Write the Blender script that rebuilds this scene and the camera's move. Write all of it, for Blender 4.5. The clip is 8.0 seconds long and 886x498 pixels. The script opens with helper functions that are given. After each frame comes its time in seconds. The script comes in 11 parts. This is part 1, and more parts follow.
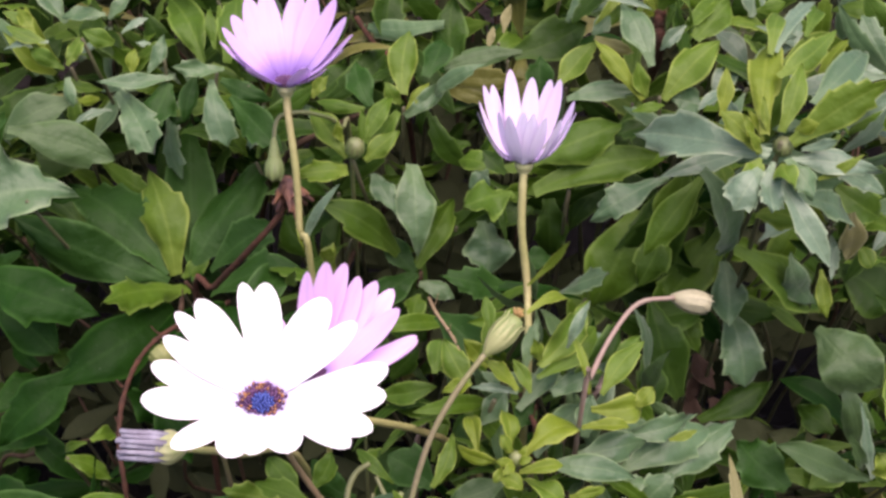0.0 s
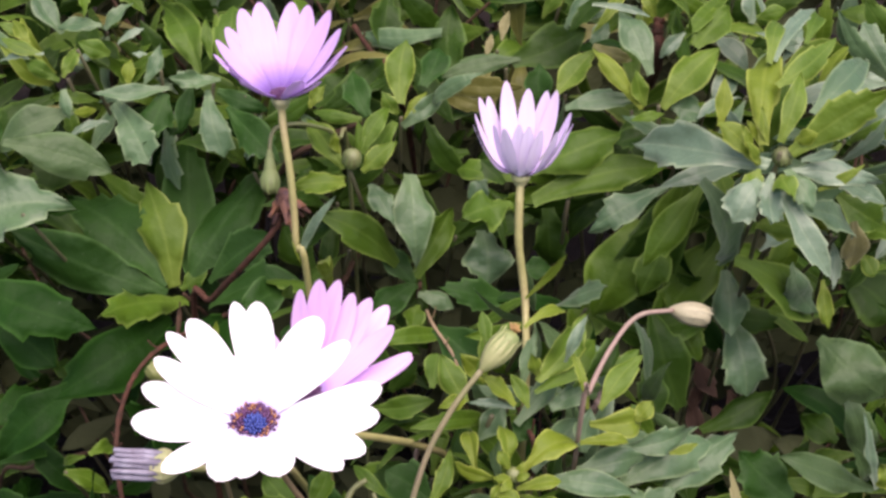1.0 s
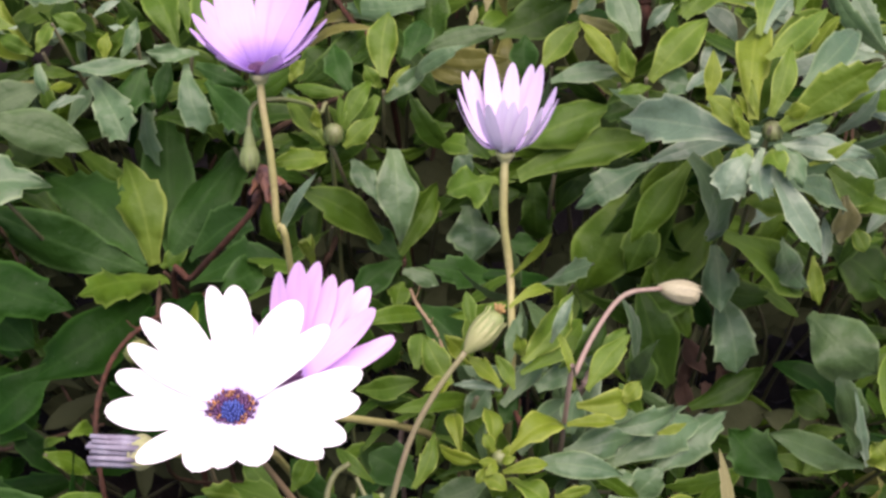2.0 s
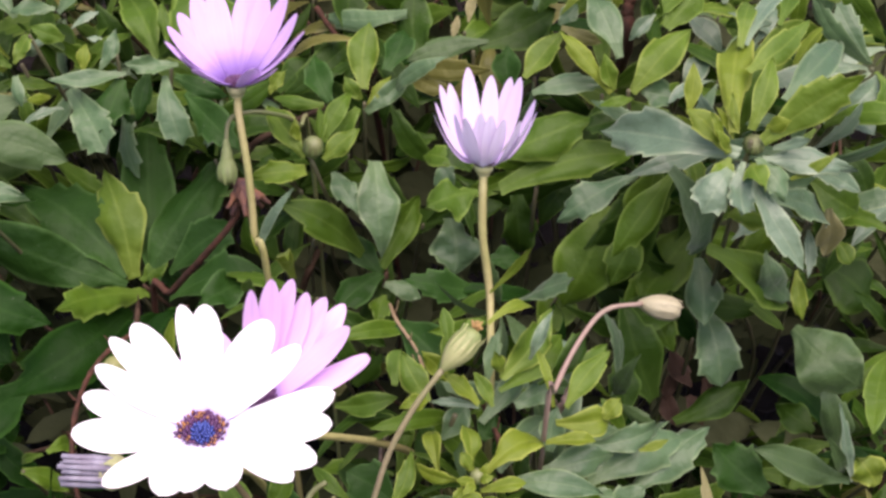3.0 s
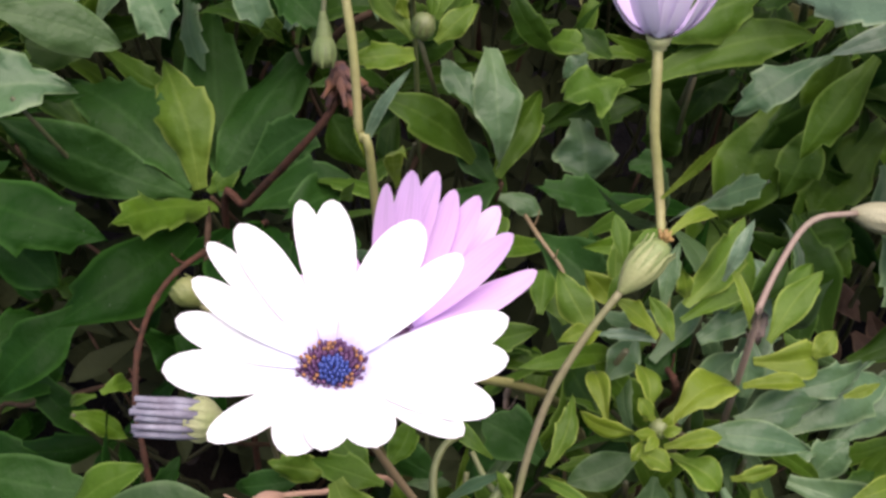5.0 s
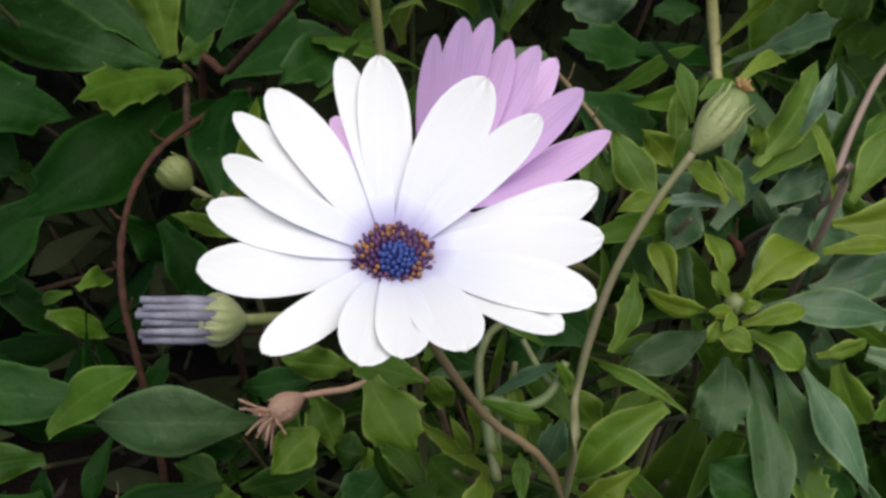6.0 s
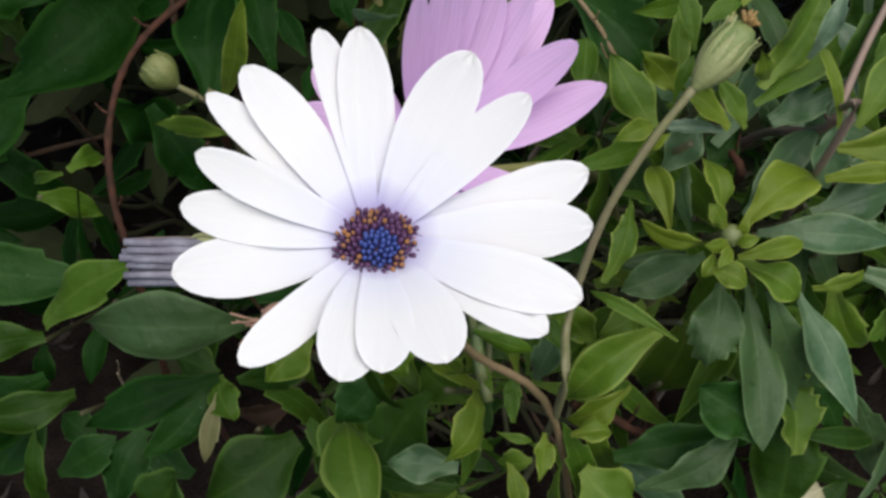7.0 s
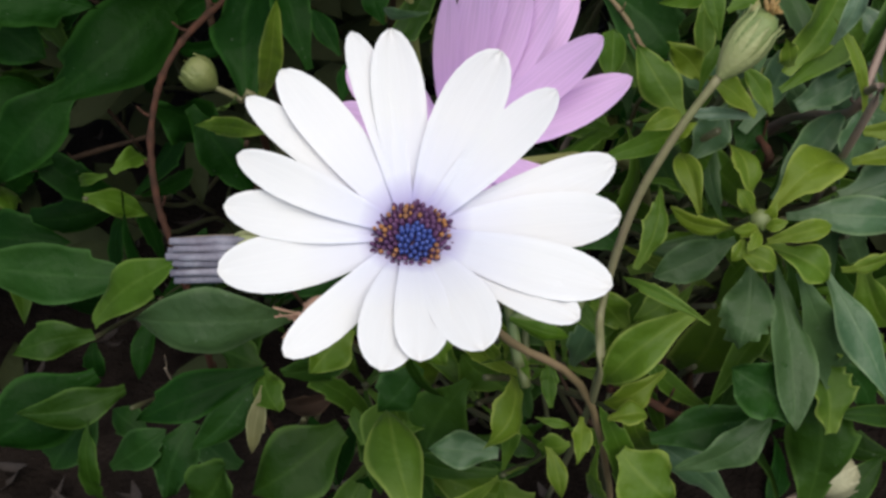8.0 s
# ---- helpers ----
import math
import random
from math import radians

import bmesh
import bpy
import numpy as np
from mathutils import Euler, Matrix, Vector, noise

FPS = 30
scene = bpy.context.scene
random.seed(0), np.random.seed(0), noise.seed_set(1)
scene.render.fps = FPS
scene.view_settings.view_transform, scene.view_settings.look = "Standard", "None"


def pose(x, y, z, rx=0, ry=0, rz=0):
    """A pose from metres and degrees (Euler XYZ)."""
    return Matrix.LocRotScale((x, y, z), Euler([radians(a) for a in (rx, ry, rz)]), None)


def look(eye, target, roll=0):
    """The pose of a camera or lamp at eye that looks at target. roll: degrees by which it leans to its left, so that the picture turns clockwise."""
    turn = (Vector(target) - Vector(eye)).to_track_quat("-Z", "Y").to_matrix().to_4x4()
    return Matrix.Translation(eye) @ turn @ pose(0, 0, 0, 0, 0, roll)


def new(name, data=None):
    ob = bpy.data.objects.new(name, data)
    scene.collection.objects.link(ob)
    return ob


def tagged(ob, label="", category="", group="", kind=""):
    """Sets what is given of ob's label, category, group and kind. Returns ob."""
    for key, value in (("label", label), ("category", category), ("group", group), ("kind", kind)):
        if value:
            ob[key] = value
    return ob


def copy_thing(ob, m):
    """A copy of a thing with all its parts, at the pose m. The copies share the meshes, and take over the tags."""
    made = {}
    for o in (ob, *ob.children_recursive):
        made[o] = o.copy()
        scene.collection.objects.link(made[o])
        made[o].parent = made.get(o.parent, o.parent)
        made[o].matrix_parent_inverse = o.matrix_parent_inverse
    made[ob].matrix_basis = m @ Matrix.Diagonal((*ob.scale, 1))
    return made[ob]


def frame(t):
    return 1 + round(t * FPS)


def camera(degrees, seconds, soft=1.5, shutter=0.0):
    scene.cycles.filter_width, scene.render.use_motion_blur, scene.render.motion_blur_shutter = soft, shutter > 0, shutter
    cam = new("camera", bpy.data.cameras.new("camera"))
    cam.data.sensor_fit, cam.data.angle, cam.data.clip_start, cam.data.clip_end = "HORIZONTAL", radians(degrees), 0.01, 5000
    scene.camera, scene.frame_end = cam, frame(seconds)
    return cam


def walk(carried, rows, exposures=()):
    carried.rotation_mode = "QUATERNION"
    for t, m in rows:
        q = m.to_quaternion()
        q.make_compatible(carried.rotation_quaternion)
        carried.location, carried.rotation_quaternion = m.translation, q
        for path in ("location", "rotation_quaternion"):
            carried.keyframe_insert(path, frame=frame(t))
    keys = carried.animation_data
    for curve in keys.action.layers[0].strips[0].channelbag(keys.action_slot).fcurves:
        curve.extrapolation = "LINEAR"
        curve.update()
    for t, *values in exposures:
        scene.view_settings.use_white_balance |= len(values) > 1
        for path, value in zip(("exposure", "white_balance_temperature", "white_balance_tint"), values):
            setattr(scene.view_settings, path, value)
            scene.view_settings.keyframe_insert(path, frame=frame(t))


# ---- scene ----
cam = camera(38.0, 8.0, soft=2.9)
PATH = [
    (0, (0.0020, 0.0001, 0.5003), (0.0026, 0.8886, 0.0414), 0.14),
    (0.5, (0.0026, 0.0028, 0.5011), (0.0035, 0.8904, 0.0404), 0.25),
    (1, (0.0064, 0.0063, 0.5037), (-0.0004, 0.8934, 0.0421), -0.47),
    (1.5, (0.0071, 0.0103, 0.5018), (0.0022, 0.8893, 0.0250), -0.49),
    (2.8, (0.0139, 0.0229, 0.5044), (0.0220, 0.8965, 0.0178), -0.82),
    (3, (0.0150, 0.0225, 0.5036), (0.0176, 0.8986, 0.0216), -0.67),
    (3.5, (0.0146, 0.0202, 0.5043), (0.0196, 0.9014, 0.0317), -1.21),
    (4, (0.0150, 0.0209, 0.5019), (0.0103, 0.8961, 0.0182), -1.30),
    (4.5, (0.0024, 0.0460, 0.4808), (-0.0150, 0.8987, -0.0415), -0.66),
    (4.7, (-0.0069, 0.0642, 0.4698), (-0.0305, 0.9184, -0.0495), -0.70),
    (5.8, (-0.0484, 0.1290, 0.4208), (-0.0053, 0.9605, -0.1331), -1.18),
    (6, (-0.0466, 0.1251, 0.4307), (-0.0070, 0.9196, -0.1753), -1.23),
    (6.5, (-0.0416, 0.1396, 0.4454), (-0.0112, 0.8548, -0.2528), -1.04),
    (7, (-0.0403, 0.1529, 0.4524), (-0.0190, 0.8245, -0.2883), -1.84),
    (7.5, (-0.0441, 0.1495, 0.4597), (-0.0342, 0.8397, -0.2639), -2.97),
    (8, (-0.0396, 0.1482, 0.4582), (-0.0490, 0.8153, -0.2867), -5.22),
]
EXPOSURES = [(0.0, 0.92, 7050, 37), (4.2, 0.92, 7050, 37), (4.7, 0.87, 7050, 33), (5.8, -0.03, 6750, 12), (6.5, -0.11, 6750, 12), (8.0, -0.15, 6750, 11)]
walk(cam, [(t, look(eye, target, roll)) for t, eye, target, roll in PATH], EXPOSURES)

# ---------------------------------------------------------------- light
world = bpy.data.worlds.new("sky")
scene.world = world
world.use_nodes = True
wn = world.node_tree
sky = wn.nodes.new("ShaderNodeTexSky")
sky.sky_type, sky.sun_disc = "NISHITA", False
sky.sun_elevation, sky.sun_rotation = radians(66), radians(152)
wn.links.new(sky.outputs[0], wn.nodes["Background"].inputs[0])
wn.nodes["Background"].inputs[1].default_value = 0.15

sun = new("sun", bpy.data.lights.new("sun", "SUN"))
sun.data.energy, sun.data.angle, sun.data.color = 4.2, radians(70), (1.0, 0.965, 0.905)
sun.matrix_world = look((0.35, -0.25, 1.9), (0, 0.4, 0.25))


# ---------------------------------------------------------------- materials
def material(name):
    mat = bpy.data.materials.new(name)
    mat.use_nodes = True
    nt = mat.node_tree
    return mat, nt, nt.nodes["Principled BSDF"]


def node(nt, kind, **values):
    n = nt.nodes.new(kind)
    for key, value in values.items():
        n.inputs[key.replace("_", " ")].default_value = value
    return n


def mixed(nt, a, b, factor, mode="MIX"):
    m = nt.nodes.new("ShaderNodeMix")
    m.data_type, m.blend_type = "RGBA", mode
    for socket, value in ((m.inputs[0], factor), (m.inputs[6], a), (m.inputs[7], b)):
        if isinstance(value, bpy.types.NodeSocket):
            nt.links.new(value, socket)
        else:
            socket.default_value = value if isinstance(value, float) else (*value[:3], 1.0)
    return m.outputs[2]


def maths(nt, op, a, b=0.0, clamp=False):
    m = nt.nodes.new("ShaderNodeMath")
    m.operation, m.use_clamp = op, clamp
    for socket, value in ((m.inputs[0], a), (m.inputs[1], b)):
        if isinstance(value, bpy.types.NodeSocket):
            nt.links.new(value, socket)
        else:
            socket.default_value = value
    return m.outputs[0]


def ramp(nt, value, low, high):
    m = nt.nodes.new("ShaderNodeMapRange")
    m.inputs[1].default_value, m.inputs[2].default_value = low, high
    nt.links.new(value, m.inputs[0])
    return m.outputs[0]


def noise_value(nt, scale, detail=3.0, coords=None):
    n = node(nt, "ShaderNodeTexNoise", Scale=scale, Detail=detail)
    if coords is None:
        coords = nt.nodes.new("ShaderNodeTexCoord").outputs["Object"]
    nt.links.new(coords, n.inputs["Vector"])
    return n.outputs["Fac"]


def bumped(nt, shader, height, strength, distance):
    b = node(nt, "ShaderNodeBump", Strength=strength, Distance=distance)
    nt.links.new(height, b.inputs["Height"])
    nt.links.new(b.outputs[0], shader.inputs["Normal"])


def see_through(nt, shader, colour, share):
    """Light that passes through a thin blade or petal."""
    t = nt.nodes.new("ShaderNodeBsdfTranslucent")
    nt.links.new(colour, t.inputs[0])
    m = nt.nodes.new("ShaderNodeMixShader")
    m.inputs[0].default_value = share
    nt.links.new(shader.outputs[0], m.inputs[1])
    nt.links.new(t.outputs[0], m.inputs[2])
    nt.links.new(m.outputs[0], nt.nodes["Material Output"].inputs[0])


def leaf_material(name, colour, other, rib, gloss, share, shine, fuzz):
    mat, nt, shader = material(name)
    info = nt.nodes.new("ShaderNodeObjectInfo")
    base = mixed(nt, colour, other, info.outputs["Random"])
    blotch = ramp(nt, noise_value(nt, 90.0, 2.0), 0.35, 0.7)
    base = mixed(nt, base, other, maths(nt, "MULTIPLY", blotch, 0.55))
    base = mixed(nt, base, (0.45, 0.45, 0.45), ramp(nt, noise_value(nt, 900.0, 2.0), 0.3, 0.75), "SOFT_LIGHT")
    uv = nt.nodes.new("ShaderNodeSeparateXYZ")
    nt.links.new(nt.nodes.new("ShaderNodeTexCoord").outputs["UV"], uv.inputs[0])
    across = maths(nt, "ABSOLUTE", maths(nt, "SUBTRACT", uv.outputs[0], 0.5))
    # Foot-to-tip shading of a curved blade, put into the colour.
    foot_shading = maths(nt, "MULTIPLY", ramp(nt, uv.outputs[1], 0.42, 0.0), 0.38)
    base = mixed(nt, base, rib, foot_shading)
    patch = ramp(nt, noise_value(nt, 38.0, 2.0), 0.38, 0.66)
    base = mixed(nt, base, tuple(0.62 * c for c in other), maths(nt, "MULTIPLY", patch, 0.42))
    base = mixed(nt, base, (0.34, 0.37, 0.30), maths(nt, "MULTIPLY", ramp(nt, noise_value(nt, 620.0, 1.0), 0.765, 0.79), 0.10))
    midrib = ramp(nt, across, 0.06, 0.012)
    side = maths(nt, "FRACT", maths(nt, "SUBTRACT", maths(nt, "MULTIPLY", uv.outputs[1], 7.0), maths(nt, "MULTIPLY", across, 3.2)))
    vein = ramp(nt, maths(nt, "ABSOLUTE", maths(nt, "SUBTRACT", side, 0.5)), 0.06, 0.0)
    margin = ramp(nt, across, 0.405, 0.48)
    lines = maths(nt, "ADD", midrib, maths(nt, "MULTIPLY", vein, 0.03), True)
    base = mixed(nt, base, rib, maths(nt, "MULTIPLY", lines, 0.2))
    base = mixed(nt, base, rib, maths(nt, "MULTIPLY", margin, 0.74))
    nt.links.new(base, shader.inputs["Base Color"])
    shader.inputs["Roughness"].default_value = gloss
    shader.inputs["Specular IOR Level"].default_value = shine
    shader.inputs["Sheen Weight"].default_value, shader.inputs["Sheen Roughness"].default_value = fuzz, 0.45
    relief = maths(nt, "SUBTRACT", noise_value(nt, 260.0, 3.0), maths(nt, "MULTIPLY", lines, 0.12))
    relief = maths(nt, "ADD", relief, maths(nt, "MULTIPLY", noise_value(nt, 70.0, 1.0), 3.0))
    bumped(nt, shader, relief, 0.7, 0.0010)
    see_through(nt, shader, base, share)
    return mat


LEAF = {
    "young": leaf_material("young_leaf", (0.140, 0.202, 0.011), (0.096, 0.162, 0.012), (0.27, 0.33, 0.06), 0.5, 0.32, 0.22, 0.04),
    "green": leaf_material("green_leaf", (0.060, 0.128, 0.006), (0.042, 0.100, 0.007), (0.14, 0.23, 0.04), 0.5, 0.24, 0.18, 0.03),
    "fresh": leaf_material("fresh_green_leaf", (0.094, 0.170, 0.009), (0.064, 0.134, 0.011), (0.23, 0.31, 0.06), 0.5, 0.30, 0.22, 0.04),
    # Older leaves' green; also darkens low and inner leaves in place of shade.
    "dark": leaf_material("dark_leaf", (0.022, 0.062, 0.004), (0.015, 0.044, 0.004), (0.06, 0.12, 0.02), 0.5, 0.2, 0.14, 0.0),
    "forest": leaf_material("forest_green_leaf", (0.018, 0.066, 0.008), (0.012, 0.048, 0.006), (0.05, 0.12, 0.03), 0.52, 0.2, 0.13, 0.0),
    # Green darkened to carry the shade on low and inner leaves.
    "deep": leaf_material("shade_green_leaf", (0.007, 0.038, 0.003), (0.004, 0.025, 0.002), (0.02, 0.07, 0.01), 0.55, 0.15, 0.08, 0.0),
    "grey": leaf_material("grey_green_leaf", (0.070, 0.140, 0.050), (0.048, 0.112, 0.044), (0.16, 0.24, 0.11), 0.45, 0.2, 0.36, 0.12),
    # Part of this pale tone is bluish sky sheen, set as colour.
    "pale": leaf_material("pale_sheen_leaf", (0.116, 0.192, 0.108), (0.080, 0.152, 0.082), (0.24, 0.32, 0.18), 0.42, 0.22, 0.45, 0.16),
    "sage": leaf_material("smooth_sage_leaf", (0.044, 0.092, 0.026), (0.035, 0.077, 0.021), (0.08, 0.14, 0.05), 0.5, 0.18, 0.26, 0.06),
    # Shade of the shrub's inside, put into the leaf colour.
    "hidden": leaf_material("inner_shade_leaf", (0.018, 0.025, 0.010), (0.022, 0.019, 0.011), (0.04, 0.05, 0.02), 0.7, 0.15, 0.1, 0.0),
    "straw": leaf_material("straw_leaf", (0.20, 0.19, 0.08), (0.15, 0.15, 0.05), (0.3, 0.3, 0.14), 0.6, 0.25, 0.3, 0.1),
    "dry": leaf_material("dead_brown_leaf", (0.085, 0.048, 0.028), (0.05, 0.030, 0.020), (0.13, 0.08, 0.05), 0.7, 0.15, 0.2, 0.0),
    "olive": leaf_material("olive_leaf", (0.12, 0.12, 0.020), (0.09, 0.10, 0.018), (0.22, 0.23, 0.07), 0.5, 0.25, 0.3, 0.06),
}


def petal_material(name, colour, blush_shade, heart, rough, share, streak, reach=0.20):
    mat, nt, shader = material(name)
    uv = nt.nodes.new("ShaderNodeSeparateXYZ")
    coords = nt.nodes.new("ShaderNodeTexCoord").outputs["UV"]
    nt.links.new(coords, uv.inputs[0])
    stretch = nt.nodes.new("ShaderNodeMapping")
    stretch.inputs["Scale"].default_value = (26.0, 1.6, 1.0)
    nt.links.new(coords, stretch.inputs[0])
    lines = noise_value(nt, 1.0, 4.0, stretch.outputs[0])
    base = mixed(nt, colour, tuple(c * streak for c in colour), ramp(nt, lines, 0.35, 0.7))
    base = mixed(nt, base, blush_shade, maths(nt, "MULTIPLY", ramp(nt, uv.outputs[1], 0.55, 0.12), 0.8))
    base = mixed(nt, base, heart, maths(nt, "MULTIPLY", ramp(nt, uv.outputs[1], reach, 0.03), 0.8))
    nt.links.new(base, shader.inputs["Base Color"])
    shader.inputs["Roughness"].default_value = rough
    shader.inputs["Specular IOR Level"].default_value = 0.3
    bumped(nt, shader, lines, 0.18, 0.0004)
    see_through(nt, shader, base, share)
    return mat


# White's lavender inner half puts bluish shade near the eye into colour.
WHITE = petal_material("white_petal", (0.79, 0.796, 0.788), (0.69, 0.71, 0.82), (0.34, 0.29, 0.58), 0.6, 0.26, 0.97)
WHITE_UNDER = petal_material("white_petal_underside", (0.86, 0.85, 0.88), (0.76, 0.75, 0.84), (0.5, 0.45, 0.6), 0.6, 0.46, 0.95)
PINK = petal_material("pink_petal", (0.58, 0.41, 0.68), (0.36, 0.25, 0.58), (0.09, 0.03, 0.22), 0.6, 0.28, 0.86, 0.36)
PINK_LIGHT = petal_material("light_pink_petal", (0.90, 0.62, 0.92), (0.70, 0.47, 0.80), (0.3, 0.2, 0.5), 0.6, 0.24, 0.80)
PINK_UNDER = petal_material("lilac_petal_underside", (0.82, 0.70, 0.93), (0.68, 0.60, 0.90), (0.50, 0.44, 0.68), 0.6, 0.48, 0.88)
PALE_PINK = petal_material("pale_pink_petal", (0.69, 0.58, 0.75), (0.56, 0.48, 0.70), (0.4, 0.3, 0.5), 0.6, 0.30, 0.90)
PALE_UNDER = petal_material("pale_petal_underside", (0.88, 0.84, 0.95), (0.76, 0.74, 0.86), (0.58, 0.58, 0.70), 0.6, 0.30, 0.84)


def plain_material(name, colour, other, rough, scale, relief=0.0004):
    mat, nt, shader = material(name)
    base = mixed(nt, colour, other, ramp(nt, noise_value(nt, scale, 4.0), 0.3, 0.7))
    fine = noise_value(nt, scale * 8, 3.0)
    base = mixed(nt, base, (0.4, 0.4, 0.4), ramp(nt, fine, 0.35, 0.8), "SOFT_LIGHT")
    nt.links.new(base, shader.inputs["Base Color"])
    shader.inputs["Roughness"].default_value = rough
    bumped(nt, shader, fine, 0.6, relief)
    return mat


STEM_PALE = plain_material("pale_green_stem", (0.24, 0.26, 0.085), (0.27, 0.24, 0.10), 0.55, 60)
STEM_SAGE = plain_material("sage_green_stem", (0.16, 0.17, 0.07), (0.19, 0.16, 0.09), 0.6, 60)
STEM_GREEN = plain_material("green_stem", (0.11, 0.16, 0.05), (0.15, 0.15, 0.06), 0.55, 60)
STEM_OLIVE = plain_material("olive_brown_stem", (0.17, 0.13, 0.06), (0.22, 0.15, 0.08), 0.6, 60)
STEM_ROSE = plain_material("rosy_stem", (0.20, 0.165, 0.115), (0.22, 0.14, 0.115), 0.6, 70)
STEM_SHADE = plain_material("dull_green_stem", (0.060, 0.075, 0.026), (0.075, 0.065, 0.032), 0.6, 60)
BARK = plain_material("brown_bark", (0.036, 0.022, 0.012), (0.078, 0.046, 0.026), 0.75, 180, 0.0010)
RED_BARK = plain_material("reddish_bark", (0.090, 0.037, 0.022), (0.040, 0.021, 0.013), 0.75, 320, 0.0012)
DRY = plain_material("dry_straw", (0.33, 0.26, 0.18), (0.24, 0.19, 0.14), 0.8, 120)
CALYX = plain_material("pale_green_calyx", (0.29, 0.33, 0.13), (0.36, 0.36, 0.19), 0.6, 160)
CALYX_SAGE = plain_material("grey_green_calyx", (0.21, 0.255, 0.09), (0.27, 0.29, 0.125), 0.6, 160)
CALYX_DARK = plain_material("green_calyx", (0.12, 0.18, 0.05), (0.17, 0.21, 0.07), 0.6, 160)
BUD_OLIVE = plain_material("olive_green_bud", (0.115, 0.145, 0.035), (0.16, 0.175, 0.055), 0.6, 160)
BUD_CREAM = plain_material("cream_bud", (0.31, 0.30, 0.18), (0.25, 0.24, 0.14), 0.6, 160)
ROLLED = plain_material("rolled_grey_petal", (0.28, 0.28, 0.325), (0.15, 0.135, 0.17), 0.6, 220)
WITHERED = plain_material("withered_brown", (0.20, 0.085, 0.035), (0.06, 0.034, 0.038), 0.8, 160, 0.0008)
TAN = plain_material("withered_tan", (0.46, 0.28, 0.19), (0.34, 0.20, 0.13), 0.8, 160, 0.0008)
OCHRE = plain_material("yellow_brown_tip", (0.30, 0.19, 0.05), (0.20, 0.13, 0.05), 0.7, 200)
DISC = plain_material("dark_purple_disc", (0.05, 0.022, 0.06), (0.08, 0.03, 0.07), 0.6, 400)
FLORET_BLUE = plain_material("blue_floret", (0.035, 0.06, 0.24), (0.06, 0.10, 0.34), 0.45, 500)
FLORET_PURPLE = plain_material("purple_floret", (0.13, 0.048, 0.12), (0.075, 0.030, 0.095), 0.55, 500)
POLLEN = plain_material("orange_pollen", (0.34, 0.15, 0.045), (0.22, 0.10, 0.05), 0.8, 600)
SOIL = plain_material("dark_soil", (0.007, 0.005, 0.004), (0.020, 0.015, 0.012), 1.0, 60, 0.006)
for rough_mat in (SOIL, BARK, RED_BARK):
    rough_mat.node_tree.nodes["Principled BSDF"].inputs["Specular IOR Level"].default_value = 0.05 if rough_mat is SOIL else 0.2
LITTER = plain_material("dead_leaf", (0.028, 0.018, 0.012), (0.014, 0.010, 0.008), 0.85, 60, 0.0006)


# ---------------------------------------------------------------- building helpers
def thing(name, label, category, at=(0, 0, 0), group="", kind=""):
    ob = new(name)
    ob.empty_display_size = 0.02
    ob.location = at
    return tagged(ob, label, category, group, kind)


def origin(ob):
    """Where the meshes of a thing have their zero."""
    spot = Vector((0, 0, 0))
    while ob:
        spot += ob.location
        ob = ob.parent
    return spot


def mesh_part(name, verts, faces, mats, parent, label="", uvs=None, slots=None, smooth=True):
    """One mesh object under a thing; verts are in the world."""
    zero = origin(parent) if parent else Vector((0, 0, 0))
    data = bpy.data.meshes.new(name)
    data.from_pydata([Vector(v) - zero for v in verts], [], faces)
    for m in mats if isinstance(mats, (list, tuple)) else [mats]:
        data.materials.append(m)
    if uvs:
        layer = data.uv_layers.new(name="UVMap")
        for loop in data.loops:
            layer.data[loop.index].uv = uvs[loop.vertex_index]
    for n, poly in enumerate(data.polygons):
        poly.use_smooth = smooth
        if slots:
            poly.material_index = slots[n]
    ob = new(name, data)
    if parent:
        ob.parent = parent
    if label:
        ob["label"] = label
    return ob


def glide(points, steps=5):
    """A smooth line through points (Catmull-Rom)."""
    pts = [Vector(p) for p in points]
    if len(pts) < 3:
        return [pts[0].lerp(pts[-1], k / steps) for k in range(steps + 1)]
    ends = [2 * pts[0] - pts[1], *pts, 2 * pts[-1] - pts[-2]]
    line = []
    for a, b, c, d in zip(ends, ends[1:], ends[2:], ends[3:]):
        for k in range(steps):
            t = k / steps
            line.append(0.5 * (2 * b + (c - a) * t + (2 * a - 5 * b + 4 * c - d) * t * t + (3 * b - a - 3 * c + d) * t**3))
    return [*line, pts[-1]]


def tube_data(points, r0, r1, sides=7, knobs=0.0, rng=None):
    verts, faces = [], []
    n = len(points)
    guide = Vector((0.31, 0.17, 0.93))
    for i, p in enumerate(points):
        along = (points[min(i + 1, n - 1)] - points[max(i - 1, 0)]).normalized()
        x = along.cross(guide)
        x = (x if x.length > 1e-4 else along.cross(Vector((1, 0, 0)))).normalized()
        y = along.cross(x)
        r = r0 + (r1 - r0) * i / (n - 1)
        if rng:
            r *= 1 + knobs * rng.uniform(-1, 1)
        for k in range(sides):
            a = 2 * math.pi * k / sides
            verts.append(p + r * (math.cos(a) * x + math.sin(a) * y))
    for i in range(n - 1):
        for k in range(sides):
            a, b = i * sides + k, i * sides + (k + 1) % sides
            faces.append((a, b, b + sides, a + sides))
    faces.append(tuple(range(sides - 1, -1, -1)))
    faces.append(tuple(range((n - 1) * sides, n * sides)))
    return verts, faces


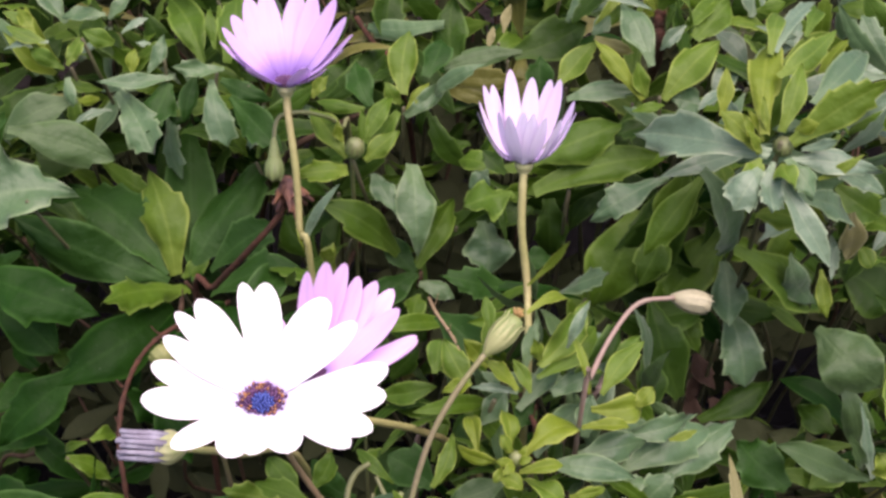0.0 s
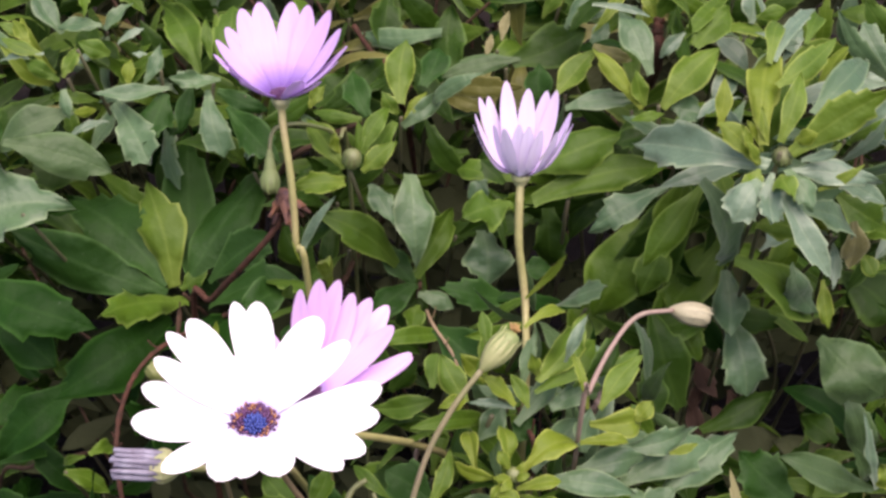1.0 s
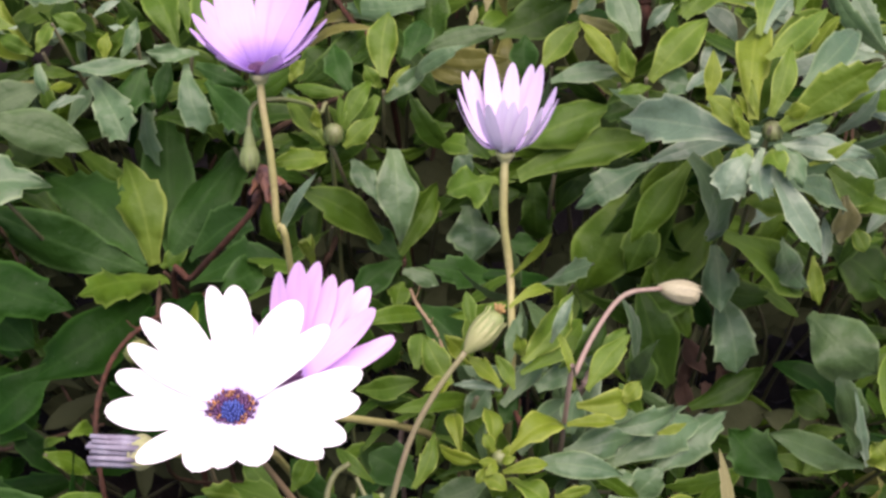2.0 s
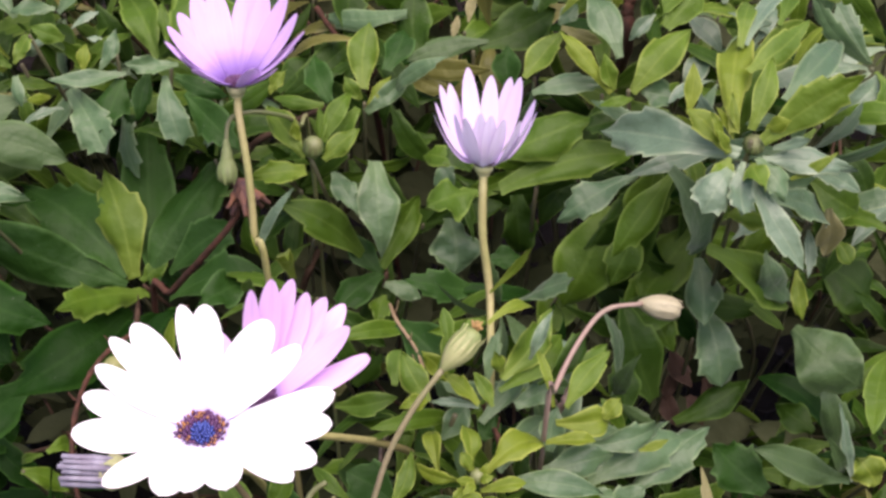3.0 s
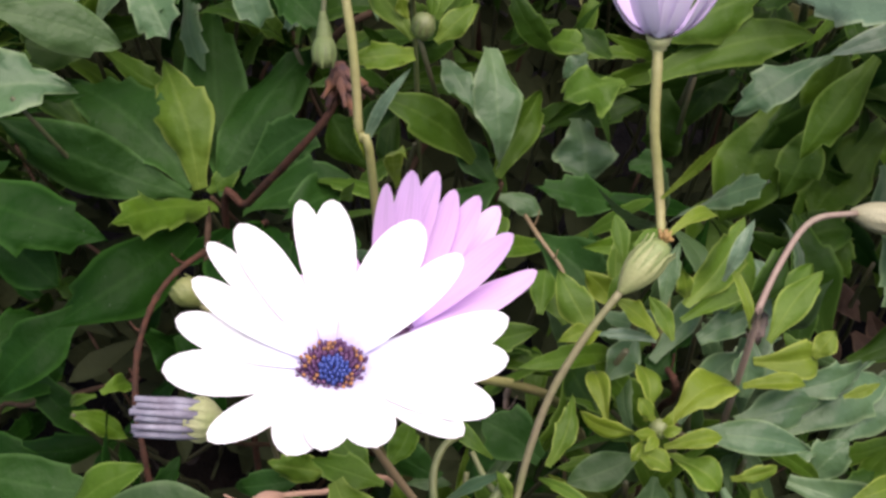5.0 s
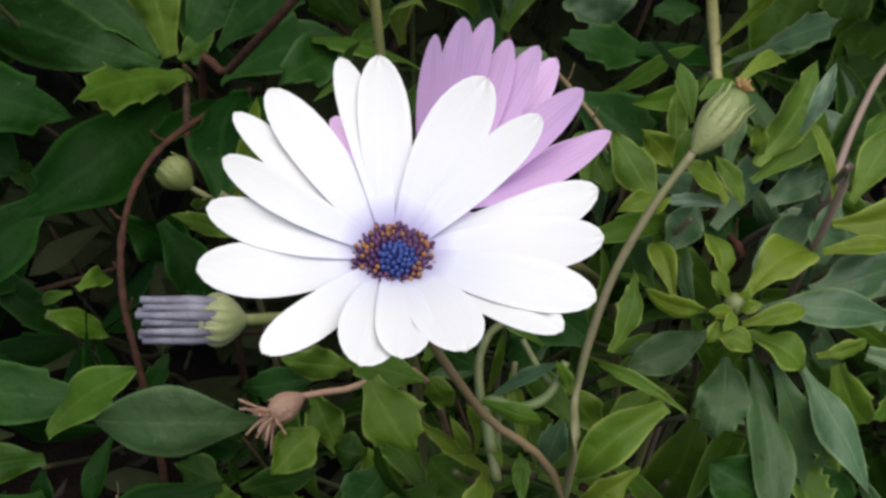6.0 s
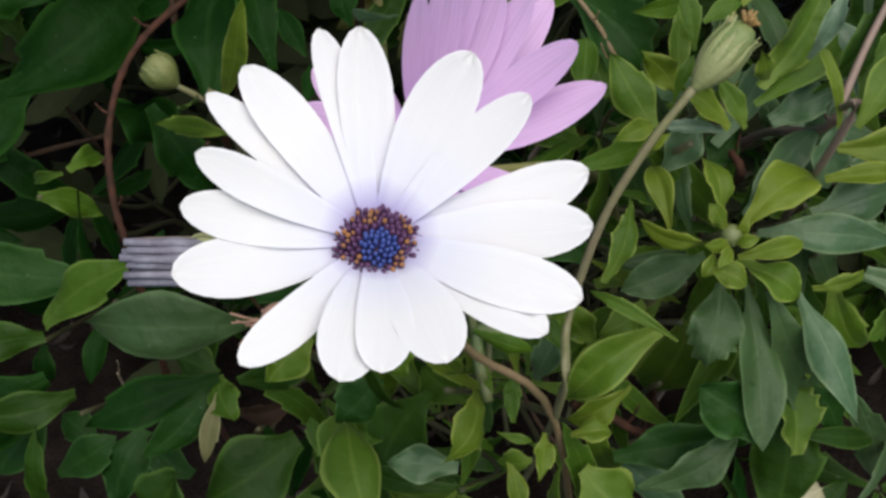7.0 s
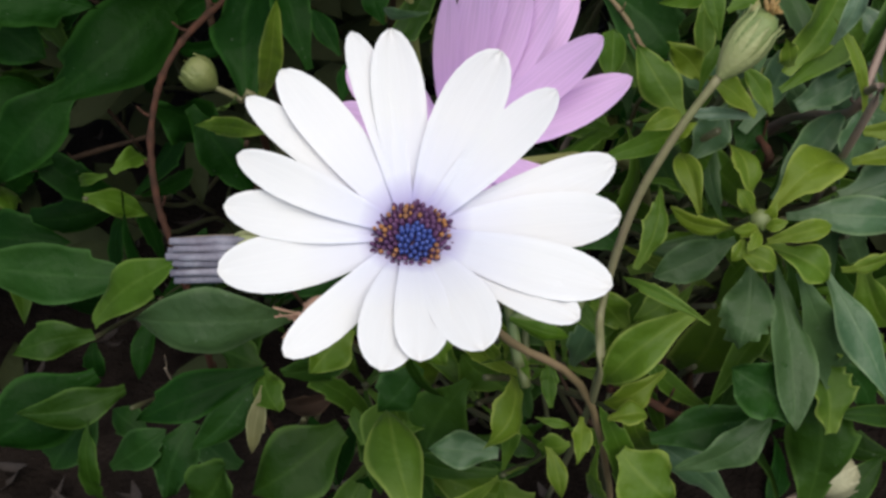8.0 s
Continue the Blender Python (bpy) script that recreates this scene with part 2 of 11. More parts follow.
def stem(parent, points, r0, r1, mat, name="stem", label="", knobs=0.06, steps=5):
    rng = random.Random(len(points) * 31 + int(1e5 * abs(points[0][0])))
    verts, faces = tube_data(glide(points, steps), r0, r1, 8, knobs, rng)
    return mesh_part(name, verts, faces, mat, parent, label)


def blade_edge(rng, teeth, peak, foot, e1, e2, rows):
    """One margin of a leaf from foot to tip: rows of place along the leaf and half width, with forward-pointing teeth."""
    def plain(s):
        if s < peak:
            return foot + (1 - foot) * (0.5 - 0.5 * math.cos(math.pi * s / peak)) ** 0.92
        return max(0.0, 1 - ((s - peak) / (1 - peak)) ** e1) ** e2

    count = {0: rng.choice((0, 0, 1)), 1: rng.choice((1, 2, 2, 3)), 2: rng.choice((2, 3, 3)), 3: rng.choice((0, 1, 1, 2))}[teeth]
    spots = [k / (rows - 1) for k in range(rows)]
    line = [(s, plain(s)) for s in spots]
    if count:
        low, high = (0.42, 0.90) if teeth != 2 else (0.52, 0.94)
        size = {0: 0.08, 1: 0.17, 2: 0.19, 3: 0.11}[teeth]
        for k in range(count):
            s = low + (high - low) * (k + rng.uniform(0.35, 0.75)) / count
            i = min(range(2, rows - 2), key=lambda n: abs(spots[n] - s))
            tall = size * rng.uniform(0.4, 1.2)
            line[i] = (spots[i] + 0.02, plain(spots[i]) + tall)
            line[i + 1] = (spots[i] + 0.036, max(0.06, plain(spots[i + 1]) - 0.30 * tall))
    return line


def leaf(parent, base, tip, width, kind, bend=0.05, roll=0.0, teeth=0, seed=0):
    """A daisy leaf: a long wedge-shaped foot, widest well beyond the middle, a short point, coarse teeth and a folded midrib."""
    rng = random.Random(seed * 7 + 3)
    base, tip = Vector(base), Vector(tip)
    along = tip - base
    length = along.length
    along.normalize()
    open_blade = 400 <= seed < 1000  # the leaves of the outer shoots lie flat and open
    loose = 0.12 if open_blade else 0.2 if seed < 1000 else 0.4
    face = Vector((rng.uniform(-loose, loose), -0.74 + rng.uniform(-loose, loose), 0.66 + rng.uniform(-loose, loose)))
    face = (face - along * face.dot(along))
    face = (face if face.length > 0.05 else Vector((0, 0, 1)) - along * along.z).normalized()
    face = Matrix.Rotation(radians(roll), 3, along) @ face
    side = along.cross(face)
    peak, foot = rng.uniform(0.58, 0.69), rng.uniform(0.13, 0.24)
    e1, e2 = rng.uniform(1.5, 2.0), rng.uniform(0.7, 0.95)
    if kind == "sage":
        peak, foot, e1, e2 = 0.52, 0.12, 1.9, 0.9
    elif teeth == 2:  # a fan with a blunt, ragged end
        peak, e1, e2 = rng.uniform(0.70, 0.80), rng.uniform(1.7, 2.2), 0.75
    elif teeth == 3:  # a lance
        peak, foot, e1, e2 = rng.uniform(0.48, 0.64), rng.uniform(0.16, 0.32), rng.uniform(1.35, 1.7), rng.uniform(0.85, 1.0)
    fold, wave, curl = rng.uniform(-0.10, 0.42), rng.uniform(0.02, 0.10 if width < 0.012 else 0.06), rng.uniform(-0.26, 0.06)
    recurve = rng.uniform(0.05, 0.32)
    if kind in ("young", "pale"):
        fold, curl, recurve = rng.uniform(0.10, 0.50), rng.uniform(-0.30, -0.04), rng.uniform(0.0, 0.22)
    if open_blade:
        fold, wave = rng.uniform(-0.06, 0.45), rng.uniform(0.06, 0.18)
        recurve, curl = rng.uniform(0.05, 0.45), rng.uniform(-0.14, 0.07)
        foot *= 1.4
        if teeth == 1:
            peak, e1, e2 = rng.uniform(0.50, 0.62), rng.uniform(1.3, 1.6), rng.uniform(0.95, 1.05)
        if teeth == 0 and kind != "sage":
            peak, e1, e2 = rng.uniform(0.45, 0.58), rng.uniform(1.3, 1.65), rng.uniform(0.9, 1.04)
    cupped = 760 <= seed < 800 and kind in ("young", "fresh")  # spoon-shaped leaves of the front rosette, tips rolled back
    if cupped:
        fold, recurve, wave = rng.uniform(0.5, 0.95), rng.uniform(0.3, 0.7), rng.uniform(0.05, 0.14)
        peak, e1, e2 = rng.uniform(0.58, 0.70), rng.uniform(1.7, 2.2), rng.uniform(0.7, 0.85)
    sway, phase, ripple = rng.uniform(-0.07, 0.07), rng.uniform(0, 1), rng.uniform(5, 11)
    twist = radians(rng.uniform(-1, 1) * (16 if open_blade else 28 if seed < 1000 else 60))
    width *= 1.08 if open_blade else 1.0
    hook = rng.uniform(0.02, 0.07 if open_blade else 0.20) if rng.random() < 0.7 else 0.0
    if cupped:
        hook, twist = rng.uniform(0.12, 0.30), radians(rng.uniform(-45, 45))
    bend += rng.uniform(-0.06, 0.09)
    lop = rng.uniform(-0.25, 0.25)
    rows = 17 if teeth in (1, 2) else 14
    edges = [blade_edge(rng, teeth, peak, foot, e1, e2, rows) for _ in range(2)]
    cross = (-1.0, -0.72, -0.36, 0.0, 0.36, 0.72, 1.0)
    verts, uvs, faces = [], [], []
    for k in range(rows):
        mid = k / (rows - 1)
        for u in cross:
            own, wide = edges[0][k] if u < 0 else edges[1][k]
            s = mid + (own - mid) * abs(u) ** 2
            half = 0.5 * width * wide
            turn = twist * (s - 0.4)
            h = bend * length * 4 * s * (1 - s) + curl * length * s * s * s
            h += (fold + lop * u) * half * abs(u) ** 1.3 - recurve * half * abs(u) ** 4
            h += wave * width * math.sin(s * ripple + 6 * phase + u * 2.0) * abs(u) * min(1.0, 3 * s)
            h += 0.6 * wave * width * math.sin(s * ripple * 2.3 + 4 * phase - u * 2.6) * u**4
            h += math.sin(turn) * half * u - hook * length * max(0.0, s - 0.7) ** 2 * 8
            lean = sway * length * math.sin(math.pi * s)
            verts.append(base + along * (length * s) + side * (half * u * math.cos(turn) + lean) + face * h)
            uvs.append((0.5 + 0.5 * u, s))
    m = len(cross)
    for i in range(rows - 1):
        for k in range(m - 1):
            a = i * m + k
            faces.append((a, a + 1, a + 1 + m, a + m))
    return mesh_part("leaf", verts, faces, LEAF[kind], parent, uvs=uvs)


def shoot(label, root, node, mat=STEM_SHADE, group="shoots of the daisy shrub"):
    ob = thing("daisy_shoot", label, "plant", root, group)
    a, b = Vector(root), Vector(node)
    rng = random.Random(int(1e5 * abs(node[0])) + int(1e4 * node[2]))
    low = a.lerp(b, 0.35) + Vector((rng.uniform(-0.03, 0.03), rng.uniform(0.02, 0.05), -0.02))
    mid = a.lerp(b, 0.7) + Vector((rng.uniform(-0.02, 0.02), rng.uniform(0.01, 0.03), -0.02))
    stem(ob, [a - Vector((0, 0, 0.006)), low, mid, b], 0.0011, 0.0008, mat, label="thin brown stem" if mat is BARK else "thin green stem")
    return ob


PETAL_ROWS = [0.0, 0.10, 0.22, 0.35, 0.48, 0.60, 0.70, 0.79, 0.87, 0.93, 0.975, 1.0]


def petal(parent, m, az, length, width, lift, arch, mats, seed, r0=0.004, foot=0.47, point=0.0):
    """A ray petal with two skins; m takes the flower's own axes into the world."""
    rng = random.Random(seed * 13 + 5)
    a = radians(az)
    out, side, up = Vector((math.cos(a), math.sin(a), 0)), Vector((-math.sin(a), math.cos(a), 0)), Vector((0, 0, 1))
    c, s_ = math.cos(radians(lift)), math.sin(radians(lift))
    twist, sway = rng.uniform(-0.16, 0.16), rng.uniform(-0.03, 0.03)
    groove = rng.uniform(0.09, 0.17)
    cross = (-1.0, -0.66, -0.33, 0.0, 0.33, 0.66, 1.0)
    top, under, uvs = [], [], []
    for s in PETAL_ROWS:
        body = foot + (1 - foot) * math.sin(0.5 * math.pi * min(1.0, s / 0.62)) ** 1.2
        if s > 0.66:
            t = (s - 0.66) / 0.34
            body *= (1 - point) * math.sqrt(max(0.0, 1 - t**2.2)) + point * (1 - t**1.5)
        half = 0.5 * width * max(body, 0.05)
        for u in cross:
            r = r0 + (length * c - r0) * s
            h = length * s_ * s + arch * length * 4 * s * (1 - s)
            h += groove * width * (0.6 * u * u + 0.25 * math.cos(2 * math.pi * u * 1.4)) + twist * half * u * s
            v = out * r + side * (half * u + sway * length * math.sin(math.pi * s)) + up * h
            thick = 0.00016 * (1 - u * u) * (1 - s) + 0.00005
            top.append(m @ (v + up * thick))
            under.append(m @ (v - up * thick))
            uvs.append((0.5 + 0.5 * u, s))
    n, k, faces, slots = len(PETAL_ROWS), len(cross), [], []
    for i in range(n - 1):
        for j in range(k - 1):
            b = i * k + j
            faces.append((b, b + k, b + k + 1, b + 1))
            slots.append(0)
    for i in range(n - 1):
        for j in range(k - 1):
            b = n * k + i * k + j
            faces.append((b, b + 1, b + k + 1, b + k))
            slots.append(1)
    return mesh_part("petal", top + under, faces, list(mats), parent, uvs=uvs + uvs, slots=slots)


def axes(at, facing):
    """A flower's own axes: z along its face."""
    z = Vector(facing).normalized()
    x = z.cross(Vector((1, 0, 0))).cross(z).normalized()
    y = z.cross(x)
    m = Matrix((x, y, z)).transposed().to_4x4()
    m.translation = at
    return m


def pegs(m, spots, sides=5):
    """Small tapered pegs, joined: rows of x, y, z, height, radius, lean outward."""
    verts, faces = [], []
    for x, y, z, high, r, lean in spots:
        flat = Vector((x, y, 0))
        way = (Vector((0, 0, 1)) + (flat.normalized() if flat.length > 1e-6 else flat) * lean).normalized()
        for k, (f, w) in enumerate(((0, 0.8), (0.55, 1.0), (0.85, 0.8), (1.0, 0.3))):
            for q in range(sides):
                ang = 2 * math.pi * q / sides + x * 900
                verts.append(m @ (Vector((x, y, z)) + way * (high * f) + Vector((math.cos(ang), math.sin(ang), 0)) * (r * w)))
        b = len(verts) - 4 * sides
        for k in range(3):
            for q in range(sides):
                p0, p1 = b + k * sides + q, b + k * sides + (q + 1) % sides
                faces.append((p0, p1, p1 + sides, p0 + sides))
        faces.append(tuple(b + 3 * sides + q for q in range(sides)))
    return verts, faces


def disc(parent, m, radius, seed=1, core=FLORET_BLUE):
    """The eye: a dark dome with blue closed florets in the middle and open ones with pollen round them."""
    rng = random.Random(seed)
    verts, faces = [m @ Vector((0, 0, 0.36 * radius))], []
    rings, sides = 6, 24
    for i in range(1, rings + 1):
        f = i / rings
        for k in range(sides):
            a = 2 * math.pi * k / sides
            verts.append(m @ Vector((radius * f * math.cos(a), radius * f * math.sin(a), 0.36 * radius * (1 - f * f) - (0.12 * radius if i == rings else 0))))
    for k in range(sides):
        faces.append((0, 1 + k, 1 + (k + 1) % sides))
    for i in range(rings - 1):
        for k in range(sides):
            a, b = 1 + i * sides + k, 1 + i * sides + (k + 1) % sides
            faces.append((a, a + sides, b + sides, b))
    eye = mesh_part("disc", verts, faces, DISC, parent, "dark purple flower disc")
    blue, purple, pollen = [], [], []
    total = 190
    for i in range(total):
        f = math.sqrt((i + 0.5) / total)
        a = i * 2.39996
        x, y = radius * f * math.cos(a), radius * f * math.sin(a)
        z = 0.36 * radius * (1 - f * f) - 0.0001
        if f < 0.44:
            blue.append((x, y, z, radius * rng.uniform(0.30, 0.46), radius * 0.074, 0.12))
        else:
            high = radius * rng.uniform(0.22, 0.42)
            purple.append((x, y, z, high, radius * 0.080, 0.55 * f))
            if rng.random() < 0.36 and f < 0.9 and core is FLORET_BLUE:
                g = 1 + 0.45 * high / radius * f
                pollen.append((x * g, y * g, z + high * 0.82, radius * 0.11, radius * rng.uniform(0.05, 0.08), 0.3))
    for name, spots, mat, label in (("floret_core", blue, core, "closed florets in the middle"), ("floret_ring", purple, FLORET_PURPLE, "dark purple open florets"), ("pollen", pollen, POLLEN, "orange-brown pollen tips")):
        if not spots:
            continue
        v, f = pegs(m, spots)
        ob = mesh_part(name, v, f, mat, eye, label)
        ob["kind"] = "stuff"


def cup(parent, m, radius, depth, mat, bracts=11, name="calyx", reach=0.0):
    """The green cup under a flower, with its ring of bracts."""
    verts, faces = [], []
    profile = ((-depth, 0.24), (-0.8 * depth, 0.5), (-0.45 * depth, 0.85), (-0.1 * depth, 1.0), (0.0, 0.9))
    sides = 16
    for z, w in profile:
        for k in range(sides):
            a = 2 * math.pi * k / sides
            r = radius * w * (1 + 0.04 * (k % 2))
            verts.append(m @ Vector((r * math.cos(a), r * math.sin(a), z)))
    for i in range(len(profile) - 1):
        for k in range(sides):
            a, b = i * sides + k, i * sides + (k + 1) % sides
            faces.append((a, b, b + sides, a + sides))
    faces.append(tuple(range(sides - 1, -1, -1)))
    body = mesh_part(name, verts, faces, mat, parent)
    for k in range(bracts):
        low = m @ Matrix.Translation((0, 0, -0.75 * depth))
        petal(body, low, 360 * k / bracts + 9, radius * 1.0 + depth * 0.55 + reach, radius * 0.5, 58, 0.10, (mat, mat), k, r0=radius * 0.62, foot=0.9).name = "bract"
    return body


def closed_bud(parent, base, tip, radius, mat, bracts=10, name="bud", blunt=0.45, label="", inner=None, flare=0.05):
    """An egg-shaped bud wrapped in long bracts."""
    base, tip = Vector(base), Vector(tip)
    m = axes(base, tip - base)
    long = (tip - base).length
    verts, faces = [], []
    sides, rings = 18, 9
    for i in range(rings + 1):
        f = i / rings
        w = math.sin(math.pi * (0.04 + 0.76 * f)) ** 0.9 if i < rings else blunt * 0.7
        for k in range(sides):
            a = 2 * math.pi * k / sides + 0.25 * f
            r = radius * w * (1 + 0.06 * math.cos(a * bracts * 0.5) ** 2)
            verts.append(m @ Vector((r * math.cos(a), r * math.sin(a), long * f)))
    for i in range(rings):
        for k in range(sides):
            a, b = i * sides + k, i * sides + (k + 1) % sides
            faces.append((a, b, b + sides, a + sides))
    faces.append(tuple(range(sides - 1, -1, -1)))
    faces.append(tuple(range(rings * sides, (rings + 1) * sides)))
    body = mesh_part(name, verts, faces, inner or STEM_GREEN, parent, label)
    for k in range(bracts):
        a = 2 * math.pi * (k + 0.5) / bracts
        pts, w = [], radius * 1.9 * math.pi / bracts * 0.55
        rng = random.Random(k)
        reach = rng.uniform(0.8, 1.06)
        for i in range(8):
            f = i / 7 * reach
            g = min(f, 0.99)
            r = radius * (math.sin(math.pi * (0.04 + 0.76 * g)) ** 0.9) * 1.05 + (radius * flare if i == 7 else 0)
            pts.append((r, long * f, w * (1 - 0.92 * (i / 7) ** 2.5)))
        bv, bf = [], []
        for r, z, half in pts:
            for u in (-1, 0, 1):
                ang = a + u * half / max(r, radius * 0.3)
                rr = r + (0.09 * radius if u == 0 else 0)
                bv.append(m @ Vector((rr * math.cos(ang), rr * math.sin(ang), z)))
        for i in range(7):
            for u in (0, 1):
                b = i * 3 + u
                bf.append((b, b + 1, b + 4, b + 3))
        mesh_part("bract", bv, bf, mat, body)
    return body


def withered(parent, m, size, mat, count=16, seed=0, name="withered_petal", wide=0.10, low=15):
    """Shrivelled petals, each a thin twisted strip."""
    rng = random.Random(seed)
    for _ in range(count):
        az, lift = rng.uniform(0, 360), rng.uniform(low, 88)
        way = Matrix.Rotation(radians(az), 3, "Z") @ Matrix.Rotation(radians(-lift), 3, "Y") @ Vector((1, 0, 0))
        hook = Vector((rng.uniform(-1, 1), rng.uniform(-1, 1), rng.uniform(-1, 0.6)))
        reach = size * rng.uniform(0.6, 1.15)
        line = [m @ (way * (reach * f) + hook * (0.35 * reach * f * f)) for f in (0, 0.25, 0.5, 0.75, 1.0)]
        v, f = tube_data(line, size * wide * 0.7, size * wide * 0.4, 5, 0.4, rng)
        mesh_part(name, v, f, mat, parent)


# ---------------------------------------------------------------- ground
def ground():
    rings = [0.0, 0.02, 0.04, 0.06, 0.08, 0.1, 0.12, 0.14, 0.16, 0.18, 0.2, 0.23, 0.26, 0.3, 0.34, 0.38, 0.43, 0.5, 0.6, 0.8, 1.2, 2.0, 4.0, 9.0, 25.0, 80.0, 300.0, 1500.0]
    sides, centre = 64, Vector((0.0, 0.5, 0.0))
    verts, faces = [centre], []
    for r in rings[1:]:
        for k in range(sides):
            a = 2 * math.pi * k / sides
            p = centre + Vector((r * math.cos(a), r * math.sin(a), 0))
            p.z = (0.010 * noise.noise(p * 14) + 0.005 * noise.noise(p * 45)) * min(1.0, 1.5 / max(r, 0.5)) - 0.004
            verts.append(p)
    for k in range(sides):
        faces.append((0, 1 + k, 1 + (k + 1) % sides))
    for i in range(len(rings) - 2):
        for k in range(sides):
            a, b = 1 + i * sides + k, 1 + i * sides + (k + 1) % sides
            faces.append((a, a + sides, b + sides, b))
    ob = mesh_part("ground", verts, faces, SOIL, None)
    tagged(ob, "dark garden soil under the shrub", "ground", kind="structure")


ground()


def litter():
    """Dead leaves and crumbs over the soil."""
    rng = random.Random(8)
    verts, faces = [], []
    for _ in range(900):
        c = Vector((rng.uniform(-0.42, 0.42), rng.uniform(0.28, 0.85), rng.uniform(0.0, 0.012)))
        a = rng.uniform(0, 6.3)
        x, y = Vector((math.cos(a), math.sin(a), rng.uniform(-0.3, 0.3))), Vector((-math.sin(a), math.cos(a), rng.uniform(-0.5, 0.5)))
        long, wide = rng.uniform(0.003, 0.009), rng.uniform(0.0008, 0.0026)
        b = len(verts)
        for s, w in ((-1, 0.1), (-0.4, 0.9), (0.3, 1.0), (1, 0.05)):
            for u in (-1, 0, 1):
                verts.append(c + x * (long * s) + y * (wide * w * u) + Vector((0, 0, wide * 0.5 * abs(u) + 0.004 * s * s)))
        for i in range(3):
            for u in (0, 1):
                q = b + i * 3 + u
                faces.append((q, q + 1, q + 4, q + 3))
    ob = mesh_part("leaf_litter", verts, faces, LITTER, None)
    tagged(ob, "brown dead leaves lying on dark soil", "leaf litter", kind="stuff")


litter()

# ---------------------------------------------------------------- flowers
WHITE_AT, WHITE_FACE = (-0.0463, 0.2902, 0.3042), (0.1263, -0.4514, 0.8834)
WHITE_RAYS = [(-166, 0.0333, 0.0095, 17), (175, 0.0313, 0.0078, 18), (160, 0.0313, 0.0066, 22), (140, 0.0343, 0.0062, 12), (128, 0.0335, 0.0088, 13), (105, 0.0337, 0.0064, 14), (94, 0.0330, 0.0088, 17), (60, 0.0323, 0.0104, 21), (39, 0.0323, 0.0078, 21), (14, 0.0348, 0.0088, 12), (-2, 0.0336, 0.0098, 14), (-25, 0.0338, 0.0092, 19, 0.055), (-38, 0.0318, 0.0080, 21, 0.055), (-71, 0.0281, 0.0104, 31, 0.055), (-94, 0.0280, 0.0086, 31, 0.055), (-107, 0.0301, 0.0096, 30, 0.055), (-135, 0.0322, 0.0068, 20, 0.055)]


def daisy(label, at, facing, rays, lift, arch, mats, stalk, r0, r1, stem_mat, eye, name="daisy_flower", calyx=CALYX_DARK, green=0.0048, point=0.0):
    """rays: rows of bearing, length, width and, if it differs, lift."""
    ob = thing(name, label, "flower", stalk[-1])
    m = axes(at, facing)
    stem(ob, [*[Vector(p) for p in stalk[::-1]], m @ Vector((0, 0, -1.3 * green))], r0, r1, stem_mat)
    cup(ob, m @ Matrix.Translation((0, 0, -0.001)), green, green * 1.4, calyx)
    for n, (az, long, wide, *own) in enumerate(rays):
        layer = m @ Matrix.Translation((0, 0, 0.0004 * (n % 3)))
        petal(ob, layer, az, long, wide, own[0] if own else lift, own[1] if len(own) > 1 else arch, mats, n + int(1000 * abs(at[0])), point=point)
    disc(ob, m @ Matrix.Translation((0, -0.0022 if mats[0] is WHITE else 0, 0)), eye, core=FLORET_BLUE if mats[0] is WHITE else FLORET_PURPLE)
    return ob


daisy("fully open white daisy with a dark blue eye", WHITE_AT, WHITE_FACE, WHITE_RAYS, 17, -0.03, (WHITE, WHITE_UNDER),
      [(-0.0412, 0.2997, 0.2783), (-0.0299, 0.3103, 0.2471), (-0.0111, 0.3164, 0.2117), (0.0, 0.33, 0.1), (-0.002, 0.36, 0.0)], 0.0009, 0.0009, STEM_OLIVE, 0.0064, "white_daisy", point=0.12)

PINK_RAYS = [(48, 0.0367, 0.0075, 46), (105, 0.0375, 0.0050, 67), (85, 0.0387, 0.0068, 62), (71, 0.0384, 0.0064, 54), (60, 0.0350, 0.0068, 48), (142, 0.0255, 0.0080, 40), (45, 0.0368, 0.0078, 29), (19, 0.0372, 0.0084, 47), (5, 0.0369, 0.0080, 36), (11, 0.0350, 0.0076, 27), (155, 0.0270, 0.0080, 30), (178, 0.0280, 0.0080, 33), (-159, 0.0290, 0.0080, 36), (-136, 0.0270, 0.0080, 30), (-113, 0.0280, 0.0080, 33), (-90, 0.0290, 0.0080, 36), (-67, 0.0270, 0.0080, 30), (-44, 0.0280, 0.0080, 33)]
daisy("pink daisy half hidden behind the white one", (-0.0376, 0.3291, 0.2856), (0.1209, -0.4032, 0.9071), PINK_RAYS, 35, -0.05, (PINK_LIGHT, PINK_UNDER),
      [(-0.0367, 0.3451, 0.2629), (0.0100, 0.3950, 0.2100), (0.0300, 0.4500, 0.1000), (0.04, 0.50, 0.0)], 0.0015, 0.0014, STEM_PALE, 0.0050, "pink_daisy", point=0.2)

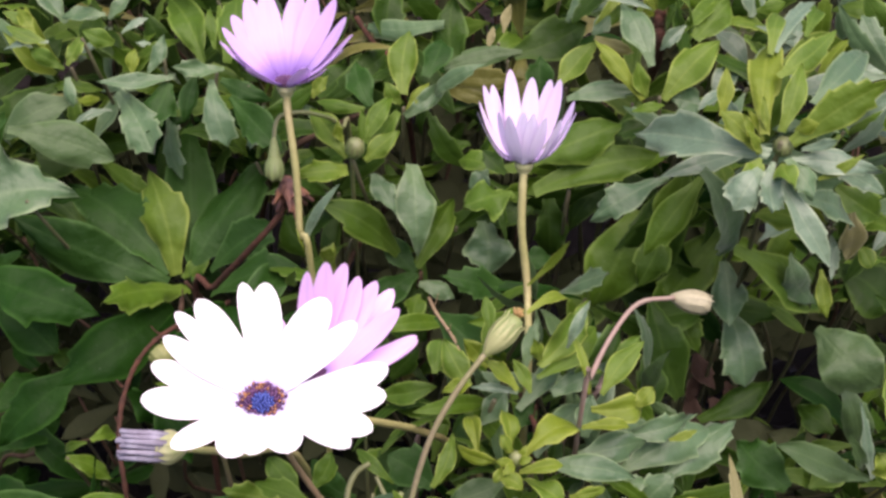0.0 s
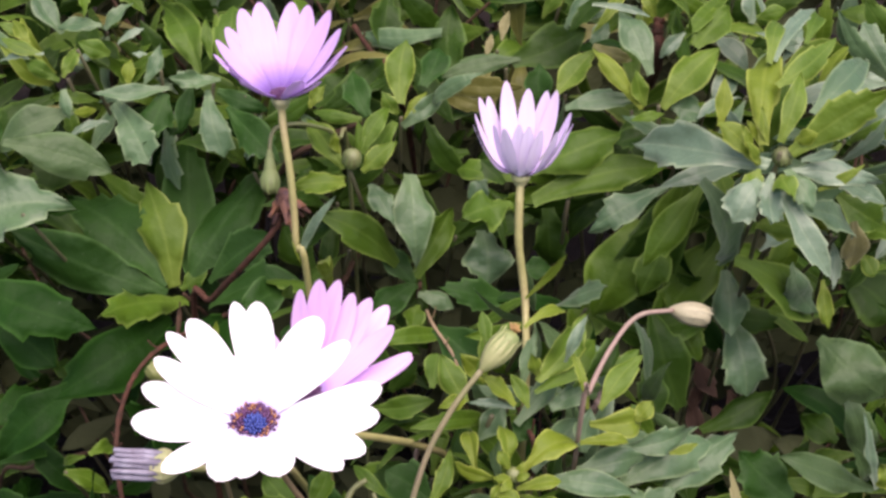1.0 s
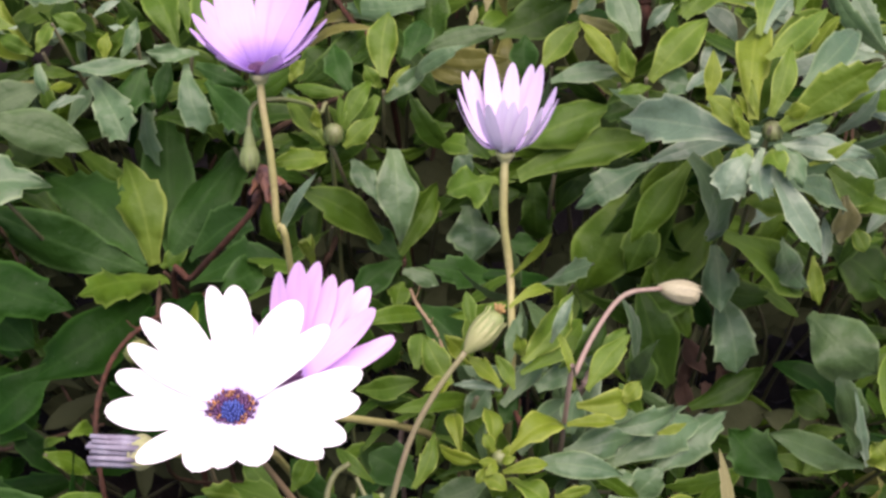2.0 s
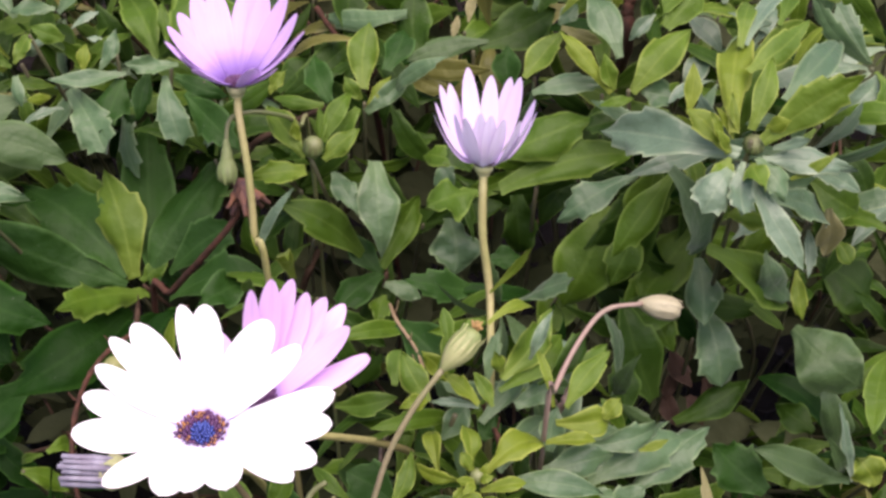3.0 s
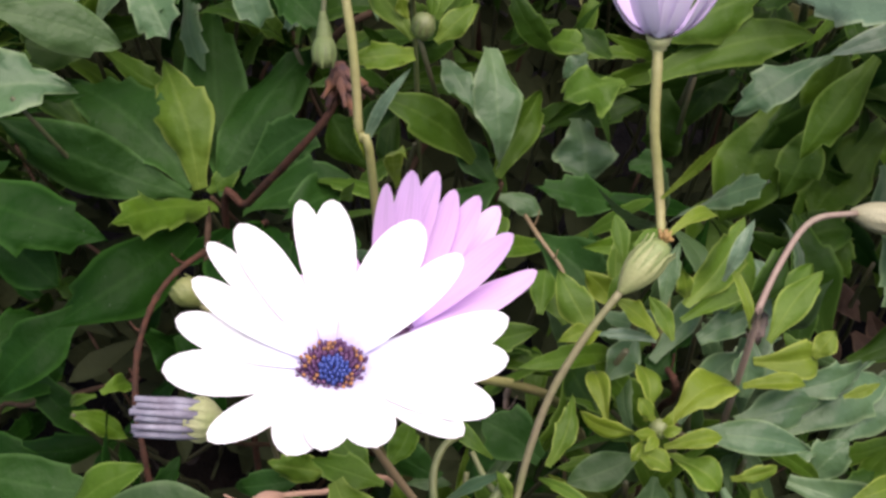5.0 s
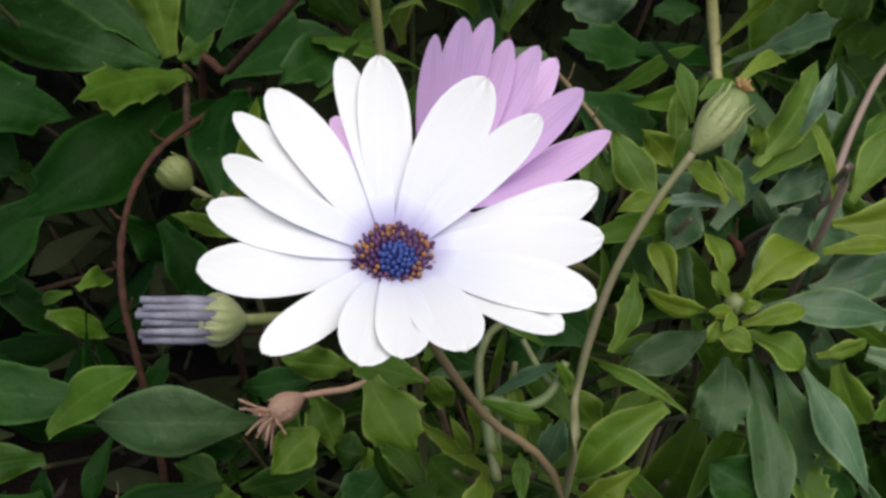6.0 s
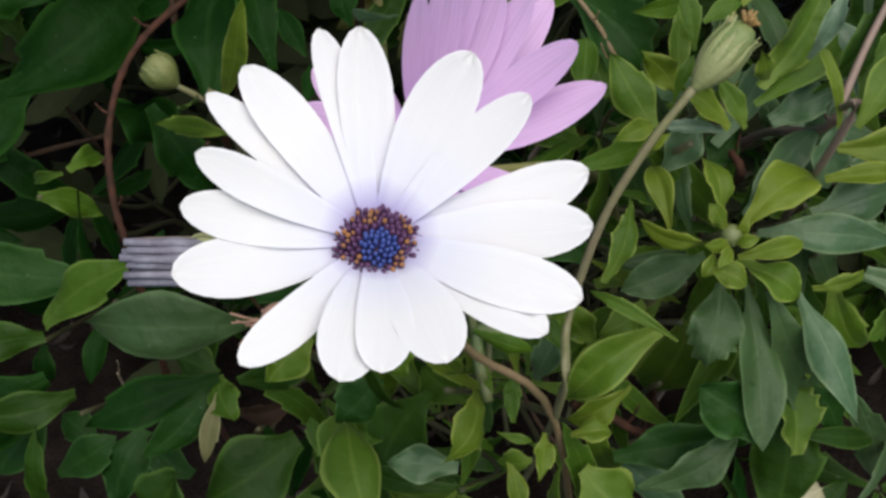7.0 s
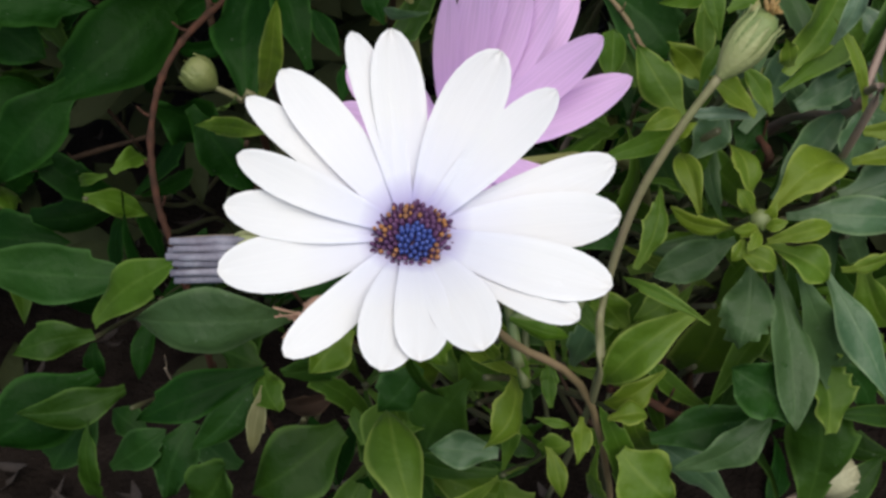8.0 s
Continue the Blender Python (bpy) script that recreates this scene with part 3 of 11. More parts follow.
# cup-shaped pink daisy on a tall stalk
rng = random.Random(4)
rays = [(360 * k / 17 + rng.uniform(-5, 5), 0.0256 + 0.0038 * math.sin(2 * math.pi * k / 17) + rng.uniform(-0.002, 0.001), 0.0056 + 0.0006 * math.sin(2 * math.pi * k / 17), 58 - 10 * abs(math.cos(2 * math.pi * k / 17)) - 9 * min(0, math.sin(2 * math.pi * k / 17)) + rng.uniform(-5, 5)) for k in range(17)]
tall = daisy("half-open pale pink daisy with an upright cup of petals", (0.0297, 0.4008, 0.3277), (0.02, -0.02, 1.0), rays, 64, -0.17, (PALE_PINK, PALE_UNDER),
      [(0.0292, 0.3967, 0.3177), (0.0291, 0.3933, 0.3045), (0.0308, 0.3915, 0.2902), (0.0315, 0.3861, 0.2800), (0.0307, 0.3668, 0.2537), (0.03, 0.42, 0.1), (0.03, 0.46, 0.0)], 0.0013, 0.0014, STEM_PALE, 0.0034, "pink_daisy", CALYX, 0.0034, 0.22)
leaf(tall, (0.0314, 0.3872, 0.2864), (0.0449, 0.3785, 0.3085), 0.0026, "young", -0.08, 0, 3, 900)

# open pink daisy on the tallest stalk
rng = random.Random(6)
rays = []
for k in range(17):
    az = 360 * k / 17 + 3 + rng.uniform(-4, 4)
    back = math.sin(radians(az))
    rays.append((az, 0.0288 + 0.0076 * back + rng.uniform(-0.003, 0.0012), 0.0086 + rng.uniform(-0.0008, 0.0008), (38 + 7 * back if back > -0.45 else 31) + rng.uniform(-5, 5)))
rays = [r for r in rays if abs(r[0] - 268) > 11]  # a gap at the front bares the heart
high = daisy("open pink daisy with a dark purple heart", (-0.0544, 0.4396, 0.3407), (0.02, -0.06, 1.0), rays, 42, -0.05, (PINK, PINK_UNDER),
      [(-0.0535, 0.4338, 0.3296), (-0.0515, 0.4291, 0.3140), (-0.0508, 0.4270, 0.2992), (-0.0503, 0.4249, 0.2864), (-0.0471, 0.4257, 0.2705), (-0.045, 0.46, 0.1), (-0.045, 0.48, 0.0)], 0.0012, 0.0014, STEM_PALE, 0.0036, "pink_daisy", CALYX, 0.0036, 0.3)
leaf(high, (-0.0492, 0.4238, 0.2830), (-0.0348, 0.4231, 0.3086), 0.0034, "pale", 0.14, 0, 3, 901)
leaf(high, (-0.0488, 0.4247, 0.2794), (-0.0521, 0.4255, 0.2919), 0.0026, "young", 0.08, 10, 0, 902)

# ---------------------------------------------------------------- buds and spent heads
ob = thing("flower_bud", "nodding cream bud on a rosy arched stalk", "bud", (0.0476, 0.3550, 0.2524))
ob.location.z = 0
stem(ob, [(origin(ob).x, origin(ob).y + 0.10, 0), (0.0468, 0.3449, 0.2612), (0.0501, 0.3508, 0.2724), (0.0581, 0.3626, 0.2820), (0.0678, 0.3742, 0.2868), (0.0804, 0.3786, 0.2865)], 0.0009, 0.0008, STEM_ROSE, "stalk")
closed_bud(ob, (0.0793, 0.3805, 0.2857), (0.0928, 0.3776, 0.2843), 0.0038, BUD_CREAM, 9, blunt=0.75, inner=BUD_CREAM)

ob = thing("flower_bud", "pale green bud opening on a slanting stalk", "bud", (-0.0117, 0.3167, 0.2147))
ob.location.z = 0
stem(ob, [(origin(ob).x, origin(ob).y + 0.10, 0), (-0.0113, 0.3161, 0.2155), (-0.0088, 0.3245, 0.2375), (-0.0022, 0.3313, 0.2606), (0.0064, 0.3362, 0.2765), (0.0157, 0.3410, 0.2880)], 0.0010, 0.0009, STEM_SAGE, "stalk")
closed_bud(ob, (0.0153, 0.3405, 0.2876), (0.0256, 0.3472, 0.2969), 0.0039, CALYX_SAGE, 11, blunt=0.75, inner=CALYX_DARK, flare=0.3)
withered(ob, axes((0.0251, 0.3468, 0.2964), (0.3, 0.1, 1.0)), 0.0038, OCHRE, 16, 3, "petal_tip", wide=0.24, low=58)
leaf(ob, (0.0050, 0.3373, 0.2747), (0.0108, 0.3364, 0.2794), 0.0026, "young", 0.05, 0, 0, 903)

ob = thing("flower_bud", "small green bud hanging from a thin arched stalk", "bud", (-0.0373, 0.4609, 0.2948))
ob.location.z = 0
stem(ob, [(origin(ob).x, origin(ob).y + 0.1, 0), (-0.0360, 0.4973, 0.2780), (-0.0385, 0.4788, 0.3075), (-0.0471, 0.4625, 0.3197), (-0.0561, 0.4532, 0.3235), (-0.0600, 0.4479, 0.3221), (-0.0609, 0.4434, 0.3133)], 0.0009, 0.0008, STEM_GREEN, "stalk")
stem(ob, [(-0.0609, 0.4448, 0.3172), (-0.0608, 0.4438, 0.3142), (-0.0607, 0.4418, 0.3098)], 0.0009, 0.0024, CALYX_DARK, "neck", "thickened green neck")
closed_bud(ob, (-0.0607, 0.4430, 0.3122), (-0.0606, 0.4378, 0.3026), 0.0034, CALYX_DARK, 9, blunt=0.5)

ob = thing("withered_flower", "withered brown flower head on a brown stem", "dead flower", (-0.0956, 0.4747, 0.2353))
ob.location.z = 0
stem(ob, [(origin(ob).x - 0.02, origin(ob).y + 0.08, 0), (-0.1035, 0.4794, 0.2229), (-0.0925, 0.4665, 0.2413), (-0.0726, 0.4476, 0.2697), (-0.0602, 0.4448, 0.2858), (-0.0574, 0.4467, 0.2980)], 0.0014, 0.0012, RED_BARK, "stalk")
withered(ob, axes((-0.0573, 0.4462, 0.2993), (0.12, -0.1, -1.0)), 0.0110, WITHERED, 34, 2, wide=0.22, low=45)

ob = thing("flower_bud", "small round green bud beside a reddish stem", "bud", (-0.0886, 0.4177, 0.2175))
ob.location.z = 0
stem(ob, [(origin(ob).x, origin(ob).y + 0.1, 0.0), (-0.0881, 0.4129, 0.2198), (-0.0920, 0.4036, 0.2371), (-0.0980, 0.4022, 0.2439)], 0.0010, 0.0008, STEM_SAGE, "stalk", steps=4)
closed_bud(ob, (-0.0974, 0.4019, 0.2437), (-0.1040, 0.4042, 0.2502), 0.0042, BUD_OLIVE, 9, blunt=0.7, inner=BUD_OLIVE, flare=0.1)

ob = thing("spent_flower", "closed spent daisy with rolled grey-violet petals", "flower", (-0.0371, 0.4000, 0.1976))
ob.location.z = 0
stem(ob, [(origin(ob).x, origin(ob).y + 0.10, 0), (-0.0440, 0.3673, 0.2203), (-0.0637, 0.3386, 0.2507), (-0.0780, 0.3256, 0.2625)], 0.0014, 0.0012, STEM_PALE, "stalk")
head = closed_bud(ob, (-0.0768, 0.3255, 0.2624), (-0.0860, 0.3246, 0.2639), 0.0049, CALYX, 13, "calyx", blunt=1.25, inner=CALYX, flare=0.0)
m = axes((-0.0822, 0.3244, 0.2638), Vector((-0.0960, 0.3245, 0.2647)) - Vector((-0.0822, 0.3244, 0.2638)))
rng = random.Random(12)
for k in range(22):
    a, r = k * 2.4, 0.0043 * math.sqrt((k + 0.5) / 22)
    x, y = r * math.cos(a), r * math.sin(a)
    far = 0.0150 + rng.uniform(-0.0020, 0.0012)
    line = [m @ Vector((x * f, y * f, z * far)) for z, f in ((0.0, 0.9), (0.35, 1.0), (0.7, 1.0), (1.0, 1.04))]
    v, f = tube_data(line, 0.00125, 0.0007, 6, 0.15, rng)
    mesh_part("rolled_petal", v, f, ROLLED if k % 8 else DRY, ob)

ob = thing("withered_flower", "small withered tan flower head", "dead flower", (-0.0210, 0.4011, 0.1671))
ob.location.z = 0
stem(ob, [(origin(ob).x, origin(ob).y + 0.10, 0), (-0.0386, 0.3739, 0.1963), (-0.0601, 0.3583, 0.2107), (-0.0731, 0.3520, 0.2149)], 0.0010, 0.0008, TAN, "stalk")
closed_bud(ob, (-0.0698, 0.3522, 0.2154), (-0.0775, 0.3484, 0.2132), 0.0032, TAN, 9, "withered_head", blunt=0.8, inner=TAN, flare=0.15)
withered(ob, axes((-0.0764, 0.3489, 0.2138), (-0.75, -0.35, -0.45)), 0.0080, TAN, 30, 5, wide=0.075, low=20)


# ---------------------------------------------------------------- woody stems
def woody(label, points, r0, r1, mat=BARK):
    first, rng = Vector(points[0]), random.Random(len(label))
    foot = first + 2.5 * (first - Vector(points[1])) + Vector((0, 0.5 * first.z, 0))
    foot.z = 0.0
    ob = thing("woody_stem", label, "stem", foot, "woody stems of the shrub")
    line = [foot - Vector((0, 0, 0.004)), foot.lerp(first, 0.55) + Vector((0, 0, 0.2 * first.z)), *points]
    stem(ob, line, r0, r1, mat, "branch", knobs=0.22, steps=9)
    for a, b in zip(points, points[1:]):
        p = Vector(a).lerp(Vector(b), rng.uniform(0.2, 0.8))
        way = Vector((rng.uniform(-1, 1), rng.uniform(-0.6, 0.3), rng.uniform(0.1, 1))).normalized() * rng.uniform(0.002, 0.006)
        stem(ob, [p, p + 0.6 * way, p + way + Vector((0, 0, 0.002))], r1 * 0.5, r1 * 0.25, mat, "side_twig", steps=3)


woody("curved brown woody stem rising from the soil", [(-0.1153, 0.3837, 0.1294), (-0.1147, 0.3829, 0.1700), (-0.1163, 0.3862, 0.2008), (-0.1183, 0.3932, 0.2158), (-0.1182, 0.4053, 0.2273), (-0.1134, 0.4186, 0.2373), (-0.1042, 0.4346, 0.2403), (-0.0866, 0.4651, 0.2350)], 0.0010, 0.0010, RED_BARK)
woody("thin forked brown stem in the shade", [(-0.1031, 0.4543, 0.2107), (-0.1049, 0.4500, 0.2272), (-0.1042, 0.4578, 0.2416)], 0.0012, 0.0010)
woody("pale dry stem bent over the dark gap", [(-0.0082, 0.4083, 0.1933), (-0.0072, 0.4053, 0.2090), (-0.0027, 0.4015, 0.2234)], 0.0011, 0.0009, STEM_ROSE)
woody("brown stem leaning through the leaves", [(-0.0436, 0.5026, 0.2233), (-0.0335, 0.5119, 0.2410), (-0.0184, 0.5212, 0.2587)], 0.0018, 0.0014)
woody("reddish stem between the upper leaves", [(-0.0206, 0.5472, 0.3087), (-0.0281, 0.5518, 0.3176), (-0.0368, 0.5576, 0.3288)], 0.0014, 0.0012, RED_BARK)
woody("brown stem lying behind a shoot", [(-0.0671, 0.5188, 0.2764), (-0.0473, 0.5251, 0.2883), (-0.0326, 0.5286, 0.2947)], 0.0014, 0.0012)
woody("reddish upright stem among pale leaves", [(0.0907, 0.5113, 0.3247), (0.0898, 0.5081, 0.3402), (0.0910, 0.5113, 0.3463)], 0.0026, 0.0022, RED_BARK)
woody("reddish stem behind a leaf rosette", [(0.0339, 0.3575, 0.2446), (0.0315, 0.3634, 0.2502), (0.0287, 0.3683, 0.2548)], 0.0010, 0.0010, RED_BARK)
woody("rosy stem beside a leaf rosette", [(0.0525, 0.3615, 0.2555), (0.0576, 0.3672, 0.2638), (0.0636, 0.3720, 0.2726)], 0.0013, 0.0011, STEM_ROSE)
woody("dry stem lying on the soil", [(-0.1887, 0.4851, 0.1421), (-0.1615, 0.4811, 0.1526), (-0.1413, 0.4761, 0.1618)], 0.0011, 0.0009)
woody("fine brown stem behind the pink petals", [(0.0103, 0.3796, 0.2516), (0.0071, 0.3897, 0.2611), (-0.0001, 0.3981, 0.2691), (-0.0028, 0.4112, 0.2677)], 0.0007, 0.0006, STEM_OLIVE)
woody("thin brown stem under the flowers", [(0.0140, 0.3278, 0.1884), (0.0029, 0.3257, 0.2000), (-0.0063, 0.3223, 0.2105)], 0.0012, 0.0010, RED_BARK)
woody("pale dry straw standing on the soil", [(-0.1344, 0.3996, 0.1166), (-0.1333, 0.3963, 0.1273), (-0.1331, 0.3938, 0.1388)], 0.0005, 0.0003, DRY)

# round fuzzy buds sitting in leaf rosettes
ob = thing("flower_bud", "round fuzzy green bud in a leaf rosette", "bud", (0.1156, 0.3959, 0.3300))
closed_bud(ob, (0.1159, 0.3975, 0.3309), (0.1145, 0.3935, 0.3376), 0.0032, CALYX_DARK, 12)
ob = thing("flower_bud", "small fuzzy green bud in a young shoot", "bud", (-0.0339, 0.4711, 0.2970))
closed_bud(ob, (-0.0335, 0.4713, 0.2973), (-0.0319, 0.4673, 0.3068), 0.0036, CALYX_DARK, 10)
ob = thing("flower_bud", "small fuzzy green bud in a bright rosette", "bud", (0.0260, 0.3308, 0.2522))
closed_bud(ob, (0.0265, 0.3326, 0.2512), (0.0250, 0.3311, 0.2566), 0.0022, CALYX_DARK, 10)

# ---------------------------------------------------------------- thin shoots under the daisy
plant = shoot("thin pale green shoots curling under the white daisy", (0.0, 0.50, 0.0), (-0.0252, 0.3271, 0.2091))
stem(plant, [(-0.0259, 0.3203, 0.2166), (-0.0278, 0.3273, 0.2256), (-0.0287, 0.3319, 0.2316), (-0.0286, 0.3365, 0.2376), (-0.0260, 0.3400, 0.2424), (-0.0216, 0.3417, 0.2449)], 0.0012, 0.0009, STEM_GREEN, "side_stem", "pale green side stem")
stem(plant, [(-0.0275, 0.3172, 0.2289), (-0.0280, 0.3237, 0.2374), (-0.0210, 0.3225, 0.2363), (-0.0148, 0.3238, 0.2383), (-0.0106, 0.3279, 0.2440)], 0.0014, 0.0010, STEM_GREEN, "side_stem", "pale green side stem")
stem(plant, [(-0.0123, 0.3280, 0.2358), (-0.0158, 0.3308, 0.2393), (-0.0192, 0.3351, 0.2447)], 0.0009, 0.0007, STEM_GREEN, "side_stem", "pale green side stem")
stem(plant, [(-0.0254, 0.3255, 0.2201), (-0.0248, 0.3300, 0.2261), (-0.0216, 0.3337, 0.2311), (-0.0204, 0.3374, 0.2361)], 0.0009, 0.0007, STEM_GREEN, "side_stem", "pale green side stem")
leaf(plant, (-0.0100, 0.3234, 0.2383), (-0.0134, 0.3236, 0.2481), 0.0031, "fresh", 0.04, 2, 0, 640)
leaf(plant, (-0.0203, 0.3508, 0.2240), (-0.0128, 0.3483, 0.2310), 0.0081, "forest", 0.04, -7, 0, 641)
leaf(plant, (-0.0171, 0.3408, 0.2111), (-0.0265, 0.3420, 0.2218), 0.0067, "fresh", 0.04, 7, 0, 642)
leaf(plant, (0.0003, 0.3397, 0.2108), (-0.0067, 0.3415, 0.2225), 0.0081, "fresh", 0.04, -2, 0, 643)
leaf(plant, (-0.0343, 0.3452, 0.2157), (-0.0394, 0.3452, 0.2252), 0.0067, "fresh", 0.04, -11, 0, 644)
leaf(plant, (-0.0295, 0.3386, 0.1909), (-0.0402, 0.3410, 0.2032), 0.0111, "green", 0.04, 3, 0, 645)
leaf(plant, (-0.0489, 0.3467, 0.1836), (-0.0553, 0.3498, 0.1972), 0.0129, "fresh", 0.04, -6, 0, 646)
leaf(plant, (-0.0626, 0.3545, 0.1930), (-0.0672, 0.3591, 0.2086), 0.0100, "fresh", 0.04, 8, 0, 647)
leaf(plant, (-0.0674, 0.3511, 0.2048), (-0.0784, 0.3409, 0.2006), 0.0111, "fresh", 0.04, -1, 0, 648)
leaf(plant, (-0.0587, 0.3672, 0.2100), (-0.0752, 0.3647, 0.2155), 0.0086, "fresh", 0.04, -10, 1, 649)
leaf(plant, (-0.0136, 0.3349, 0.2035), (-0.0084, 0.3376, 0.2173), 0.0067, "grey", 0.04, -5, 3, 651)
leaf(plant, (0.0128, 0.3447, 0.2181), (0.0021, 0.3370, 0.2172), 0.0067, "fresh", 0.04, 9, 0, 652)

ob = thing("withered_flower", "cream withered flower head on a rosy stalk", "dead flower", (0.0310, 0.3103, 0.1537))
ob.location.z = 0
stem(ob, [(origin(ob).x, origin(ob).y + 0.08, 0), (0.0307, 0.3085, 0.1656), (0.0351, 0.3068, 0.1775), (0.0430, 0.3098, 0.1800)], 0.0013, 0.0011, STEM_ROSE, "stalk")
closed_bud(ob, (0.0419, 0.3094, 0.1797), (0.0530, 0.3130, 0.1827), 0.0052, BUD_CREAM, 9, "withered_head", blunt=0.9, inner=BUD_CREAM, flare=0.2)

# ---------------------------------------------------------------- leaves of the shrub

plant = shoot("vivid young rosette leaves cupped round a small green heart", (0.0279, 0.4892, 0.0), (0.0310, 0.3330, 0.2520))
leaf(plant, (0.0227, 0.3351, 0.2536), (0.0231, 0.3462, 0.2637), 0.0069, "young", 0.11, 33, 0, 760)
leaf(plant, (0.0289, 0.3347, 0.2535), (0.0470, 0.3456, 0.2585), 0.0101, "young", 0.12, -34, 0, 761)
leaf(plant, (0.0207, 0.3315, 0.2531), (0.0069, 0.3322, 0.2573), 0.0049, "young", 0.10, -28, 0, 762)
leaf(plant, (0.0137, 0.3361, 0.2530), (0.0109, 0.3494, 0.2596), 0.0053, "young", 0.06, -11, 0, 763)
leaf(plant, (0.0195, 0.3249, 0.2525), (0.0267, 0.3203, 0.2525), 0.0056, "young", 0.09, -20, 0, 764)
leaf(plant, (0.0264, 0.3274, 0.2522), (0.0400, 0.3276, 0.2555), 0.0044, "young", 0.10, -8, 0, 765)
leaf(plant, (0.0421, 0.3230, 0.2459), (0.0536, 0.3248, 0.2479), 0.0038, "young", 0.12, 16, 0, 766)
leaf(plant, (0.0241, 0.3321, 0.2564), (0.0211, 0.3338, 0.2619), 0.0040, "young", 0.07, 13, 0, 767)
leaf(plant, (0.0472, 0.3426, 0.2584), (0.0628, 0.3428, 0.2591), 0.0048, "young", 0.12, -12, 0, 768)
leaf(plant, (0.0506, 0.3488, 0.2615), (0.0689, 0.3523, 0.2612), 0.0090, "young", 0.11, 12, 0, 769)
leaf(plant, (0.0211, 0.3279, 0.2539), (0.0185, 0.3230, 0.2520), 0.0037, "young", 0.07, -14, 0, 770)

plant = shoot("grey-green drooping leaves with pale ribs under the young rosette", (0.0297, 0.4911, 0.0), (0.0330, 0.3380, 0.2470))
leaf(plant, (0.0274, 0.3314, 0.2463), (0.0405, 0.3240, 0.2427), 0.0079, "fresh", 0.12, -35, 0, 771)
leaf(plant, (0.0470, 0.3430, 0.2465), (0.0702, 0.3499, 0.2480), 0.0097, "grey", 0.04, 7, 3, 772)
leaf(plant, (0.0344, 0.3404, 0.2452), (0.0653, 0.3398, 0.2401), 0.0085, "grey", 0.06, -7, 0, 773)
leaf(plant, (0.0311, 0.3332, 0.2372), (0.0324, 0.3034, 0.2156), 0.0108, "sage", 0.04, -8, 0, 774)
leaf(plant, (0.0422, 0.3298, 0.2372), (0.0519, 0.3061, 0.2199), 0.0081, "grey", 0.06, -4, 0, 775)
leaf(plant, (0.0257, 0.3322, 0.2388), (0.0208, 0.3166, 0.2299), 0.0112, "sage", 0.04, 9, 2, 776)
leaf(plant, (0.0510, 0.3310, 0.2358), (0.0545, 0.3207, 0.2265), 0.0097, "fresh", 0.07, 38, 3, 777)
leaf(plant, (0.0326, 0.3452, 0.2454), (0.0519, 0.3647, 0.2528), 0.0083, "grey", 0.06, 5, 0, 778)
leaf(plant, (0.0234, 0.3394, 0.2399), (0.0044, 0.3360, 0.2336), 0.0090, "sage", 0.02, -6, 0, 779)
leaf(plant, (0.0123, 0.3278, 0.2291), (-0.0087, 0.3177, 0.2193), 0.0097, "fresh", 0.04, 7, 0, 780)
leaf(plant, (0.0146, 0.3202, 0.2344), (-0.0033, 0.3293, 0.2421), 0.0029, "fresh", 0.06, 5, 0, 781)

plant = shoot("bright leaves low on the front shoot above the dark litter", (0.0180, 0.4826, 0.0), (0.0200, 0.3400, 0.2300))
leaf(plant, (0.0066, 0.3236, 0.2147), (-0.0077, 0.3177, 0.2090), 0.0067, "young", 0.08, -13, 0, 782)
leaf(plant, (-0.0080, 0.3136, 0.2107), (0.0012, 0.3140, 0.2113), 0.0061, "young", 0.14, -38, 0, 783)
leaf(plant, (0.0426, 0.3098, 0.2033), (0.0412, 0.3222, 0.2145), 0.0118, "fresh", 0.14, 17, 2, 784)
leaf(plant, (0.0071, 0.3061, 0.1989), (0.0300, 0.3137, 0.2065), 0.0085, "sage", 0.02, 6, 0, 785)

plant = shoot("narrow pale-edged leaves crowding an opening bud", (0.0198, 0.5225, 0.0), (0.0220, 0.3520, 0.2750))
leaf(plant, (0.0108, 0.3491, 0.2698), (0.0024, 0.3601, 0.2815), 0.0085, "fresh", 0.02, -6, 0, 700)
leaf(plant, (0.0105, 0.3494, 0.2705), (0.0023, 0.3450, 0.2708), 0.0045, "young", 0.06, -6, 0, 701)
leaf(plant, (0.0266, 0.3487, 0.2691), (0.0164, 0.3500, 0.2797), 0.0056, "young", 0.04, 11, 3, 702)
leaf(plant, (0.0338, 0.3534, 0.2774), (0.0314, 0.3517, 0.2867), 0.0049, "young", 0.04, -1, 0, 703)
leaf(plant, (0.0338, 0.3567, 0.2730), (0.0513, 0.3727, 0.2895), 0.0104, "fresh", 0.04, 10, 0, 704)
leaf(plant, (0.0425, 0.3554, 0.2809), (0.0489, 0.3592, 0.2960), 0.0038, "pale", 0.06, -10, 3, 705)
leaf(plant, (0.0497, 0.3482, 0.2678), (0.0438, 0.3579, 0.2855), 0.0026, "young", 0.06, -6, 3, 706)
leaf(plant, (0.0266, 0.3500, 0.2671), (0.0112, 0.3507, 0.2687), 0.0028, "pale", 0.04, -8, 3, 707)
leaf(plant, (0.0310, 0.3516, 0.2659), (0.0252, 0.3569, 0.2756), 0.0046, "fresh", 0.06, 1, 3, 708)
leaf(plant, (0.0296, 0.3618, 0.2679), (0.0345, 0.3705, 0.2836), 0.0047, "grey", 0.06, 5, 3, 709)

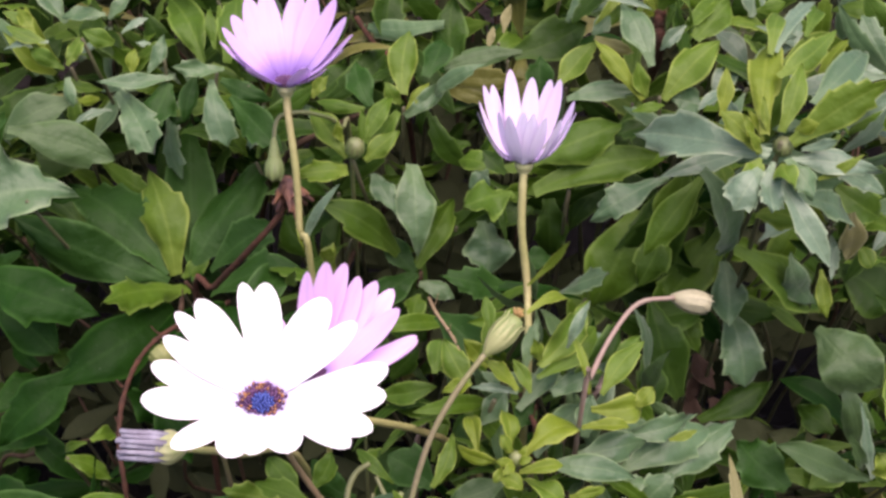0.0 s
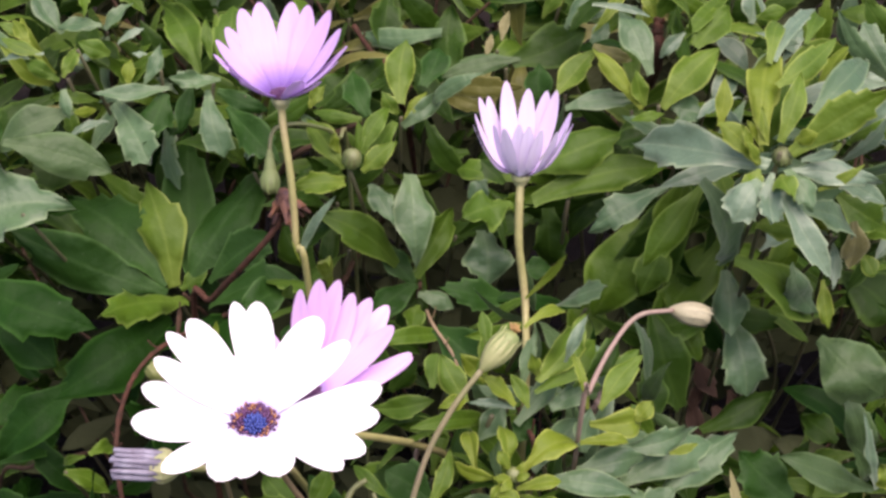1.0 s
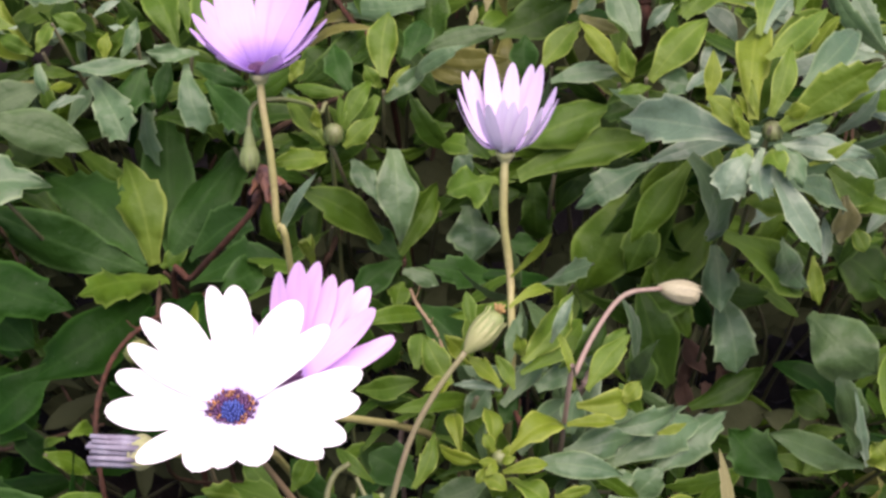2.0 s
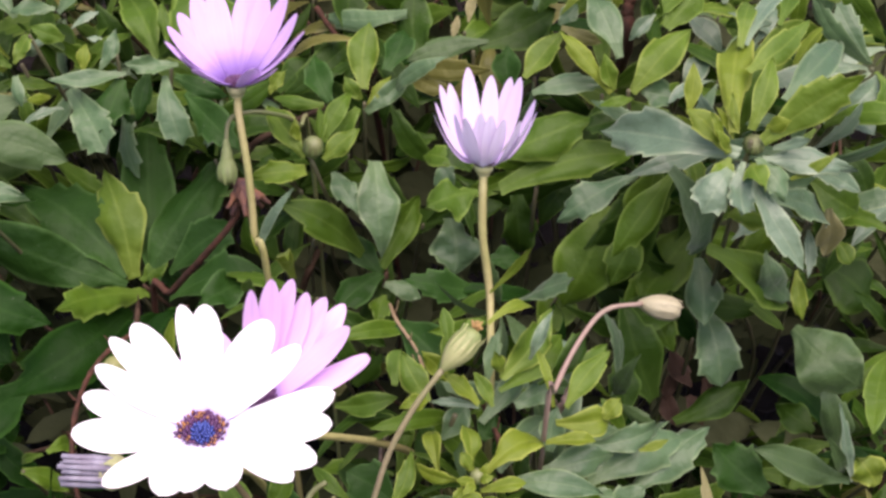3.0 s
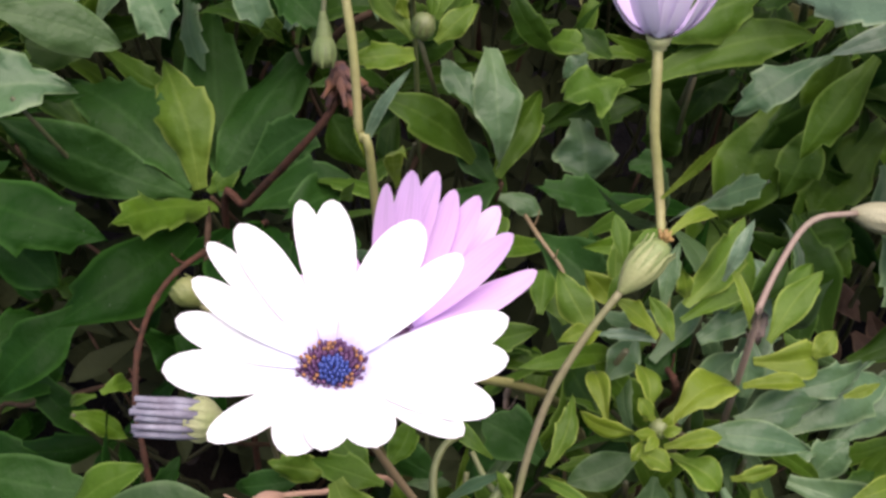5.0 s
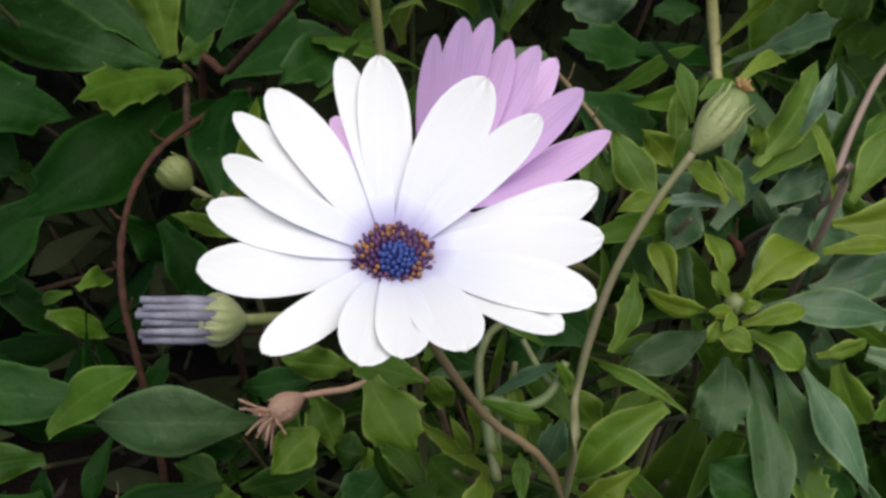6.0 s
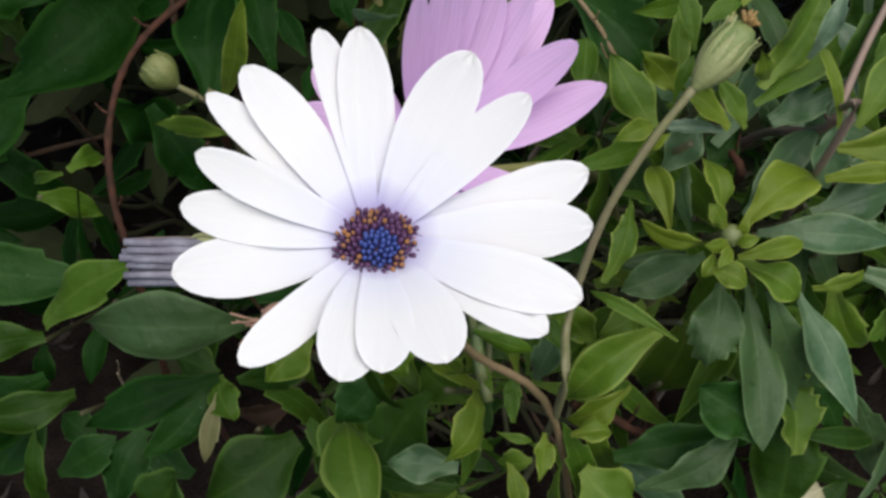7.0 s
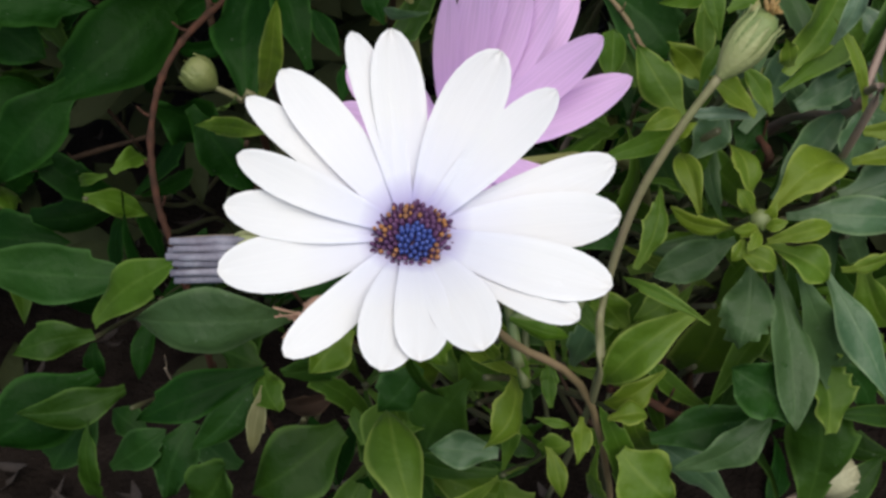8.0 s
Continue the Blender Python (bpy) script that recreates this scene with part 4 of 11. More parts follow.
plant = shoot("bright upright leaves of a low front rosette", (0.0306, 0.5020, 0.0), (0.0340, 0.3420, 0.2580))
leaf(plant, (0.0535, 0.3477, 0.2681), (0.0683, 0.3610, 0.2796), 0.0078, "fresh", 0.04, -10, 0, 714)
leaf(plant, (0.0565, 0.3560, 0.2665), (0.0684, 0.3694, 0.2784), 0.0076, "green", 0.02, -10, 0, 715)
leaf(plant, (0.0654, 0.3492, 0.2624), (0.0710, 0.3524, 0.2682), 0.0057, "young", 0.06, -10, 0, 718)
leaf(plant, (0.0485, 0.3459, 0.2526), (0.0513, 0.3528, 0.2650), 0.0078, "grey", 0.02, 0, 0, 719)
leaf(plant, (0.0385, 0.3578, 0.2617), (0.0531, 0.3612, 0.2677), 0.0072, "grey", 0.02, -3, 3, 720)
leaf(plant, (0.0148, 0.3543, 0.2515), (0.0238, 0.3604, 0.2624), 0.0080, "grey", 0.02, 7, 0, 721)
leaf(plant, (0.0277, 0.3591, 0.2476), (0.0334, 0.3630, 0.2547), 0.0081, "forest", 0.04, 8, 0, 722)

plant = shoot("silvery blue-green toothed leaves spreading at the shrub front", (0.0540, 0.5107, 0.0), (0.0600, 0.3650, 0.2350))
leaf(plant, (0.0635, 0.3668, 0.2381), (0.0928, 0.3789, 0.2391), 0.0084, "grey", 0.06, 4, 1, 723)
leaf(plant, (0.0644, 0.3641, 0.2250), (0.1010, 0.3804, 0.2335), 0.0150, "grey", 0.04, 0, 1, 724)
leaf(plant, (0.0798, 0.3658, 0.2198), (0.1092, 0.3863, 0.2318), 0.0148, "grey", 0.04, -6, 1, 725)
leaf(plant, (0.0805, 0.3645, 0.2380), (0.0904, 0.3663, 0.2411), 0.0030, "young", 0.04, 6, 3, 726)
leaf(plant, (0.0612, 0.3556, 0.2262), (0.0734, 0.3557, 0.2263), 0.0056, "grey", 0.02, -12, 3, 727)
leaf(plant, (0.0709, 0.3550, 0.2168), (0.0825, 0.3604, 0.2265), 0.0113, "grey", 0.02, 5, 0, 728)
leaf(plant, (0.1670, 0.3760, 0.2125), (0.1601, 0.3808, 0.2212), 0.0123, "young", 0.04, -12, 0, 729)

plant = shoot("young grey-green daisy sprig with pale stalk", (-0.1341, 0.7242, 0.0), (-0.1490, 0.5190, 0.3310))
leaf(plant, (-0.1636, 0.5180, 0.3293), (-0.1812, 0.5214, 0.3361), 0.0066, "fresh", 0.07, 5, 0, 400)
leaf(plant, (-0.1566, 0.5131, 0.3198), (-0.1714, 0.5169, 0.3272), 0.0066, "green", 0.07, -14, 0, 401)
leaf(plant, (-0.1554, 0.5138, 0.3211), (-0.1490, 0.5197, 0.3323), 0.0066, "fresh", 0.05, -1, 0, 402)
leaf(plant, (-0.1709, 0.5244, 0.3321), (-0.1780, 0.5293, 0.3416), 0.0057, "young", 0.04, 4, 0, 403)
leaf(plant, (-0.1629, 0.5183, 0.3299), (-0.1825, 0.5170, 0.3277), 0.0038, "pale", 0.02, 14, 3, 404)
leaf(plant, (-0.1616, 0.5235, 0.3046), (-0.1791, 0.5207, 0.2995), 0.0044, "olive", 0.04, -6, 0, 405)
leaf(plant, (-0.1555, 0.5130, 0.3161), (-0.1529, 0.5072, 0.3048), 0.0052, "grey", 0.04, 2, 3, 406)
leaf(plant, (-0.1532, 0.5147, 0.3054), (-0.1819, 0.4983, 0.2959), 0.0147, "sage", 0.02, -11, 0, 407)

plant = shoot("curled grey-green daisy leaves with pale margins", (-0.1062, 0.7272, 0.0), (-0.1180, 0.5300, 0.3180))
leaf(plant, (-0.1399, 0.5346, 0.3240), (-0.1525, 0.5322, 0.3304), 0.0082, "green", 0.02, -14, 0, 408)
leaf(plant, (-0.1439, 0.5453, 0.3316), (-0.1321, 0.5509, 0.3422), 0.0059, "grey", 0.07, -10, 3, 409)
leaf(plant, (-0.1371, 0.5381, 0.3273), (-0.1259, 0.5415, 0.3337), 0.0041, "pale", 0.05, -9, 3, 410)
leaf(plant, (-0.1469, 0.5397, 0.3230), (-0.1569, 0.5376, 0.3192), 0.0039, "pale", 0.02, 7, 3, 411)
leaf(plant, (-0.1008, 0.5296, 0.3168), (-0.1224, 0.5632, 0.3384), 0.0143, "green", 0.04, -6, 0, 412)
leaf(plant, (-0.1142, 0.5266, 0.3114), (-0.1446, 0.5159, 0.3130), 0.0072, "grey", 0.07, -7, 0, 413)
leaf(plant, (-0.1161, 0.5256, 0.3094), (-0.1230, 0.5060, 0.2936), 0.0139, "forest", 0.07, -9, 1, 414)
leaf(plant, (-0.1381, 0.5250, 0.3054), (-0.1203, 0.4992, 0.2881), 0.0148, "grey", 0.07, 9, 2, 415)
leaf(plant, (-0.1469, 0.5261, 0.3017), (-0.1544, 0.5158, 0.3037), 0.0044, "young", 0.04, -11, 0, 416)
leaf(plant, (-0.1413, 0.5229, 0.2977), (-0.1563, 0.5101, 0.2949), 0.0043, "pale", 0.04, 4, 3, 417)
leaf(plant, (-0.1316, 0.5270, 0.3123), (-0.1308, 0.5324, 0.3229), 0.0053, "young", 0.05, 5, 0, 418)
leaf(plant, (-0.1251, 0.5272, 0.3127), (-0.1182, 0.5353, 0.3281), 0.0063, "grey", 0.02, 5, 0, 419)
leaf(plant, (-0.1456, 0.5477, 0.3324), (-0.1658, 0.5479, 0.3329), 0.0084, "grey", 0.05, 13, 0, 420)
leaf(plant, (-0.1238, 0.5332, 0.3243), (-0.1308, 0.5337, 0.3252), 0.0031, "pale", 0.04, 12, 0, 421)
leaf(plant, (-0.1185, 0.5226, 0.2979), (-0.1100, 0.5205, 0.2937), 0.0078, "forest", 0.07, -4, 2, 422)

plant = shoot("hanging toothed grey-green daisy leaves", (-0.0720, 0.7084, 0.0), (-0.0800, 0.5150, 0.3120))
leaf(plant, (-0.0957, 0.5160, 0.3142), (-0.0870, 0.4930, 0.2959), 0.0113, "grey", 0.02, -9, 2, 423)
leaf(plant, (-0.0904, 0.5182, 0.3183), (-0.1101, 0.5090, 0.3225), 0.0071, "grey", 0.05, -4, 1, 424)
leaf(plant, (-0.0940, 0.5220, 0.3255), (-0.0972, 0.5306, 0.3419), 0.0047, "green", 0.07, -11, 0, 425)
leaf(plant, (-0.1028, 0.5194, 0.3155), (-0.1077, 0.5097, 0.2969), 0.0076, "forest", 0.02, -5, 0, 426)
leaf(plant, (-0.0916, 0.5160, 0.3141), (-0.0699, 0.5121, 0.3062), 0.0081, "forest", 0.07, 1, 0, 427)
leaf(plant, (-0.0876, 0.5128, 0.3078), (-0.0650, 0.4931, 0.2914), 0.0136, "forest", 0.07, 11, 1, 428)

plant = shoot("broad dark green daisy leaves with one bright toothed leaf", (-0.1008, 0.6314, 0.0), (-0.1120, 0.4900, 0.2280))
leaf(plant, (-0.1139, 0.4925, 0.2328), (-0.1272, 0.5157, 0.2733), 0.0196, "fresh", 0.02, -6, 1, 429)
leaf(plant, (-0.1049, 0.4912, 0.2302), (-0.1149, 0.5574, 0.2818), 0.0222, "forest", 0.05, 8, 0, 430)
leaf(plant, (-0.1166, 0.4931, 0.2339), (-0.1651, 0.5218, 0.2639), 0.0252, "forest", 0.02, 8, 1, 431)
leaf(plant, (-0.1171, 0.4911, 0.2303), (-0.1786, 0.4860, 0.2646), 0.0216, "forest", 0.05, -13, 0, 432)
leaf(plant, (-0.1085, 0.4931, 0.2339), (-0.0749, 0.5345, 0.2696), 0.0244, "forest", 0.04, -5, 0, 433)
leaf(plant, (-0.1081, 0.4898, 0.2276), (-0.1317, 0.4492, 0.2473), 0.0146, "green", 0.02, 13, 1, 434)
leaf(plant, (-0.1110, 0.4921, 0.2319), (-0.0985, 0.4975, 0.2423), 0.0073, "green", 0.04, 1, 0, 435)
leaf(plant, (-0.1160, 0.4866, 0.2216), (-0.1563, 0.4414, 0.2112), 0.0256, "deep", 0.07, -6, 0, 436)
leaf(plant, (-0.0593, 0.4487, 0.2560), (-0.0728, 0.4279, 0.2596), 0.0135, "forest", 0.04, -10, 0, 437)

plant = shoot("large pale sage leaves at the shrub edge", (-0.1485, 0.6416, 0.0), (-0.1650, 0.4680, 0.2800))
leaf(plant, (-0.1986, 0.4691, 0.2719), (-0.1497, 0.4756, 0.2837), 0.0292, "grey", 0.02, -11, 1, 438)
leaf(plant, (-0.1829, 0.4541, 0.2554), (-0.1344, 0.4387, 0.2468), 0.0223, "deep", 0.05, -6, 1, 439)
leaf(plant, (-0.1768, 0.4920, 0.3011), (-0.1378, 0.5046, 0.2816), 0.0174, "sage", 0.04, 2, 0, 440)

plant = shoot("young green daisy shoot round a small fuzzy bud", (-0.0306, 0.6540, 0.0), (-0.0340, 0.4680, 0.3000))
leaf(plant, (-0.0358, 0.4675, 0.2991), (-0.0515, 0.4845, 0.3147), 0.0103, "fresh", 0.07, -10, 0, 441)
leaf(plant, (-0.0371, 0.4704, 0.3046), (-0.0394, 0.4699, 0.3124), 0.0044, "young", 0.02, 9, 0, 442)
leaf(plant, (-0.0305, 0.4692, 0.3022), (-0.0298, 0.4767, 0.3167), 0.0042, "green", 0.04, -13, 0, 443)
leaf(plant, (-0.0287, 0.4672, 0.2984), (-0.0154, 0.4729, 0.3091), 0.0080, "fresh", 0.07, -10, 0, 444)
leaf(plant, (-0.0287, 0.4704, 0.3045), (-0.0176, 0.4841, 0.3199), 0.0071, "green", 0.05, 1, 0, 445)
leaf(plant, (-0.0354, 0.4653, 0.2948), (-0.0541, 0.4557, 0.2983), 0.0092, "fresh", 0.05, -6, 3, 446)
leaf(plant, (-0.0157, 0.4831, 0.3127), (-0.0263, 0.4752, 0.2976), 0.0081, "green", 0.02, 14, 0, 447)

plant = shoot("bright upright daisy shoot with smooth young leaves", (-0.0126, 0.6886, 0.0), (-0.0140, 0.4970, 0.3090))
leaf(plant, (-0.0144, 0.4996, 0.3140), (-0.0118, 0.5194, 0.3347), 0.0121, "fresh", 0.02, 8, 0, 448)
leaf(plant, (-0.0151, 0.4977, 0.3103), (-0.0212, 0.4961, 0.3204), 0.0060, "fresh", 0.07, -5, 0, 449)
leaf(plant, (-0.0128, 0.4966, 0.3082), (-0.0033, 0.5021, 0.3186), 0.0051, "young", 0.02, 11, 0, 450)
leaf(plant, (-0.0135, 0.4953, 0.3058), (0.0050, 0.5024, 0.3191), 0.0074, "grey", 0.07, 10, 3, 451)
leaf(plant, (-0.0278, 0.4972, 0.3096), (-0.0343, 0.5154, 0.3230), 0.0112, "forest", 0.04, -1, 0, 452)
leaf(plant, (-0.0052, 0.5030, 0.3204), (0.0027, 0.5256, 0.3311), 0.0112, "forest", 0.07, 14, 0, 453)
leaf(plant, (0.0026, 0.5405, 0.3315), (-0.0356, 0.5588, 0.3237), 0.0089, "grey", 0.04, 5, 3, 454)
leaf(plant, (-0.0517, 0.5017, 0.3114), (-0.0449, 0.5063, 0.3200), 0.0051, "young", 0.07, -8, 0, 455)
leaf(plant, (-0.0301, 0.4966, 0.3085), (-0.0502, 0.4982, 0.3118), 0.0055, "green", 0.05, -7, 3, 456)

plant = shoot("spreading mid-green daisy leaves over brown stems", (-0.0063, 0.6294, 0.0), (-0.0070, 0.4800, 0.2410), BARK)
leaf(plant, (-0.0159, 0.4832, 0.2473), (-0.0460, 0.4709, 0.2783), 0.0149, "green", 0.02, 5, 0, 457)
leaf(plant, (-0.0266, 0.4818, 0.2862), (-0.0175, 0.4659, 0.2771), 0.0095, "grey", 0.05, -5, 0, 458)
leaf(plant, (-0.0109, 0.4944, 0.2849), (-0.0069, 0.4679, 0.2555), 0.0167, "grey", 0.05, -9, 0, 459)
leaf(plant, (-0.0090, 0.4811, 0.2431), (0.0071, 0.4949, 0.2695), 0.0124, "green", 0.05, 13, 3, 460)
leaf(plant, (-0.0095, 0.4802, 0.2414), (-0.0225, 0.4880, 0.2567), 0.0100, "forest", 0.04, 4, 0, 461)
leaf(plant, (-0.0090, 0.4800, 0.2409), (-0.0271, 0.4599, 0.2352), 0.0127, "forest", 0.02, 14, 1, 462)
leaf(plant, (-0.0078, 0.4780, 0.2371), (0.0076, 0.4753, 0.2317), 0.0081, "grey", 0.05, -4, 0, 463)
leaf(plant, (-0.0407, 0.4480, 0.2573), (-0.0360, 0.4000, 0.2949), 0.0059, "young", 0.02, 4, 0, 464)
leaf(plant, (-0.0552, 0.4418, 0.2558), (-0.0519, 0.4098, 0.2810), 0.0046, "green", 0.05, -10, 0, 465)
leaf(plant, (0.0286, 0.4444, 0.2529), (0.0028, 0.4296, 0.2681), 0.0113, "forest", 0.05, 10, 1, 466)
leaf(plant, (0.0298, 0.4618, 0.2872), (0.0100, 0.4497, 0.2859), 0.0171, "green", 0.04, 13, 0, 467)
leaf(plant, (0.0193, 0.4941, 0.2587), (0.0212, 0.4790, 0.2405), 0.0196, "grey", 0.07, -5, 0, 468)
leaf(plant, (0.0210, 0.4880, 0.2851), (0.0131, 0.4843, 0.2782), 0.0088, "grey", 0.02, -13, 0, 469)
leaf(plant, (0.0463, 0.4860, 0.2731), (0.0484, 0.4836, 0.2468), 0.0141, "dark", 0.04, -9, 0, 470)
leaf(plant, (0.0339, 0.4640, 0.2553), (0.0485, 0.4647, 0.2564), 0.0082, "forest", 0.07, -10, 0, 471)

plant = shoot("dull olive and grey leaves in the upper shrub", (0.0270, 0.7272, 0.0), (0.0300, 0.5300, 0.3180))
leaf(plant, (-0.0044, 0.5027, 0.3097), (0.0171, 0.4907, 0.3298), 0.0064, "grey", 0.04, 10, 3, 472)
leaf(plant, (0.0069, 0.5272, 0.3114), (0.0070, 0.5531, 0.3394), 0.0161, "dark", 0.05, -14, 0, 473)
leaf(plant, (0.0364, 0.5319, 0.3215), (0.0020, 0.5277, 0.3141), 0.0092, "sage", 0.05, -11, 0, 474)
leaf(plant, (0.0448, 0.5202, 0.3036), (0.0442, 0.5291, 0.3207), 0.0116, "forest", 0.07, -10, 0, 475)
leaf(plant, (0.0323, 0.5311, 0.3201), (0.0668, 0.5483, 0.3309), 0.0190, "dark", 0.07, 5, 0, 476)
leaf(plant, (0.0282, 0.5355, 0.3287), (0.0316, 0.5416, 0.3402), 0.0041, "straw", 0.05, 3, 0, 477)
leaf(plant, (0.0214, 0.5324, 0.3227), (0.0239, 0.5369, 0.3313), 0.0034, "straw", 0.07, -4, 0, 478)

plant = shoot("long smooth green daisy leaves behind a flower stem", (0.0468, 0.6406, 0.0), (0.0520, 0.4620, 0.2880))
leaf(plant, (0.0371, 0.4662, 0.2993), (0.0747, 0.4742, 0.3143), 0.0163, "green", 0.02, -11, 0, 479)
leaf(plant, (0.0506, 0.4744, 0.3214), (0.0796, 0.4757, 0.3235), 0.0088, "grey", 0.05, -4, 0, 480)
leaf(plant, (0.0382, 0.4616, 0.2875), (0.0911, 0.4681, 0.2991), 0.0137, "green", 0.07, 0, 3, 481)
leaf(plant, (0.0860, 0.4372, 0.3051), (0.0563, 0.4257, 0.2942), 0.0116, "grey", 0.04, 13, 1, 482)
leaf(plant, (0.0814, 0.4700, 0.2755), (0.0626, 0.4517, 0.2407), 0.0236, "green", 0.05, -2, 0, 483)
leaf(plant, (0.0907, 0.4543, 0.2766), (0.0787, 0.4430, 0.2552), 0.0137, "green", 0.04, 4, 0, 484)
leaf(plant, (0.0974, 0.4319, 0.3068), (0.0759, 0.4186, 0.2816), 0.0119, "green", 0.07, 3, 3, 485)
leaf(plant, (0.1219, 0.4828, 0.2612), (0.0933, 0.4584, 0.2366), 0.0191, "green", 0.04, -10, 0, 680)
leaf(plant, (0.1124, 0.4767, 0.2496), (0.0869, 0.4540, 0.2280), 0.0169, "green", 0.04, -3, 1, 681)
leaf(plant, (0.0674, 0.4715, 0.2404), (0.0546, 0.4532, 0.2271), 0.0159, "green", 0.04, 4, 0, 682)
leaf(plant, (0.1002, 0.4695, 0.2360), (0.1075, 0.4502, 0.2206), 0.0137, "green", 0.04, 11, 1, 683)

plant = shoot("pale young daisy shoot with cupped leaves", (0.0770, 0.6680, 0.0), (0.0855, 0.4664, 0.3252))
leaf(plant, (0.0868, 0.4660, 0.3245), (0.1095, 0.4773, 0.3459), 0.0138, "fresh", 0.04, 7, 0, 486)
leaf(plant, (0.1027, 0.4960, 0.3390), (0.1193, 0.5129, 0.3496), 0.0131, "green", 0.04, -2, 0, 487)
leaf(plant, (0.0485, 0.4901, 0.3215), (0.0637, 0.4991, 0.3386), 0.0108, "fresh", 0.02, -10, 0, 488)
leaf(plant, (0.0793, 0.4660, 0.3245), (0.0605, 0.4767, 0.3455), 0.0065, "young", 0.04, 8, 3, 489)
leaf(plant, (0.0628, 0.4955, 0.3398), (0.0789, 0.4929, 0.3346), 0.0058, "olive", 0.05, -4, 0, 490)
leaf(plant, (0.0826, 0.4720, 0.3359), (0.0728, 0.4940, 0.3568), 0.0117, "grey", 0.07, 2, 0, 491)
leaf(plant, (0.0804, 0.4664, 0.3253), (0.0761, 0.4681, 0.3394), 0.0064, "fresh", 0.07, 3, 0, 492)
leaf(plant, (0.0608, 0.4885, 0.3585), (0.0847, 0.4862, 0.3539), 0.0028, "pale", 0.04, 2, 3, 493)
leaf(plant, (0.0624, 0.5007, 0.3391), (0.0695, 0.5045, 0.3464), 0.0068, "grey", 0.07, -5, 0, 494)
leaf(plant, (0.0903, 0.4664, 0.3252), (0.1032, 0.4649, 0.3220), 0.0108, "grey", 0.02, 2, 0, 495)
leaf(plant, (0.0868, 0.4666, 0.3256), (0.1041, 0.4708, 0.3333), 0.0022, "pale", 0.07, 10, 3, 496)

plant = shoot("pale yellow-green leaf rosette with drooping leaves", (0.1017, 0.6006, 0.0), (0.1130, 0.3910, 0.3380))
leaf(plant, (0.1077, 0.3923, 0.3405), (0.1189, 0.4362, 0.3597), 0.0110, "young", 0.02, -14, 3, 497)
leaf(plant, (0.1138, 0.4203, 0.3583), (0.1255, 0.4517, 0.3644), 0.0063, "fresh", 0.04, 6, 0, 498)
leaf(plant, (0.1131, 0.3926, 0.3411), (0.1216, 0.4074, 0.3607), 0.0070, "fresh", 0.02, -5, 0, 499)
leaf(plant, (0.1089, 0.3926, 0.3412), (0.1073, 0.3980, 0.3516), 0.0033, "young", 0.07, -9, 0, 500)
leaf(plant, (0.1140, 0.4082, 0.3547), (0.1396, 0.4349, 0.3623), 0.0088, "fresh", 0.07, 10, 0, 501)
leaf(plant, (0.1380, 0.4651, 0.3500), (0.1519, 0.4993, 0.3506), 0.0065, "green", 0.02, 2, 0, 502)
leaf(plant, (0.1155, 0.4214, 0.3587), (0.1379, 0.4586, 0.3649), 0.0051, "pale", 0.05, -5, 3, 503)
leaf(plant, (0.1165, 0.3909, 0.3378), (0.1455, 0.3894, 0.3604), 0.0119, "fresh", 0.04, 14, 1, 504)
leaf(plant, (0.1175, 0.3926, 0.3411), (0.1235, 0.3884, 0.3458), 0.0051, "young", 0.04, 1, 0, 505)
leaf(plant, (0.1198, 0.3899, 0.3359), (0.1295, 0.3839, 0.3414), 0.0040, "pale", 0.05, 0, 0, 506)
leaf(plant, (0.1059, 0.3892, 0.3347), (0.0926, 0.3958, 0.3474), 0.0077, "young", 0.02, 6, 0, 507)
leaf(plant, (0.0943, 0.3994, 0.3440), (0.0968, 0.4071, 0.3588), 0.0052, "young", 0.07, 14, 0, 508)
leaf(plant, (0.1041, 0.3904, 0.3370), (0.1006, 0.3904, 0.3478), 0.0036, "young", 0.04, 8, 0, 509)
leaf(plant, (0.1066, 0.3892, 0.3347), (0.1008, 0.3853, 0.3446), 0.0040, "young", 0.04, -2, 0, 510)
leaf(plant, (0.1095, 0.3892, 0.3346), (0.0686, 0.4254, 0.3289), 0.0149, "pale", 0.02, -6, 1, 511)
leaf(plant, (0.1165, 0.3884, 0.3330), (0.1473, 0.3868, 0.3295), 0.0088, "pale", 0.02, 7, 0, 512)
leaf(plant, (0.1257, 0.3868, 0.3266), (0.1391, 0.3853, 0.3364), 0.0036, "young", 0.02, 8, 0, 513)
leaf(plant, (0.1136, 0.3879, 0.3320), (0.1140, 0.3736, 0.3306), 0.0079, "fresh", 0.04, 4, 0, 514)
leaf(plant, (0.1073, 0.3872, 0.3308), (0.0969, 0.3739, 0.3227), 0.0112, "pale", 0.07, -8, 2, 515)
leaf(plant, (0.1126, 0.4089, 0.3032), (0.1278, 0.3962, 0.3047), 0.0086, "fresh", 0.07, -1, 0, 516)
leaf(plant, (0.1114, 0.3869, 0.3301), (0.1308, 0.3707, 0.3030), 0.0088, "pale", 0.04, -9, 3, 517)
leaf(plant, (0.1366, 0.4024, 0.2846), (0.1389, 0.3944, 0.2691), 0.0052, "young", 0.04, -4, 3, 518)
leaf(plant, (0.0920, 0.4078, 0.3211), (0.1100, 0.4194, 0.2782), 0.0156, "grey", 0.05, -14, 0, 519)
leaf(plant, (0.1237, 0.3961, 0.3495), (0.1538, 0.4353, 0.3594), 0.0102, "grey", 0.07, -5, 0, 520)
leaf(plant, (0.1533, 0.4289, 0.2944), (0.1573, 0.4387, 0.2699), 0.0097, "straw", 0.04, -8, 0, 521)
